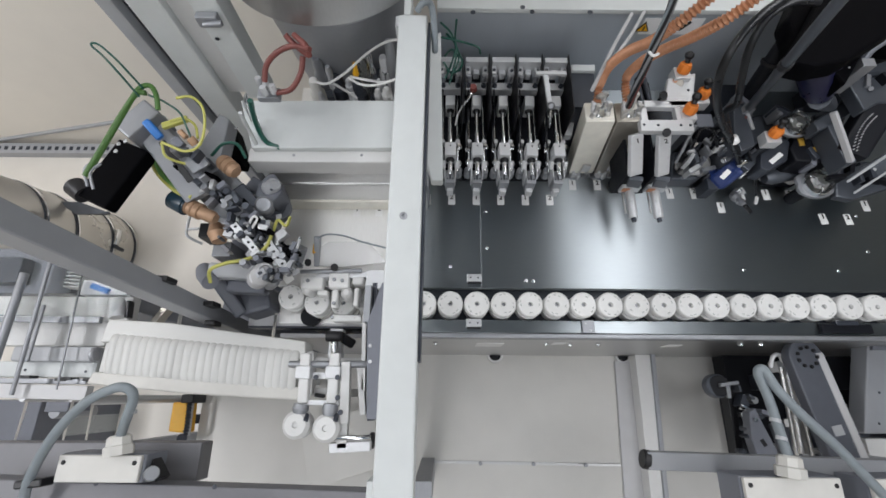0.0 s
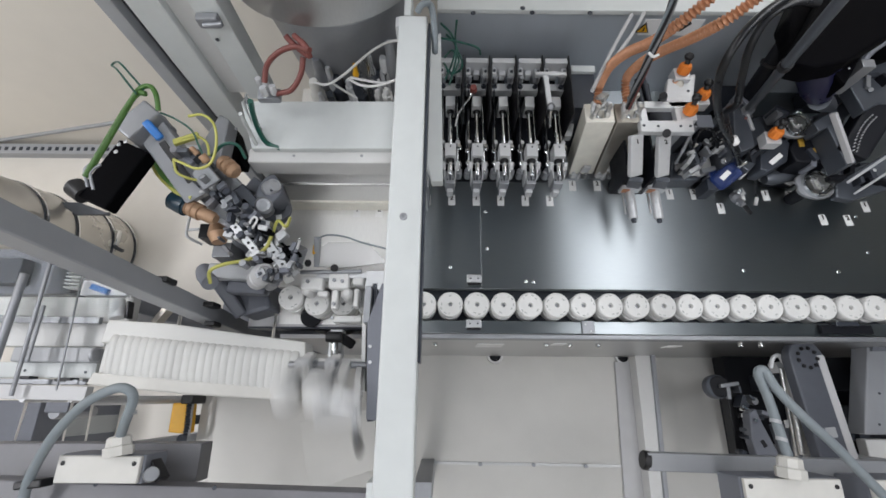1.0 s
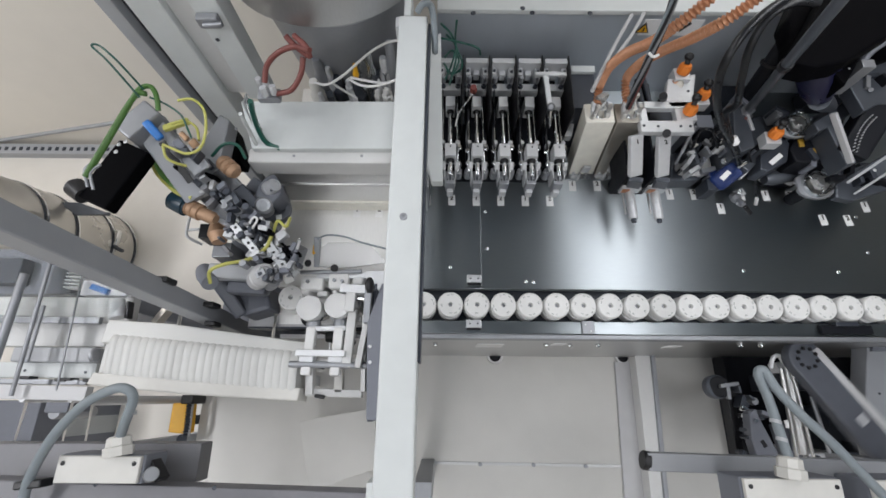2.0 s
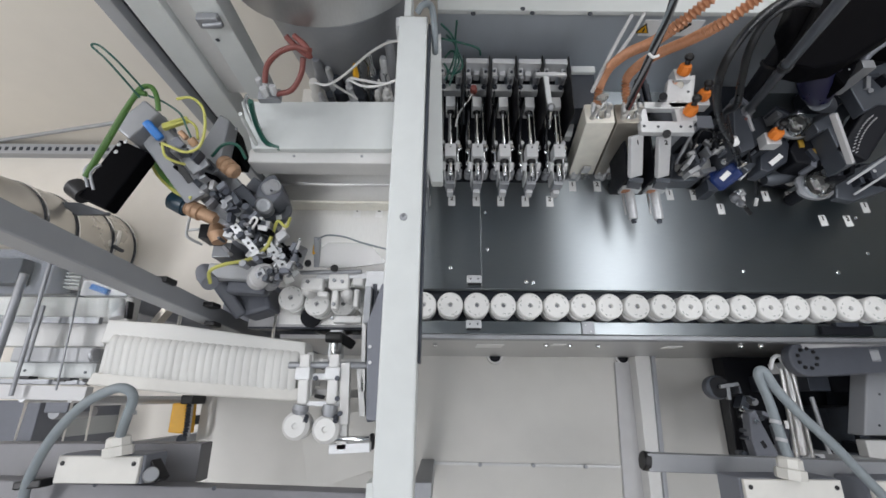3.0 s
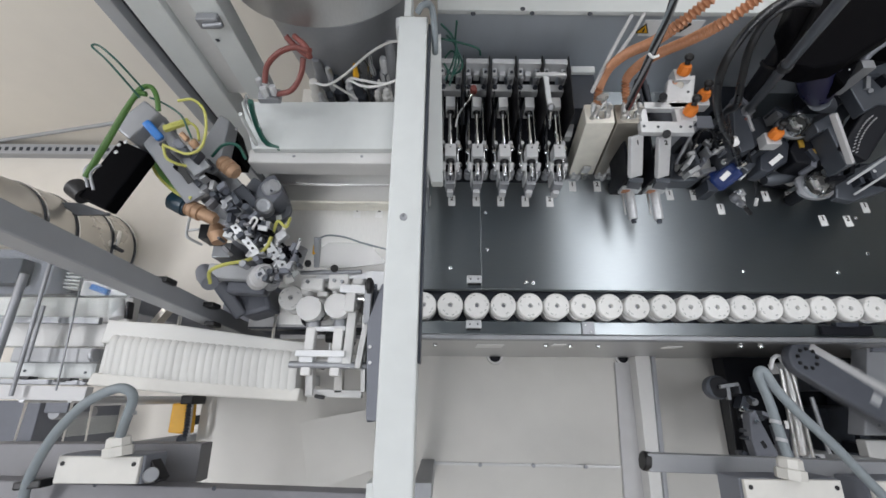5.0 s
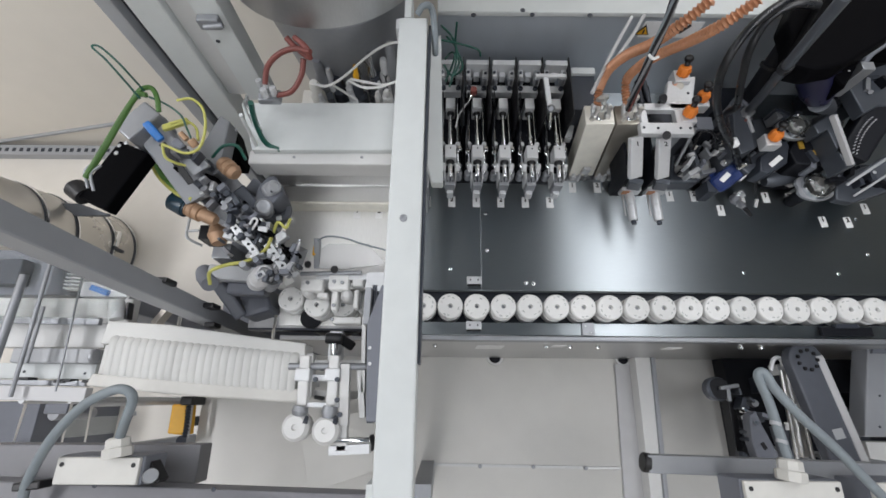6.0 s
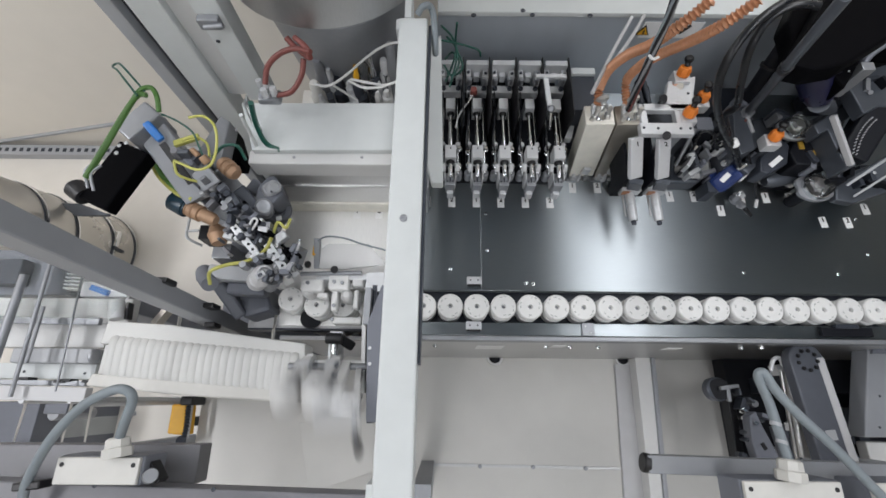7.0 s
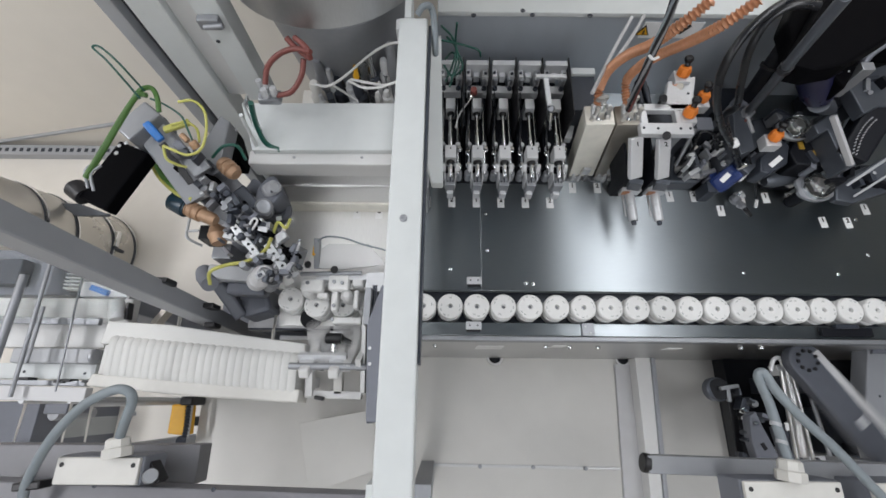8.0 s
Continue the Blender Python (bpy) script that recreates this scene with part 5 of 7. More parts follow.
# ---- cover, bowl feeder and ledges left of the beam ----
cov = thing("feeder_cover", (-0.2445, 0.4594, 1.2), "white painted cover with a polished front lip", "machine cover")
yr = 0.4749
xl, xr = -0.3928, -0.0903
part("front_bar", box(xl, 0.444, xr, yr, 1.15, 1.2, 0.003), WHITE, cov)
part("top_sheet", slab(((-0.3812, 0.4659, 1.215), (-0.089, 0.4685, 1.215), (-0.0934, 0.5803, 1.215), (-0.4195, 0.5773, 1.215)), 1.2, 1.215, 0.002), FRAME, cov)
part("side_sheet", bar((-0.3687, 0.5111, 1.3), (-0.3647, 0.4752, 1.2), 0.004, 0.03), GLASS, cov)
part("tube", tube(((-0.34, 0.4912, 1.33), (-0.3548, 0.4896, 1.27), (-0.353, 0.4784, 1.22), (-0.3263, 0.4694, 1.21)), 0.005), TEAL, cov)
part("tube", tube(((-0.3701, 0.4868, 1.3), (-0.375, 0.4842, 1.25), (-0.3732, 0.4742, 1.21)), 0.004), FRAME, cov)
screws(cov, ((-0.4212, 0.5144, 1.21), (-0.3012, 0.4589, 1.2), (-0.165, 0.4601, 1.2)), 0.003, ALU_D)
led = thing("rear_step", (-0.2439, 0.4653, 1.05), "polished steel steps behind the feed table", "ledge")
part("upper_step", box(-0.3704, 0.4445, -0.1068, 0.4738, TOP, 1.10, 0.002), STEEL, led)
part("middle_step", box(-0.3762, 0.4459, -0.1106, 0.4631, TOP, 1.06, 0.002), STEEL, led)
part("lower_step", box(-0.3773, 0.4386, -0.1144, 0.4622, TOP, 1.02, 0.002), BEIGE, led)
part("support", box(xl + 0.02, 0.444 + 0.005, xr - 0.01, yr - 0.005, 1.1, 1.149, 0), STEEL, led)

bowl_c = (-0.2241, 0.6153 + 0.2)
bowl = thing("bowl_feeder", (bowl_c[0], bowl_c[1], 1.2), "large brushed steel vibratory bowl feeder", "bowl feeder")
RB = 0.2
zb0 = 1.36
part("bowl", lathe((*bowl_c, zb0), (*bowl_c, 1.75), ((0, RB * 0.93), (0.03, RB), (0.95, RB), (1, RB * 1.02), (1, RB * 0.98), (0.1, RB * 0.96)), 64), STEEL, bowl)
part("base", rod((*bowl_c, 1.0), (*bowl_c, zb0), RB * 0.62, RB * 0.8, 40), ALU_D, bowl)
part("stand", rod((*bowl_c, 0.0), (*bowl_c, 1.0), RB * 0.5, RB * 0.5, 32), FRAME_D, bowl)
for q, r, m in (((-0.2708, 0.6742, 1.2), 0.016, ALU_D), ((-0.2148, 0.6928, 1.2), 0.017, DARK), ((-0.1723, 0.6632, 1.2), 0.018, GLASS), ((-0.1139, 0.6815, 1.24), 0.014, ALU_D), ((-0.2387, 0.6706, 1.15), 0.018, DARK),
                ((-0.1555, 0.6714, 1.15), 0.02, DARK), ((-0.194, 0.6779, 1.2), 0.009, AMBER), ((-0.1304, 0.6785, 1.2), 0.013, ALU), ((-0.2506, 0.6688, 1.18), 0.01, ALU), ((-0.1578, 0.6756, 1.22), 0.008, CHROME), ((-0.2783, 0.6342, 1.18), 0.016, CREAM), ((-0.1928, 0.6557, 1.15), 0.018, DARK)):
    part("regulator", lathe((q[0], q[1], 1.0), (q[0], q[1], q[2] + 0.03), ((0, r), (0.8, r), (0.84, r * 0.7), (0.95, r * 0.7), (1, r * 0.5)), 16), m, bowl)
for pts in (((-0.2604, 0.5967, 1.25), (-0.2329, 0.5928, 1.25), (-0.1982, 0.6094, 1.26), (-0.152, 0.6403, 1.28), (-0.1113, 0.6509, 1.3), (-0.0796, 0.6375, 1.32)),
            ((-0.1933, 0.6069, 1.25), (-0.165, 0.5908, 1.25), (-0.1294, 0.583, 1.26), (-0.0822, 0.594, 1.27)),
            ((-0.2246, 0.601, 1.24), (-0.2059, 0.6005, 1.22), (-0.1835, 0.5965, 1.2)), ((-0.189, 0.6097, 1.25), (-0.1523, 0.5936, 1.26), (-0.1186, 0.5885, 1.26), (-0.0865, 0.5913, 1.27))):
    solid("white_air_tube", tube(pts, 0.0026), WHITE, pts[0], "white air tube looping under the bowl feeder", "air tube", "white air tubes")
for pts in (((-0.2825, 0.6071, 1.36), (-0.2694, 0.5967, 1.35), (-0.2454, 0.581, 1.34)), ((-0.3353, 0.5552, 1.3), (-0.3264, 0.5765, 1.32), (-0.3001, 0.5881, 1.34), (-0.2688, 0.5917, 1.35), (-0.2361, 0.5753, 1.36)),
            ((-0.318, 0.5457, 1.28), (-0.2881, 0.5471, 1.29), (-0.2661, 0.5666, 1.31), (-0.2582, 0.5874, 1.33)), ((-0.2674, 0.6073, 1.36), (-0.245, 0.585, 1.36), (-0.2421, 0.5786, 1.34))):
    solid("red_hose", tube(pts, 0.0052, 12), RED, pts[0], "dull red rubber hose curling beside the bowl", "hose", "red hoses")
rng = random.Random(23)
for k in range(34):
    q = Vector((-0.2854 + rng.random() * 0.1782, 0.6204 + rng.random() * 0.1085, 1.17 + rng.uniform(-0.04, 0.03)))
    r, m = rng.uniform(0.005, 0.013), rng.choice((ALU, ALU_D, GLASS, CHROME, DARK, SMOKE, FROST, WHITE))
    if k % 3:
        part("fitting", lathe((q.x, q.y, 1.0), q, ((0, r), (0.9, r), (0.92, r * 0.7), (0.97, r * 0.7), (1, r * 0.4)), rng.choice((6, 8, 14))), m, bowl)
    else:
        a = rng.uniform(0, 3.14)
        d = Vector((math.cos(a), math.sin(a), 0)) * r * 1.6
        part("manifold", bar(q - d, q + d, r * 1.6, 0.05, 0.001), m, bowl)
clipb = thing("hose_fitting", (-0.3403, 0.552, 1.28), "cluster of steel hose fittings at the frame post", "fitting")
part("body", box(-0.3606, 0.5417, -0.3171, 0.5664, 1.255, 1.27, 0.003), ALU_D, clipb)
for q in ((-0.3503, 0.5622, 1.28), (-0.3352, 0.5546, 1.28), (-0.3223, 0.5457, 1.28), (-0.3389, 0.5417, 1.28)):
    part("nut", rod(q, (q[0], q[1] + 0.004, q[2] + 0.018), 0.007, seg=6), ALU, clipb)

# ---- rest of the upright frame ----
rail = thing("frame_post", (-0.62, 0.7, 0.0), "dark channelled post beside the frame post", "frame post", "upright posts")
part("profile", box(-0.597, 0.69, -0.5635, 0.72, 0.0, 2.18, 0.002), DARK, rail)
part("flange", box(-0.628, 0.668, -0.5975, 0.72, 0.0, 2.18, 0.002), FRAME_D, rail)
gdoor = thing("guard_door", (-0.45, 0.72, 1.0), "hazy acrylic guard door beside the post", "guard door")
part("pane", box(-0.5025, 0.672, -0.452, 0.678, 1.12, 2.18, 0.001), WHITE, gdoor)
part("edge_profile", box(-0.4515, 0.655, -0.400, 0.70, 1.12, 2.18, 0.002), FRAME, gdoor)
for z in (1.3, 1.36, 1.42, 1.47):
    part("hole", rod((-0.44, 0.6548, z), (-0.44, 0.653, z), 0.004, seg=12), DARK, gdoor)
gp = thing("beam_bracket", (-0.0207, 0.5731, 1.4), "grey steel hinge plate and cable at the end of the beam", "bracket")
part("plate", slab(((-0.0298, 0.6533, 1.36), (-0.0076, 0.6772, 1.36), (-0.0009, 0.3532, 1.3), (-0.0204, 0.353, 1.3), (-0.0319, 0.3969, 1.3)), 1.28, 1.30, 0.002), FRAME, gp)
part("groove", bar((-0.026, 0.602, 1.395), (-0.0303, 0.0437, 1.395), 0.004, 0.03, 0.0005), DARK, gp)
part("bracket", box(-0.08427, 0.5992, -0.07654, 0.6214, 1.36, 1.39), ALU, gp)
part("cable", tube(((-0.0457, 0.5999, 1.42), (-0.0361, 0.6058, 1.43), (-0.0237, 0.6145, 1.42), (-0.0182, 0.597, 1.4), (-0.0163, 0.5657, 1.37), (-0.0191, 0.6123, 1.36)), 0.0055), RUBBER, gp)
part("upper_stub", box(-0.07172, 0.6345, -0.05968, 0.7076, 1.33, 1.38), FRAME, gp)
screws(beam, ((-0.0546, 0.2352, 1.423),), 0.0055, ALU_D, h=0.003)
solid("floor_beam_corner", box(-0.09436, -0.1708, -0.08011, -0.1018, 1.3, 1.36), FRAME, (-0.0978, -0.1238, 1.3), "pale painted bracket beside the crossing beam", "bracket")

# ---- wall foot and drums ----
sk = thing("cable_tray", (-1.6, BACK - 0.04, 0.0), "perforated steel cable tray along the wall foot", "cable tray")
part("tray", box(-3.9, BACK - 0.075, -0.75, BACK - 0.02, 0.0, 0.045, 0.002), FRAME_D, sk)
for k in range(44):
    x = -2.55 + k * 0.036
    part("slot", box(x, BACK - 0.058, x + 0.018, BACK - 0.038, 0.0445, 0.046, 0), DARK, sk)


solid("wall_seam", bar((-2.512, 1.207, -0.0106), (-1.471, 1.207, 0.2322), 0.02, 0.012, 0.002), FRAME_D, (-1.865, 1.207, 0.1402), "grey seam strip running slantwise on the wall", "trim", kind="structure")


def drum(at, r, h, rings, label):
    d = thing("steel_drum", at, label, "drum")
    x, y, z = at
    foot, axis = Vector((x, y, 0)), Vector((0, -0.09, 0.66))
    part("shell", lathe(foot, foot + axis, ((0, r), (0.97, r), (0.98, r * 1.02), (1, r * 1.02), (1, r * 0.96), (0.93, r * 0.95)), 64), DRUM, d)
    part("lid", lathe(foot + axis * 0.9, foot + axis * 0.93, ((0, r * 0.94), (1, r * 0.94)), 48), SMOKE, d, "dark recessed lid")
    for zr in rings:
        c = foot + axis * (zr / h)
        up = axis.normalized()
        part("clamp_ring", lathe(c, c + up * 0.008, ((0, r * 1.0), (0.1, r * 1.025), (0.9, r * 1.025), (1, r * 1.0)), 64), CHROME, d, "bright clamping ring")
        part("rubber_seal", lathe(c + up * 0.010, c + up * 0.018, ((0, r * 1.0), (0.1, r * 1.012), (0.9, r * 1.012), (1, r * 1.0)), 64), DARK, d, "dark rubber seal")
    part("latch", bar((x + r * 1.0, y - 0.02, 0.165), (x + r * 1.0, y + 0.05, 0.165), 0.03, 0.02, 0.004), CHROME, d)
    part("latch_hook", box(x + r * 0.98, y - 0.034, x + r * 1.06, y - 0.02, 0.10, 0.165, 0.003), DARK, d)
    part("hinged_flap", slab(((-1.5132, 0.7131), (-1.4179, 0.7117), (-1.2872, 0.6652), (-1.4167, 0.6591)), 0.395, 0.402, 0.001), SMOKE, d, "dark hinged flap")
    part("flap_hinge", bar((-1.4422, 0.6709, 0.394), (-1.3014, 0.6700, 0.394), 0.012, 0.012, 0.002), DARK, d)
    part("side_seam", box(x + r * 0.9, y - 0.075, x + r * 0.945, y - 0.068, 0.02, 0.15, 0.001), DARK, d)


drum((-1.6137, 0.6391, 0), 0.178, 0.66, (0.012, 0.15, 0.34, 0.48), "tall leaning brushed steel drum with bright clamping rings")

# ---- left robot ----
rob = thing("pick_robot", (-0.48, 0.213, 0.9), "grey pick and place robot with a black motor", "robot")
part("pedestal", box(-0.5957, 0.1717, -0.5038, 0.3274, 0, 0.80, 0.008), MID, rob)
part("pedestal_head", slab(((-0.5254, 0.2717, 1), (-0.4048, 0.2459, 1), (-0.3842, 0.1874, 1), (-0.4446, 0.1679, 1), (-0.5099, 0.2187, 1)), 0.80, 1.0, 0.01), SLATE, rob)
part("motor", bar((-0.5645, 0.4317, 1.28), (-0.6152, 0.3188, 1.28), 0.06444, 0.03, 0.004), JET, rob, "black motor housing")
part("motor_end", lathe((-0.6628, 0.3561, 1.27), (-0.6348, 0.3342, 1.27), ((0, 0.012), (0.2, 0.018), (1, 0.016)), 16), BLACK, rob)
part("head_block", bar((-0.5706, 0.4404, 1.31), (-0.5267, 0.4949, 1.31), 0.045, 0.06, 0.004), ALU_D, rob)
part("slide_rail", bar((-0.545, 0.4756, 1.3), (-0.4629, 0.3571, 1.22), 0.0531, 0.05, 0.004), POST, rob)
part("blue_badge", bar((-0.5317, 0.4619, 1.313), (-0.506, 0.4349, 1.298), 0.015, 0.012, 0.005), BLUE, rob, "blue badge")
part("rail_slot", bar((-0.4975, 0.4236, 1.305), (-0.4584, 0.3675, 1.26), 0.012, 0.004), BLACK, rob)
part("shoulder", bar((-0.5086, 0.4491, 1.18), (-0.3769, 0.3196, 1.1), 0.085, 0.09, 0.008), ALU_D, rob)
part("upright", bar((-0.4421, 0.3203, 1.06), (-0.4795, 0.2579, 0.95), 0.07, 0.07, 0.006), MID, rob)
part("plate", slab(((-0.488, 0.4518, 1.22), (-0.4549, 0.5421, 1.24), (-0.4326, 0.5291, 1.24), (-0.4374, 0.4149, 1.22), (-0.4647, 0.3884, 1.2)), 1.18, 1.22, 0.003), ALU_D, rob)
part("black_box", slab(((-0.4647, 0.4147, 1.22), (-0.4434, 0.4051, 1.22), (-0.4175, 0.3669, 1.22), (-0.4272, 0.348, 1.22), (-0.4561, 0.3784, 1.22)), 1.17, 1.22, 0.003), SOOT, rob)
part("motor_case", slab(((-0.3855, 0.3763, 1.17), (-0.3787, 0.4092, 1.17), (-0.3634, 0.4325, 1.17), (-0.3475, 0.4352, 1.17), (-0.3262, 0.3944, 1.17), (-0.3455, 0.3667, 1.17)), 1.11, 1.17, 0.006), MID, rob)
capd = part("cap", lathe((-0.3565, 0.4017, 1.165), (-0.3367, 0.402, 1.185), ((0, 0.016), (0.3, 0.016), (0.35, 0.0145), (0.8, 0.0145), (1, 0.012), (1, 0.009), (0.9, 0.008)), 28), FRAME_D, rob)
part("cap_screw", rod((-0.3439, 0.3904, 1.183), (-0.3412, 0.3897, 1.187), 0.003, seg=8), DARK, capd)
part("round_cover", lathe((-0.3766, 0.3734, 1.12), (-0.3566, 0.3596, 1.18), ((0, 0.019), (0.5, 0.019), (0.52, 0.017), (0.8, 0.017), (0.82, 0.018), (0.95, 0.0175), (1, 0.013), (0.98, 0.008)), 28), ALU_D, rob)
part("joint", lathe((-0.3741, 0.3811, 1.09), (-0.3496, 0.377, 1.13), ((0, 0.034), (0.45, 0.034), (0.5, 0.031), (0.6, 0.031), (0.65, 0.034), (0.85, 0.033), (1, 0.027), (1, 0.018), (0.9, 0.016)), 32), MID, rob)
part("label_plate", bar((-0.3462, 0.3511, 1.137), (-0.3348, 0.3537, 1.137), 0.010, 0.003, 0.0005), PAPER, rob, "small white label")
part("joint_arm", bar((-0.408, 0.4269, 1.15), (-0.3481, 0.3932, 1.14), 0.03, 0.03, 0.004), MID, rob)
part("bronze_gear", lathe((-0.4217, 0.4233, 1.24), (-0.3898, 0.3972, 1.24), ((0, 0.012), (0.15, 0.0155), (0.3, 0.0155), (0.34, 0.013), (0.4, 0.0155), (0.6, 0.0155), (0.64, 0.013), (0.8, 0.0155), (1, 0.011)), 20), BRASS, rob)
part("bronze_gear", lathe((-0.4955, 0.3471, 1.2), (-0.4341, 0.3194, 1.2), ((0, 0.014), (0.1, 0.016), (0.14, 0.0135), (0.18, 0.016), (0.28, 0.016), (0.32, 0.0135), (0.36, 0.016), (0.5, 0.016), (0.52, 0.0125), (0.9, 0.0125), (1, 0.009)), 20), BRASS, rob)
part("navy_cap", lathe((-0.5294, 0.3635, 1.2), (-0.4907, 0.3447, 1.2), ((0, 0.012), (0.15, 0.019), (0.9, 0.02), (0.92, 0.017), (1, 0.017)), 24), PETROL, rob)
part("bronze_gear", lathe((-0.4574, 0.3274, 1.15), (-0.4467, 0.2911, 1.15), ((0, 0.014), (0.5, 0.02), (1, 0.014)), 14), BRASS, rob)
part("dark_cover", slab(((-0.4856, 0.5620), (-0.4614, 0.5651), (-0.4335, 0.4976), (-0.4345, 0.4729), (-0.4806, 0.4751), (-0.4916, 0.5248)), 1.10, 1.15, 0.003), JET, rob)
part("block", box(-0.485, 0.2761, -0.447, 0.3086, 1.03, 1.1), ALU_D, rob)
rng = random.Random(5)
for p0, p1, n in (((-0.4632, 0.4037, 1.24), (-0.3371, 0.2757, 1.19), 22), ((-0.434, 0.3094, 1.19), (-0.307, 0.2371, 1.17), 18), ((-0.4708, 0.4088, 1.32), (-0.4434, 0.3535, 1.27), 3), ((-0.3625, 0.3139, 1.18), (-0.2821, 0.2289, 1.16), 14)):
    for k in range(n * 2):
        q = Vector(p0).lerp(Vector(p1), (k + rng.random()) / (2 * n)) + Vector((rng.uniform(-0.028, 0.028), rng.uniform(-0.028, 0.028), rng.uniform(-0.012, 0.006)))
        a, s = rng.uniform(0, 6.28), rng.uniform(0.003, 0.0085)
        d = Vector((math.cos(a), math.sin(a), 0)) * s * rng.uniform(1.0, 2.0)
        m = rng.choice((ALU, ALU_D, FRAME_G, MID, ALU_D, DARK, JET, SMOKE))
        if k % 3 == 0:
            part("fitting", rod(q - Vector((0, 0, 0.02)), q + Vector((0, 0, 0.004)), s, seg=rng.choice((6, 12))), m, rob)
        else:
            part("bracket", bar(q - d, q + d, s * 1.4, 0.02, 0.0015), m, rob)
rl = part("pale_rail", bar((-0.4003, 0.3104, 1.2), (-0.3586, 0.263, 1.18), 0.014, 0.012, 0.001), ALU, rob, "pale drilled rail")
for k in range(5):
    q = Vector((-0.4003, 0.3104, 1.2)).lerp(Vector((-0.3586, 0.263, 1.18)), 0.12 + 0.19 * k)
    part("hole", rod(q, q + Vector((0, 0, 0.0012)), 0.0028, seg=10), BLACK, rl)
rl = part("pale_rail", bar((-0.3373, 0.2797, 1.185), (-0.2993, 0.2269, 1.15), 0.016, 0.012, 0.001), ALU, rob, "pale drilled rail")
for k in range(5):
    q = Vector((-0.3373, 0.2797, 1.185)).lerp(Vector((-0.2993, 0.2269, 1.15)), 0.12 + 0.19 * k)
    part("hole", rod(q, q + Vector((0, 0, 0.0012)), 0.0028, seg=10), BLACK, rl)
part("clip", tube(((-0.3714, 0.3037, 1.2), (-0.359, 0.3205, 1.21), (-0.3509, 0.3159, 1.21), (-0.3625, 0.3015, 1.2)), 0.0022), WHITE, rob)
part("valve", lathe((-0.2976, 0.2413, 1.14), (-0.2827, 0.2715, 1.17), ((0, 0.008), (0.5, 0.009), (0.6, 0.006), (1, 0.004)), 14), MID, rob)
part("valve_rod", rod((-0.2827, 0.2715, 1.17), (-0.2758, 0.2866, 1.18), 0.0028), ALU, rob)
part("black_plug", box(-0.4918, 0.3005, -0.4645, 0.3309, 1.1, 1.15), BLACK, rob)
part("forearm", bar((-0.4837, 0.246, 1.11), (-0.3506, 0.2375, 1.11), 0.031, 0.03, 0.005), FRAME_D, rob)
part("forearm_cover", bar((-0.4488, 0.2168, 1.09), (-0.3665, 0.2138, 1.09), 0.028, 0.03, 0.006), SLATE, rob)
part("elbow", lathe((-0.5046, 0.2519, 1.08), (-0.4718, 0.2175, 1.11), ((0, 0.017), (0.4, 0.02), (1, 0.016)), 20), MID, rob)
part("lower_link", bar((-0.4882, 0.2326, 1.05), (-0.4471, 0.1678, 1), 0.03, 0.03, 0.006), SLATE, rob)
wrist = part("wrist", lathe((-0.3733, 0.2216, 1.12), (-0.3379, 0.2256, 1.17), ((0, 0.020), (0.4, 0.0212), (0.45, 0.019), (0.55, 0.019), (0.6, 0.0212), (0.85, 0.0205), (1, 0.016), (1, 0.012), (0.93, 0.011)), 32), FRAME_M, rob)
part("wrist_ring", lathe((-0.3541, 0.2186, 1.1), (-0.329, 0.2176, 1.15), ((0, 0.014), (0.5, 0.016), (0.9, 0.015), (1, 0.011), (0.95, 0.007)), 28), ALU_D, rob)
part("slot", bar((-0.3525, 0.2144, 1.178), (-0.3362, 0.225, 1.18), 0.013, 0.008), FRAME_D, wrist)
part("slot_pin", bar((-0.347, 0.2167, 1.182), (-0.3402, 0.2211, 1.182), 0.006, 0.004), DARK, wrist)
for k, (p0, p1, w, h, m) in enumerate((((-0.4216, 0.3318, 1.17), (-0.3887, 0.2952, 1.15), 0.028, 0.03, ALU), ((-0.3825, 0.3376, 1.18), (-0.3705, 0.3474, 1.18), 0.02, 0.03, ALU), ((-0.3946, 0.3004, 1.19), (-0.3612, 0.2766, 1.17), 0.014, 0.02, CHROME),
                                       ((-0.3498, 0.2861, 1.16), (-0.3001, 0.2281, 1.12), 0.032, 0.03, ALU), ((-0.3232, 0.2908, 1.18), (-0.3064, 0.305, 1.18), 0.018, 0.018, ALU), ((-0.3084, 0.2488, 1.13), (-0.2921, 0.2805, 1.15), 0.024, 0.03, ALU_D),
                                       ((-0.3224, 0.2456, 1.16), (-0.3045, 0.2164, 1.12), 0.02, 0.02, WHITE), ((-0.3953, 0.284, 1.13), (-0.3459, 0.258, 1.13), 0.03, 0.03, ALU), ((-0.422, 0.3644, 1.2), (-0.3896, 0.3393, 1.19), 0.03, 0.03, ALU_D),
                                       ((-0.4039, 0.3889, 1.2), (-0.374, 0.3558, 1.18), 0.026, 0.03, DARK), ((-0.3987, 0.3356, 1.14), (-0.3571, 0.2975, 1.12), 0.02, 0.02, DARK), ((-0.2957, 0.2722, 1.15), (-0.2843, 0.2985, 1.16), 0.006, 0.006, CHROME))):
    part("link_block", bar(p0, p1, w, h, 0.003), m, rob)
screws(rob, ((-0.3324, 0.2718, 1.178), (-0.3231, 0.262, 1.17), (-0.4044, 0.3202, 1.187), (-0.3853, 0.2973, 1.18), (-0.5613, 0.4105, 1.316), (-0.5509, 0.4162, 1.316), (-0.5626, 0.3961, 1.316)), 0.0035, ALU)
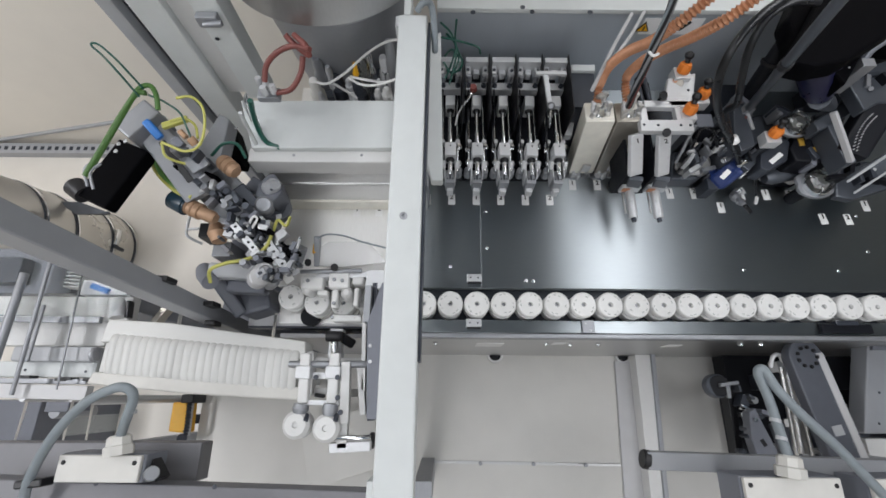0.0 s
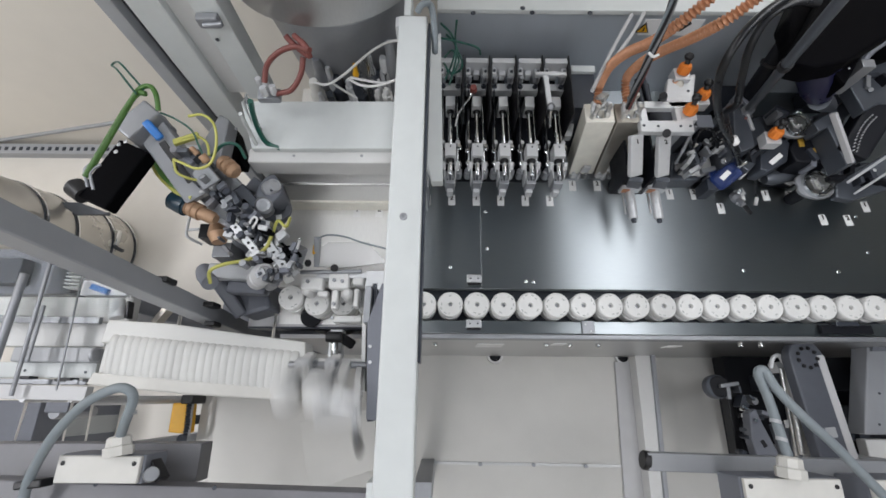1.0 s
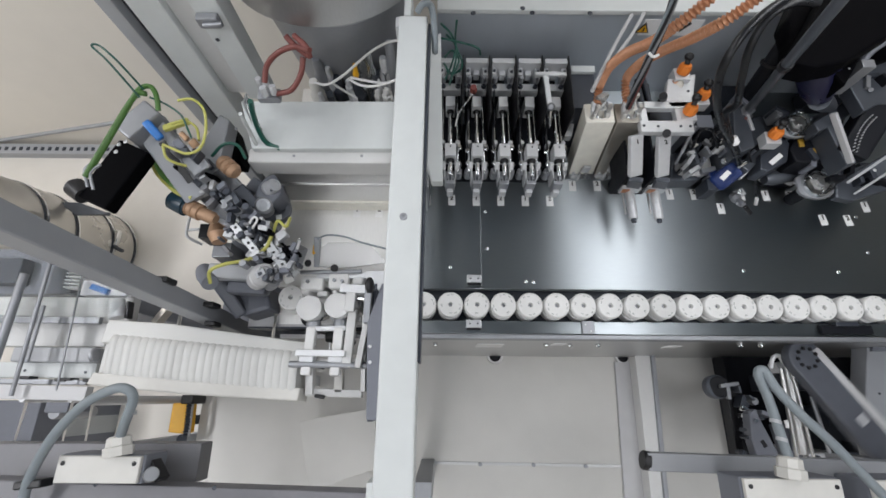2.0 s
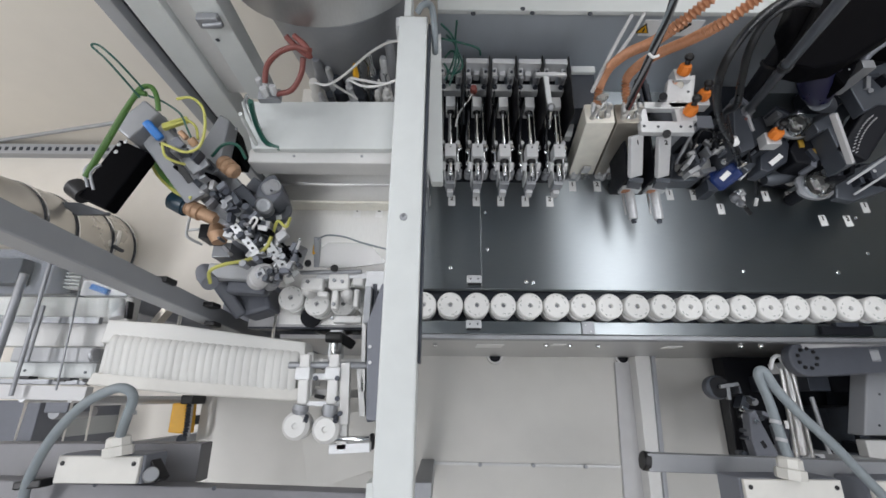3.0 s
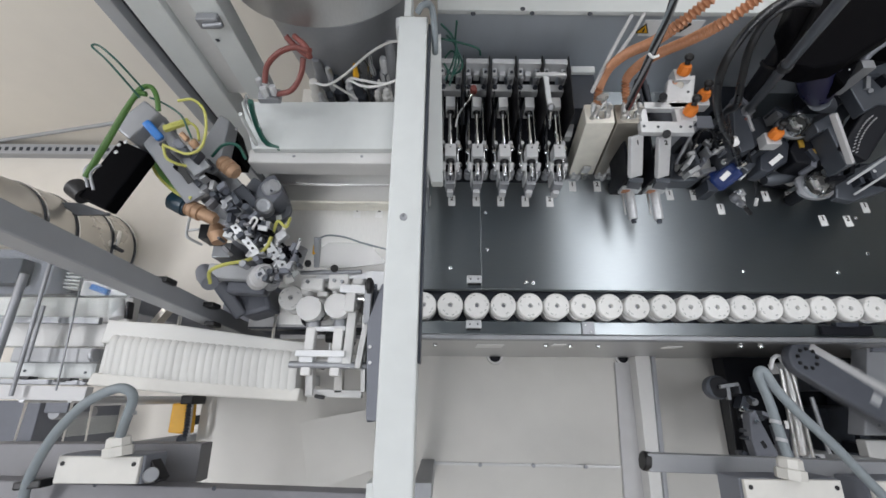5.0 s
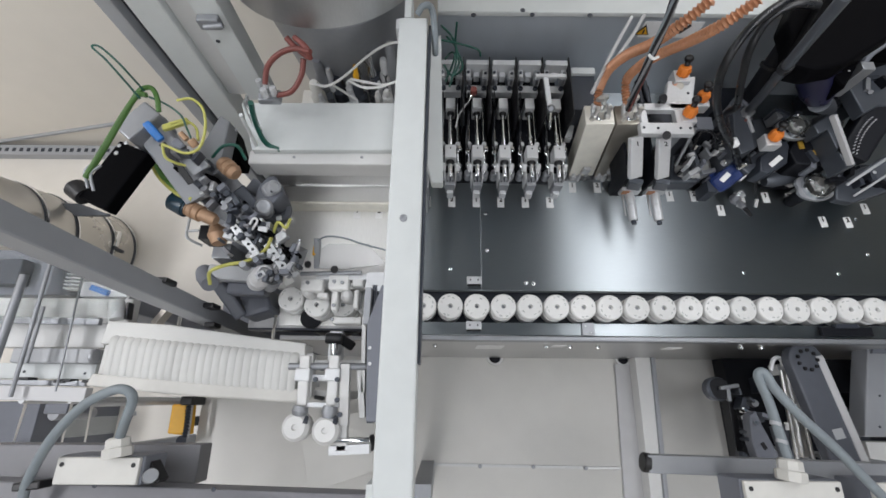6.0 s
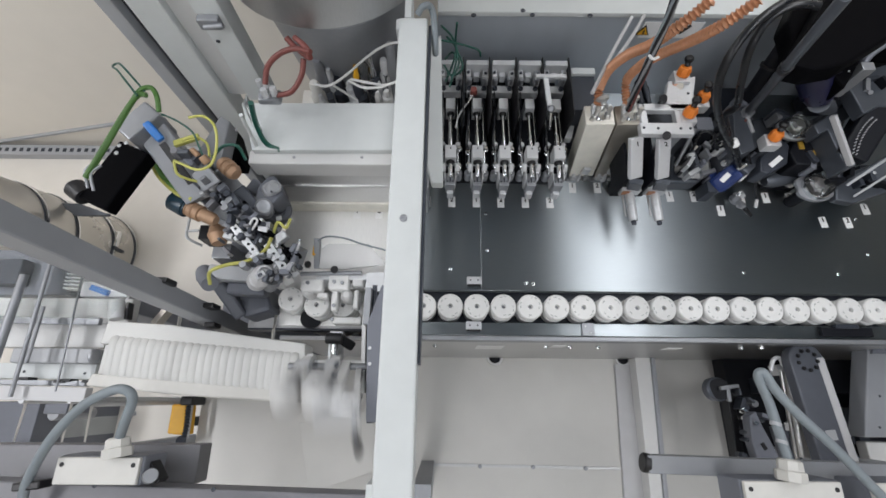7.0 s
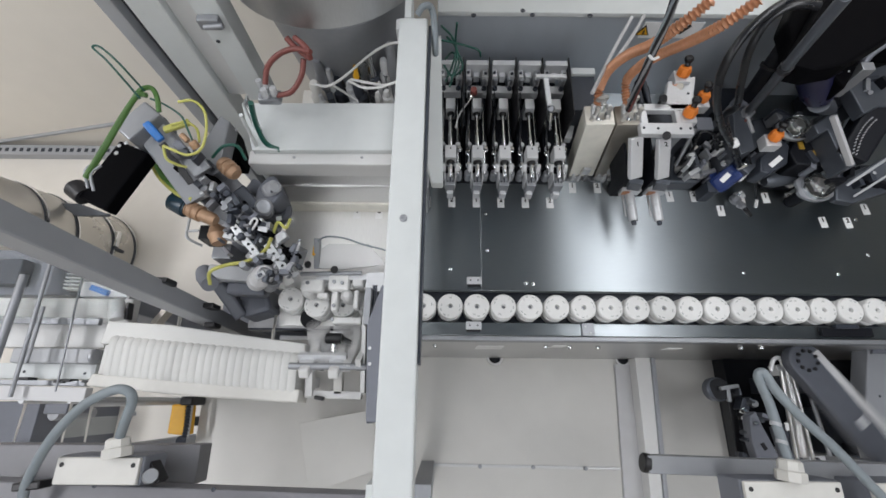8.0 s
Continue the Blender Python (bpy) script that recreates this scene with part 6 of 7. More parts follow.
for pts, r, m, nm in ((((-0.461, 0.2126, 1.13), (-0.4546, 0.2325, 1.15), (-0.4259, 0.2466, 1.15), (-0.383, 0.2562, 1.15), (-0.3401, 0.27, 1.18), (-0.3294, 0.3048, 1.18)), 0.0036, YELLOW, "yellow_cable"),
                      (((-0.3294, 0.3048, 1.18), (-0.3233, 0.3261, 1.18), (-0.3064, 0.3144, 1.18), (-0.2998, 0.3335, 1.18)), 0.003, YELLOW, "yellow_cable"),
                      (((-0.5542, 0.421, 1.24), (-0.5472, 0.4017, 1.22), (-0.508, 0.3685, 1.22), (-0.4753, 0.3546, 1.22)), 0.005, YELLOW, "yellow_cable"),
                      (((-0.5404, 0.4154, 1.25), (-0.531, 0.3942, 1.23), (-0.4957, 0.3672, 1.23)), 0.005, GREEN, "green_cable"),
                      (((-0.5847, 0.3534, 1.33), (-0.5612, 0.401, 1.34), (-0.5355, 0.4607, 1.35), (-0.5164, 0.4896, 1.36), (-0.4988, 0.4966, 1.36), (-0.4844, 0.4785, 1.36), (-0.4819, 0.4556, 1.35)), 0.0042, GREEN, "green_cable"),
                      (((-0.5907, 0.3408, 1.33), (-0.5655, 0.3956, 1.34), (-0.5389, 0.455, 1.35), (-0.5172, 0.4805, 1.36), (-0.5023, 0.4817, 1.36)), 0.0045, GREEN, "green_cable"),
                      (((-0.5901, 0.3273, 1.32), (-0.594, 0.3533, 1.33), (-0.5812, 0.3693, 1.33)), 0.0026, ALU_D, "plug_lead"), (((-0.5794, 0.3222, 1.32), (-0.5833, 0.3482, 1.33), (-0.5705, 0.3641, 1.33)), 0.0026, ALU_D, "plug_lead"),
                      (((-0.4418, 0.4341, 1.24), (-0.413, 0.4466, 1.26), (-0.3864, 0.4457, 1.26), (-0.3764, 0.4286, 1.24)), 0.003, TEAL, "green_cable")):
    part(nm, tube(pts, r), m, rob)
dp = thing("cable_clamp", (-0.6184, 0.3827, 1), "bent steel wire holder by the robot", "wire holder")
part("wire", tube(((-0.5337, 0.3682, 1.12), (-0.5471, 0.3439, 1.1), (-0.5427, 0.3207, 1.1), (-0.5199, 0.3101, 1.08)), 0.003), ALU, dp)
part("wire", tube(((-0.5433, 0.3361, 1.1), (-0.5218, 0.3376, 1.1)), 0.003), ALU, dp)


def make_cable_loop():
    c = (-0.5162, 0.4805, 1.36)
    lp = thing("swaying_cable", c, "thin dark green cable loop swaying above the robot", "cable")
    part("cable", tube(((-0.5109, 0.4737, 1.36), (-0.5248, 0.4911, 1.39), (-0.5427, 0.5104, 1.41), (-0.5608, 0.5255, 1.42), (-0.5495, 0.5268, 1.42), (-0.5239, 0.5072, 1.41), (-0.5133, 0.4962, 1.38), (-0.5078, 0.4897, 1.36)), 0.0017), TEAL, lp)
    return lp


def make_carriage():
    c = (-0.4673, 0.4328, 1.3)
    cr = thing("slide_carriage", c, "grey slide carriage with yellow cable loops", "carriage")
    part("block", bar((-0.4654, 0.4185, 1.28), (-0.4445, 0.3929, 1.26), 0.035, 0.02, 0.003), ALU_D, cr)
    part("clamp", bar((-0.478, 0.4306, 1.305), (-0.4624, 0.4179, 1.3), 0.014, 0.012, 0.002), MID, cr)
    part("connector", rod((-0.4619, 0.438, 1.315), (-0.4508, 0.4277, 1.31), 0.005), BRASS, cr)
    part("tray", bar((-0.5079, 0.4593, 1.3), (-0.4655, 0.4763, 1.3), 0.012, 0.008), YELLOW, cr)
    part("yellow_cable", tube(((-0.449, 0.4721, 1.36), (-0.4248, 0.4745, 1.36), (-0.4087, 0.4619, 1.35), (-0.4043, 0.4298, 1.34), (-0.4135, 0.3999, 1.33), (-0.4409, 0.3947, 1.32), (-0.4701, 0.4055, 1.32), (-0.4851, 0.412, 1.32)), 0.0023), YELLOW, cr)
    part("yellow_cable", tube(((-0.4846, 0.4098, 1.32), (-0.4811, 0.3926, 1.31), (-0.4683, 0.3874, 1.3), (-0.456, 0.3876, 1.29)), 0.0023), YELLOW, cr)
    part("yellow_cable", tube(((-0.4728, 0.4472, 1.33), (-0.4496, 0.4531, 1.33), (-0.4341, 0.4464, 1.32), (-0.4244, 0.4204, 1.32)), 0.0023), YELLOW, cr)
    part("green_cable", tube(((-0.4977, 0.4784, 1.36), (-0.4759, 0.4726, 1.35), (-0.4516, 0.4574, 1.34), (-0.4415, 0.4362, 1.33), (-0.4335, 0.417, 1.32)), 0.0017), TEAL, cr)
    part("connector", rod((-0.4317, 0.4151, 1.33), (-0.4261, 0.4081, 1.32), 0.007), BRASS, cr)
    return cr


cable_loop, carriage = make_cable_loop(), make_carriage()

# ---- chute with the white lids ----
ch = thing("lid_chute", (-0.5358, 0.0587, 0.98), "white plastic chute guiding a row of lids", "chute")
ca, cbp, cc, cd = (-0.7545, 0.1579, 1), (-0.2996, 0.107, 1), (-0.3015, -0.0098, 1), (-0.7555, 0.0186, 1)
part("floor_plate", slab((ca, cbp, cc, cd), 0.94, 0.951, 0.001), WHITE, ch)
part("upper_wall", slab(((-0.7310, 0.1571), (-0.5958, 0.1498), (-0.2955, 0.1124), (-0.2913, 0.0734), (-0.4384, 0.0908), (-0.5863, 0.1037), (-0.7379, 0.1071)), 0.952, 1.014, 0.003), MILK, ch, "broad milky side wall")
part("lower_rail", slab(((-0.7331, 0.0458), (-0.5325, 0.0317), (-0.2941, 0.0181), (-0.2969, -0.0085), (-0.5269, 0.0027), (-0.7418, 0.0208)), 0.952, 1.02, 0.004), CREAM, ch, "cream lower rail")
part("end_wall", bar((-0.7281, 0.1301, 1.0), (-0.7301, 0.0251, 1.0), 0.014, 0.05, 0.003), MILK, ch)
part("leg", bar((-0.4059, 0.0487, 0.96), (-0.4059, 0.0487, 0.5), 0.03, 0.03, 0.002, (0, 1, 0)), ALU, ch)
part("leg", bar((-0.7134, 0.0709, 0.96), (-0.7134, 0.0709, 0.0), 0.03, 0.03, 0.002, (0, 1, 0)), ALU, ch)
up0, up1, lo0, lo1 = (Vector(p) for p in ((-0.7332, 0.143, 1), (-0.306, 0.0973, 1), (-0.7291, 0.028, 1), (-0.3054, 0.0037, 1)))


def make_lid():
    lid = thing("plastic_cup", (0, 0, 1.0), "white plastic cup standing on edge in the chute", "cup", "cups in the chute")
    bm = bmesh.new()
    rings = []
    for x, f in ((-0.0088, 0.955), (-0.006, 0.985), (-0.002, 1.0), (0.002, 1.0), (0.006, 0.985), (0.0088, 0.955)):
        ring = []
        for j in range(40):
            a = 2 * math.pi * j / 40
            c, si = math.cos(a), math.sin(a)
            k = (c ** 4 + si ** 4) ** -0.25
            ring.append(bm.verts.new((x, 0.052 * f * k * c, 1.0 + 0.034 * f * k * si)))
        rings.append(ring)
    for a, b in zip(rings, rings[1:]):
        for j in range(40):
            bm.faces.new((a[j], a[(j + 1) % 40], b[(j + 1) % 40], b[j])).smooth = True
    bm.faces.new(rings[0][::-1])
    bm.faces.new(rings[-1])
    part("cap", bm, MILK, lid)
    return lid


lid0 = make_lid()
for k in range(25):
    s = 0.045 + 0.955 * (k + 0.5) / 25
    mid = up0.lerp(up1, s) * 0.5 + lo0.lerp(lo1, s) * 0.5
    across = (up0.lerp(up1, s) - lo0.lerp(lo1, s))
    m = Matrix.Translation((mid.x, mid.y - 0.004, 0.988)) @ pose(0, 0, 0, 0, 0, math.degrees(math.atan2(across.y, across.x)) - 90)
    if k == 0:
        lid0.matrix_basis = m
    else:
        copy_thing(lid0, m)

# ---- lid feeder at the far side of the post ----
fd = thing("lid_feeder", (-0.9446, 0.1266, 0.9), "white lid feeder with grey side bars and steel rods", "feeder")
part("upper_deck", box(-1.142, 0.1654, -0.7471, 0.224, 0.9, 0.93), WHITE, fd)
part("middle_deck", box(-1.142, 0.1092, -0.8041, 0.1656, 0.88, 0.91), WHITE, fd)
part("lower_deck", box(-1.093, 0.03624, -0.795, 0.07129, 0.9, 0.93), FRAME, fd)
part("grey_bar", box(-0.9718, 0.06964, -0.7836, 0.1032, 0.92, 0.96, 0.004), FRAME_D, fd)
part("rail", bar((-1.026, 0.0077, 0.98), (-0.7665, 0.0027, 0.98), 0.03, 0.02), FRAME_M, fd)
part("rail", bar((-1.064, 0.0284, 0.95), (-0.7957, 0.0268, 0.95), 0.012, 0.02), ALU_D, fd)
part("grey_rail", bar((-1.102, 0.167, 0.96), (-0.7929, 0.1642, 0.96), 0.016, 0.012), ALU_D, fd)
part("tower", box(-1.319, 0.2589, -1.007, 0.3884, 0.0, 0.8, 0.004), MID, fd)
part("tower_top", box(-1.276, 0.28, -1.131, 0.3505, 0.8, 0.84, 0.004), DARK, fd)
# dark block put in for the shade beside the tower
part("dark_gap", box(-1.044, 0.251, -0.9806, 0.3409, 0.8, 0.84, 0.002), DARK, fd)
part("clear_pane", slab(((-1.133, 0.3711, 1), (-1.051, 0.3675, 1), (-0.7079, 0.2171, 1), (-0.7463, 0.1655, 1), (-1.06, 0.163, 1)), 0.995, 1.0, 0), GLASS, fd)
for p0, p1, r in (((-0.9087, 0.3013, 1), (-0.9069, -0.003, 1), 0.0045), ((-0.9599, 0.2628, 1), (-0.9653, 0.066, 1), 0.009), ((-0.8944, 0.1898, 1), (-0.8948, 0.0665, 1), 0.004), ((-0.8434, 0.2747, 0.98), (-0.8316, 0.0092, 0.98), 0.0022)):
    part("rod", rod(p0, p1, r), ALU_D, fd)
for k in range(5):
    part("comb_tooth", bar((-0.9526, 0.2933, 0.9), (-0.9061, 0.2907, 0.9), 0.004, 0.03) if k == 0 else bar(Vector((-0.9526, 0.2933, 0.9)) + Vector((0, -0.009 * k, 0)), Vector((-0.9061, 0.2907, 0.9)) + Vector((0, -0.009 * k, 0)), 0.004, 0.03), ALU, fd)
part("blue_tag", bar((-0.8513, 0.2505, 0.94), (-0.8066, 0.2355, 0.94), 0.014, 0.01), BLUE, fd)
part("bracket", box(-0.8792, 0.2287, -0.7656, 0.2656, 0.88, 0.93), ALU, fd)
part("roller", rod((-0.7653, 0.2122, 0.96), (-0.7525, 0.1698, 0.96), 0.017), ALU, fd)
part("roller_end", bar((-0.7382, 0.2097, 0.96), (-0.7342, 0.1699, 0.96), 0.008, 0.02), BLACK, fd)
part("knob", rod((-0.7792, 0.0843, 0.97), (-0.7704, 0.0844, 0.97), 0.016), ALU_D, fd)
part("leg", box(-1.426, -0.1464, -1.351, -0.07152, 0, 0.28, 0.004), FRAME, fd)
part("leg", rod((-0.85, -0.015, 0.85), (-0.85, -0.015, 0), 0.009), ALU, fd)
part("leg", rod((-0.8981, -0.0089, 0.85), (-0.8981, -0.0089, 0), 0.009), ALU, fd)
part("leg", rod((-1.016, -0.0098, 0.85), (-1.016, -0.0098, 0), 0.009), ALU, fd)
part("motor", box(-1.209, -0.05209, -1.137, -0.01318, 0.45, 0.55, 0.004), MID, fd)
for p0, p1 in (((-1.002, -0.0109, 0.85), (-1.492, -0.1819, 0.3)), ((-0.8916, -0.0127, 0.85), (-1.324, -0.1753, 0.3)), ((-0.8431, -0.0098, 0.85), (-1.243, -0.1711, 0.3))):
    part("stay", rod(p0, p1, 0.003), STEEL, fd)
part("motor_post", rod((-1.258, -0.0558, 0.28), (-1.258, -0.0558, 0.45), 0.02), ALU_D, fd)
part("support", bar((-0.7084, 0.1693, 0.9), (-0.677, 0.2186, 0.9), 0.014, 0.03), WARM, fd)
for p in ((-0.8522, 0.031, 0.955), (-0.7894, 0.0315, 0.955), (-0.839, 0.0335, 0.955), (-0.9331, 0.0365, 0.955)):
    part("foot", box(p[0] - 0.012, p[1] - 0.003, p[0] + 0.012, p[1] + 0.003, 0.93, p[2], 0.001), BLACK, fd)
for p in ((-0.9565, 0.0523, 0.93), (-0.817, 0.0496, 0.93)):
    part("screw", rod(p, (p[0], p[1], p[2] + 0.002), 0.003, seg=10), DARK, fd)
am = thing("amber_module", (-0.8208, -0.0643, 0.5), "amber plastic module with a black spring lead", "sensor module")
part("case", slab(((-0.8163, -0.0202, 0.56), (-0.7718, -0.0199, 0.56), (-0.7652, -0.1072, 0.56), (-0.8149, -0.1029, 0.56)), 0.5, 0.56, 0.004), AMBER, am)
part("cap", box(-0.7831, -0.0228, -0.7459, 0.002859, 0.5, 0.58, 0.004), BLACK, am)
part("foot", rod((-0.801, -0.1295, 0.5), (-0.7639, -0.1203, 0.57), 0.014), DARK, am)
part("lead", tube(((-0.7596, -0.0197, 0.57), (-0.7575, -0.0485, 0.57), (-0.7551, -0.0878, 0.57), (-0.7567, -0.1141, 0.57)), 0.009, 12, 8, 0.004, 0.009), DARK, am)
part("post", bar((-0.7634, -0.0199, 0.55), (-0.759, -0.1157, 0.55), 0.006, 0.01), ALU, am)
part("stand", box(-0.8195, -0.08736, -0.7984, -0.05934, 0, 0.499), DARK, am)
for p0, p1 in (((-0.5833, 0.2142, 1), (-0.6132, 0.1515, 0.95)), ((-0.3823, 0.1788, 0.97), (-0.4099, 0.1253, 0.9))):
    q = thing("steel_pin", p1, "thin polished steel pin standing by the chute", "pin", "steel pins")
    part("rod", rod(p0, p1, 0.004), CHROME, q)
for p in ((-0.5119, 0.2008, 1.2), (-0.4983, 0.1854, 1.05), (-0.515, 0.1522, 1)):
    solid("post_clip", box(p[0] - 0.011, p[1] - 0.005, p[0] + 0.012, p[1] + 0.006, p[2] - 0.03, p[2] + 0.006, 0.003), BLACK, p, "black clip on the frame post", "clip", "post clips")

# ---- loader: fixed frame ----
lf = thing("loader_frame", (-0.2319, 0.0505, 0.95), "white loader frame with a grey side plate", "loader frame")
part("side_plate", slab(((-0.1466, 0.1383, 1.12), (-0.122, 0.2178, 1.12), (-0.1061, 0.218, 1.12), (-0.0943, -0.0414, 1.12), (-0.1377, -0.0388, 1.12)), 1.10, 1.12, 0.002), MID, lf)
part("side_web", bar((-0.1419, 0.2278, 1.08), (-0.1364, -0.0436, 1.08), 0.012, 0.1, 0.001), DARK, lf)
part("tall_bar", bar((-0.1637, 0.1644, 1.06), (-0.1573, 0.0109, 1.06), 0.009, 0.03), WHITE, lf)
part("upper_bar", bar((-0.2914, 0.0718, 0.99), (-0.1732, 0.0727, 0.99), 0.016, 0.02), WHITE, lf)
part("lower_bar", bar((-0.2922, 0.0096, 0.99), (-0.1713, 0.0071, 0.99), 0.016, 0.02), WHITE, lf)
part("side_bar", bar((-0.287, 0.0926, 1), (-0.2815, 0.0039, 1), 0.016, 0.025), WHITE, lf)
part("cross_bar", bar((-0.2244, 0.0664, 0.99), (-0.2221, 0.009, 0.99), 0.018, 0.02), CREAM, lf)
part("bearing", box(-0.2503, 0.07229, -0.2216, 0.1434, 0.96, 0.99), ALU, lf)
part("shaft", rod((-0.2336, 0.1125, 1.01), (-0.2319, 0.0656, 1), 0.008), CHROME, lf)
part("black_coupling", rod((-0.2518, 0.1244, 1.01), (-0.2173, 0.1235, 1.01), 0.012), BLACK, lf)
part("black_arm", bar((-0.2272, 0.1272, 1), (-0.1947, 0.1076, 0.98), 0.022, 0.02, 0.006), BLACK, lf)
part("black_lug", bar((-0.2756, 0.0641, 1), (-0.2533, 0.0596, 1), 0.008, 0.01, 0.003), BLACK, lf)
part("black_lug", bar((-0.2695, 0.0029, 1), (-0.2477, -0.0004, 1), 0.008, 0.01, 0.003), BLACK, lf)
part("base_plate", box(-0.4587, 0.1567, -0.178, 0.2063, 0.9, 0.936), FRAME_M, lf)
part("plate_edge", box(-0.4587, 0.152, -0.178, 0.1565, 0.9, 0.938), DARK, lf)
part("front_plate", slab(((-0.3846, -0.0633, 0.7), (-0.1819, -0.0258, 0.7), (-0.1733, -0.1793, 0.7), (-0.3399, -0.2307, 0.7)), 0.5, 0.7, 0.001), PAN, lf)
part("black_roller", rod((-0.3099, 0.1792, 0.941), (-0.3042, 0.1759, 0.96), 0.024, seg=28), SOOT, lf)
part("bracket_bar", bar((-0.2728, 0.2494, 1.06), (-0.1192, 0.2506, 1.06), 0.014, 0.03), ALU, lf)
part("bracket_head", box(-0.1612, 0.2132, -0.1232, 0.2549, 1.02, 1.08), ALU, lf)
part("bracket_post", bar((-0.1523, 0.2167, 1.1), (-0.1522, 0.1414, 1.1), 0.014, 0.04), ALU_D, lf)
part("knob", rod((-0.2937, 0.2746, 1.06), (-0.286, 0.2697, 1.085), 0.007), BLACK, lf)
part("knob", rod((-0.235, 0.2636, 1.06), (-0.2288, 0.259, 1.085), 0.008), BLACK, lf)
for jx0, jy0, jx1, jy1, jz in ((-0.3056, 0.2174, -0.2578, 0.2478, 1.060), (-0.2454, 0.2193, -0.2013, 0.2546, 1.065), (-0.1954, 0.2284, -0.1701, 0.2487, 1.060), (-0.2393, 0.1786, -0.2260, 0.2206, 1.050), (-0.1915, 0.1827, -0.1799, 0.2235, 1.050), (-0.2723, 0.2063, -0.2491, 0.2190, 1.045), (-0.2405, 0.1530, -0.1747, 0.1683, 1.030)):
    part("white_jaw", box(jx0, jy0, jx1, jy1, jz - 0.03, jz, 0.006), PUCK, lf)
part("jaw_link", rod((-0.3054, 0.2533, 1.066), (-0.1745, 0.2571, 1.066), 0.0045), ALU_D, lf)
for jp in ((-0.2894, 0.2350, 1.06), (-0.2313, 0.2367, 1.065), (-0.2142, 0.2344, 1.065), (-0.2317, 0.1884, 1.05), (-0.2376, 0.1615, 1.03)):
    part("jaw_screw", rod(jp, (jp[0], jp[1], jp[2] + 0.006), 0.004, seg=8), ALU_D, lf)
for jp in ((-0.2942, 0.2212, 1.055), (-0.2061, 0.2110, 1.06)):
    part("jaw_finger", lathe((jp[0], jp[1], 1.01), jp, ((0, 0.013), (0.8, 0.013), (0.9, 0.011), (1, 0.006)), 20), WHITE, lf)
part("clear_sheet", slab(((-0.2861, 0.3065, 1.05), (-0.2554, 0.3281, 1.05), (-0.167, 0.3288, 1.05), (-0.1243, 0.2816, 1.05), (-0.2277, 0.2678, 1.05), (-0.2778, 0.2726, 1.05)), 1.045, 1.05, 0.0005), FROST, lf)
part("sheet_edge", bar((-0.2784, 0.334, 1.07), (-0.2775, 0.27, 1.05), 0.012, 0.02), ALU_D, lf)
part("wire", tube(((-0.2724, 0.3251, 1.08), (-0.2484, 0.3308, 1.09), (-0.214, 0.3308, 1.08), (-0.1782, 0.3216, 1.07), (-0.1219, 0.3098, 1.06)), 0.002), RUBBER, lf)
part("clip_amber", box(-0.2873, 0.298, -0.2798, 0.319, 1.03, 1.06), AMBER, lf)
for p in ((-0.138, 0.0926, 1.122), (-0.1363, 0.0632, 1.122)):
    part("screw", rod(p, (p[0], p[1], p[2] + 0.002), 0.0035, seg=10), ALU, lf)


# ---- loader: flipping arms ----
PIVOT = Vector((-0.2086, 0.0617, 1.06))


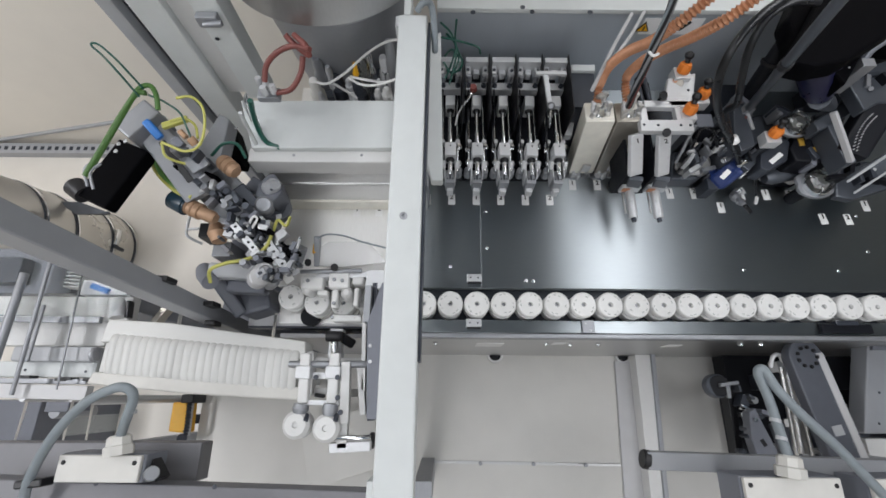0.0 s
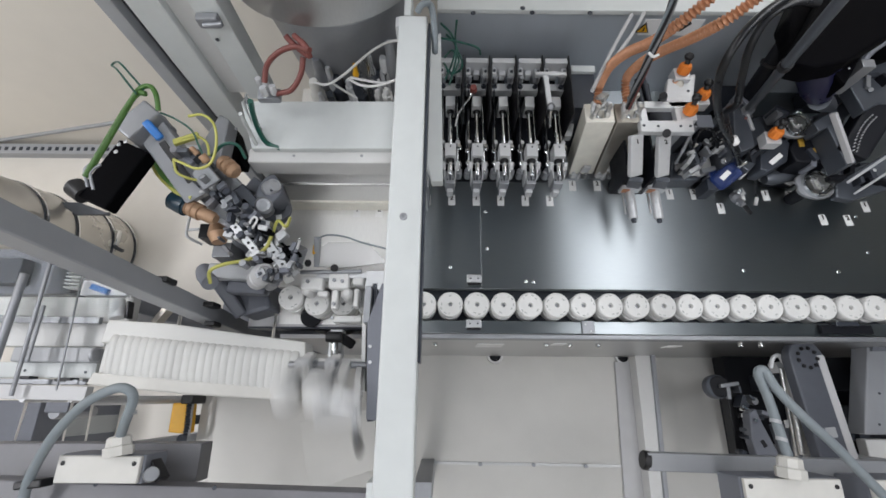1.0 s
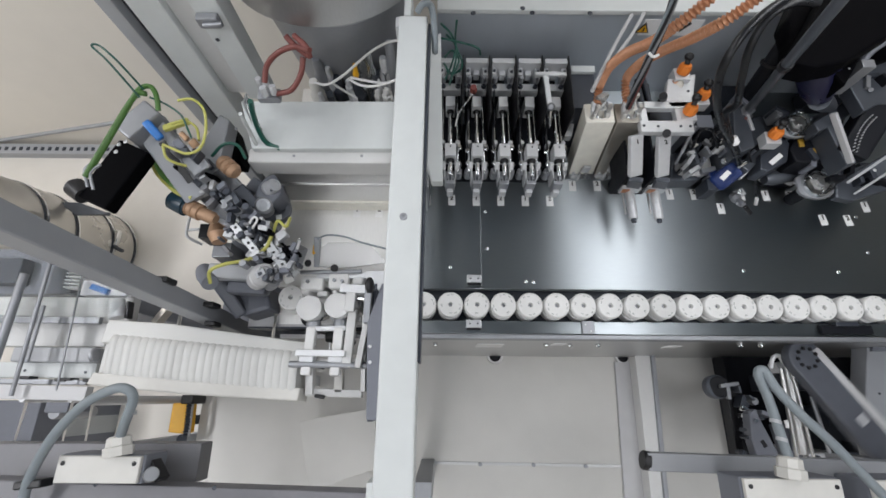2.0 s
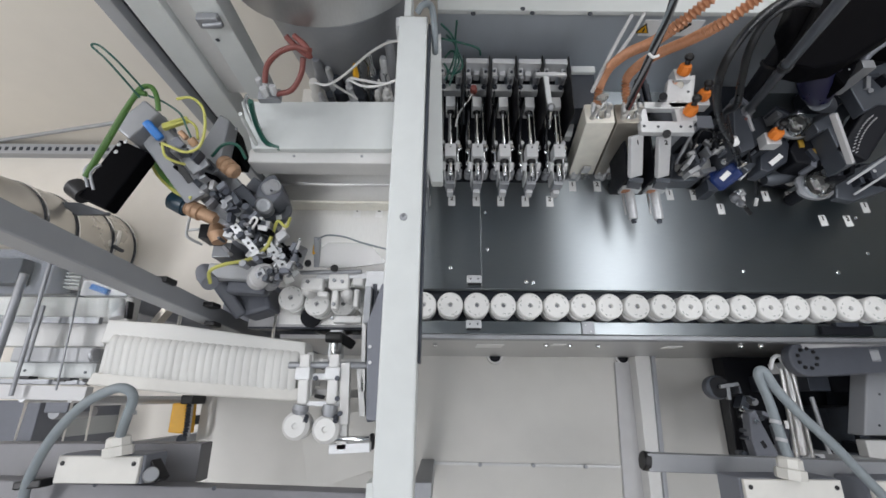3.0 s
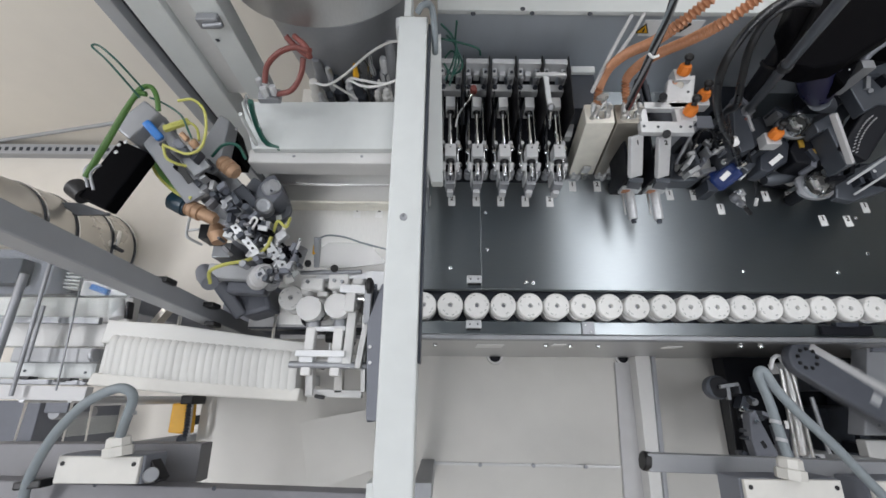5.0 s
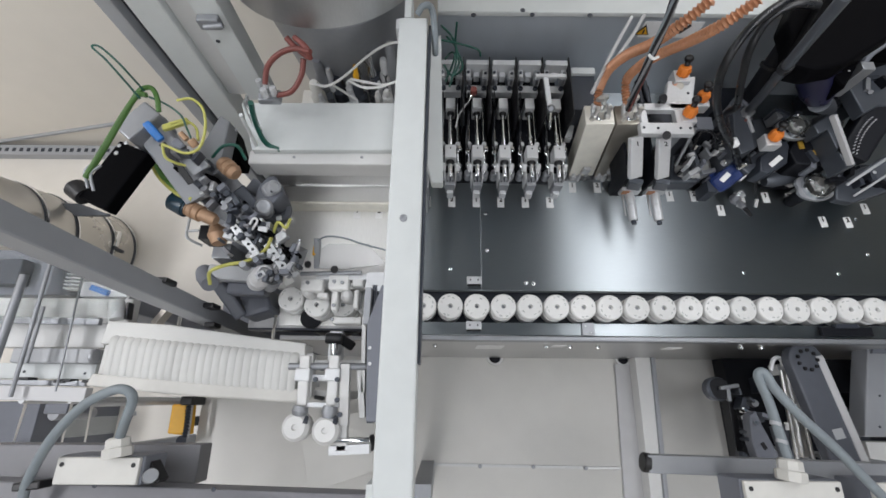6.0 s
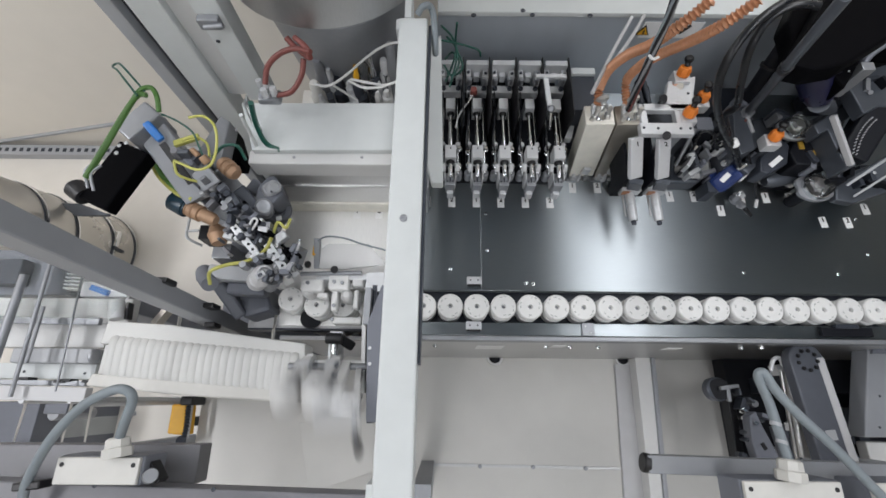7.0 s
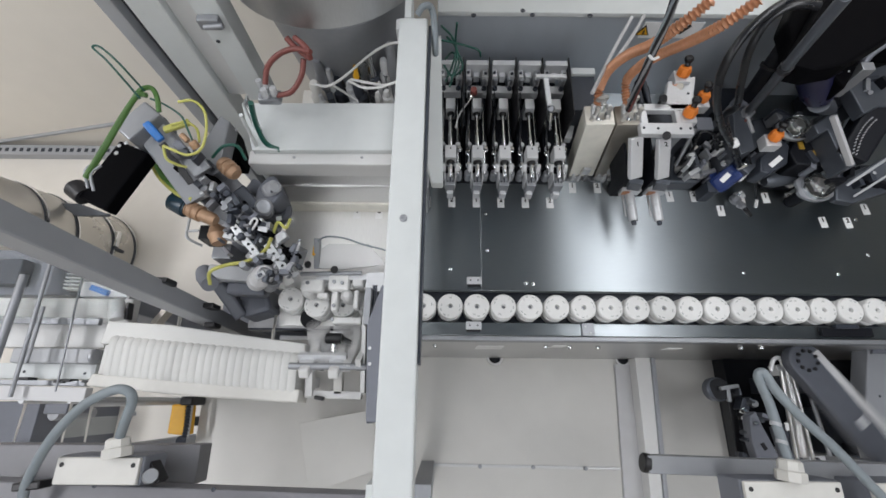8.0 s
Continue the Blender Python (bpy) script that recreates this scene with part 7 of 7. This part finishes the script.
def make_flipper():
    fl = thing("flip_loader", PIVOT, "white flip-over loader with two suction arms", "loader")
    part("axle", rod((-0.3092, 0.0609, 1.06), (-0.14, 0.0622, 1.06), 0.007), ALU_D, fl)
    for p0, p1, p2 in (((-0.275, 0.0822, 1.075), (-0.2714, -0.0142, 1.075), (-0.277, -0.0519, 1.075)), ((-0.2161, 0.0826, 1.075), (-0.2145, -0.0137, 1.075), (-0.2193, -0.0575, 1.075))):
        arm_l = part("arm", bar(p0, p1, 0.020, 0.02, 0.003), WHITE, fl)
        part("joint_block", bar(Vector(p0) + Vector((0, -0.025, 0.004)), Vector(p0) + Vector((0, -0.05, 0.004)), 0.030, 0.026, 0.003), ALU, arm_l)
        part("collar", lathe(p1, Vector(p1).lerp(Vector(p2), 0.5), ((0, 0.014), (0.5, 0.016), (1, 0.012)), 16), ALU_D, arm_l)
        cupq = part("suction_head", lathe(Vector(p2) + Vector((0, 0, -0.028)), Vector(p2) + Vector((0, 0, 0.012)), ((0, 0.024), (0.3, 0.026), (0.8, 0.026), (1, 0.02), (1, 0.006), (0.9, 0.005)), 24), WHITE, fl)
        part("lip", lathe(Vector(p2) + Vector((0, 0, -0.031)), Vector(p2) + Vector((0, 0, -0.026)), ((0, 0.026), (1, 0.024)), 24), FROST, cupq)
        part("fitting", rod(Vector(p1) + Vector((0.012, -0.02, 0.0)), Vector(p1) + Vector((0.014, -0.03, 0.012)), 0.005, seg=8), DARK, arm_l)
    part("tie_bar", bar((-0.2953, 0.039, 1.06), (-0.1955, 0.0398, 1.06), 0.013, 0.016), ALU, fl)
    part("tie_bar", bar((-0.2776, -0.0111, 1.07), (-0.2003, -0.0127, 1.07), 0.010, 0.012), ALU, fl)
    part("side_arm", bar((-0.1932, 0.0666, 1.07), (-0.1886, -0.0495, 1.07), 0.018, 0.016), WHITE, fl)
    part("side_arm", bar((-0.1678, 0.0676, 1.06), (-0.1543, -0.0344, 1.06), 0.012, 0.02), WHITE, fl)
    part("end_bar", bar((-0.2153, -0.0945, 1.06), (-0.1367, -0.09, 1.06), 0.018, 0.02), ALU, fl)
    part("end_rod", rod((-0.2083, -0.0755, 1.06), (-0.1376, -0.075, 1.06), 0.005), CHROME, fl)
    part("end_arm", bar((-0.1933, -0.045, 1.06), (-0.1914, -0.0954, 1.06), 0.02, 0.018), WHITE, fl)
    part("ball_arm", bar((-0.148, -0.088, 1.048), (-0.148, -0.086, 0.985), 0.008, 0.008, 0.001, (0, 1, 0)), ALU_D, fl)
    part("black_ball", lathe((-0.152, -0.086, 0.985), (-0.136, -0.086, 0.985), ((0, 0.008), (0.3, 0.016), (0.7, 0.016), (1, 0.008)), 16), BLACK, fl)
    for p in ((-0.2054, 0.0358, 1.075), (-0.2478, 0.0355, 1.075), (-0.2012, -0.0022, 1.08), (-0.1925, -0.0287, 1.085)):
        part("pin", rod(p, (p[0], p[1], p[2] + 0.006), 0.005, seg=10), DARK, fl)
    return fl


flipper = make_flipper()

# ---- what moves ----
STEP = 0.6      # one machine cycle, in seconds
SLOTS = 24      # puck places on the upper run
LOOP = 2 * SLOTS + 4


def slot(i):
    """The place of slot i on the puck loop: along the table, down past its end and back below it."""
    i %= LOOP
    x_end = PUCK_X0 + (SLOTS - 7) * PITCH
    z = TOP - 0.035
    if i < SLOTS:
        return PUCK_X0 + (i - 6) * PITCH, z
    if i < SLOTS + 2:
        return x_end + PITCH * 0.6, z - 0.09 * (i - SLOTS + 1)
    if i < 2 * SLOTS + 2:
        return PUCK_X0 + (2 * SLOTS + 1 - i - 6) * PITCH, z - 0.27
    return PUCK_X0 - 6.6 * PITCH, z - 0.27 + 0.09 * (i - 2 * SLOTS - 1)


def motions():
    first = make_puck()
    pucks = [first] + [copy_thing(first, pose(0, 0, 0)) for i in range(LOOP - 1)]
    for i, pk in enumerate(pucks):
        rows, turn = [], (i * 77) % 360 * 1.0
        for k in range(15):
            x, z = slot(i + 2 * k)
            for t in (max(0.0, 0.17 + STEP * (k - 1)), 0.03 + STEP * k):
                if t <= 8.01:
                    rows.append((t, pose(x, PUCK_Y + (0.013 if (i + 2 * k) % LOOP == 0 else 0), z, 0, 0, turn)))
        rows.append((8.04, rows[-1][1]))
        walk(pk, rows)

    swing = (79.4, 65.7, 33.5, 5.6, -13.3, -14.2, -2.9, 19.7, 56.0, 73.7, 85.4, 84.3)
    at = Matrix.Translation(arm.location)
    walk(arm, [(i / 10, at @ pose(0, 0, 0, 0, 0, -swing[i % 12])) for i in range(81)])

    # the loader lies down, flips over, waits and flips back, once a cycle
    rows, at, last = [], Matrix.Translation(PIVOT), -1
    for k in range(15):
        c = -0.055 + STEP * k
        for dt, turn in ((-0.14, -60), (-0.08, 0), (0.08, 0), (0.13, -60), (0.18, -120), (0.23, -180), (0.38, -180), (0.42, -120)):
            f = frame(c + dt)
            if f > max(0, last) and c + dt <= 8.05:
                rows.append((c + dt, at @ pose(0, 0, 0, turn)))
                last = f
    rows.insert(0, (0.0, at @ pose(0, 0, 0, 0)))
    walk(flipper, [r for i, r in enumerate(rows) if i == 0 or frame(r[0]) > 1])

    droop = (0, 1, 2, 9, 46, 30)
    at = Matrix.Translation(cable_loop.location)
    walk(cable_loop, [(i / 10, at @ Matrix.Rotation(radians(droop[i % 6]), 4, (-0.72, -0.7, 0))) for i in range(81)])
    along = (Vector((-0.4629, 0.3571, 1.22)) - Vector((-0.545, 0.4756, 1.3))).normalized()
    drift = (0, -0.002, 0.003, 0.02, 0.032, 0.024)
    at = carriage.location.copy()
    walk(carriage, [(i / 10, Matrix.Translation(at + along * drift[i % 6])) for i in range(81)])


motions()
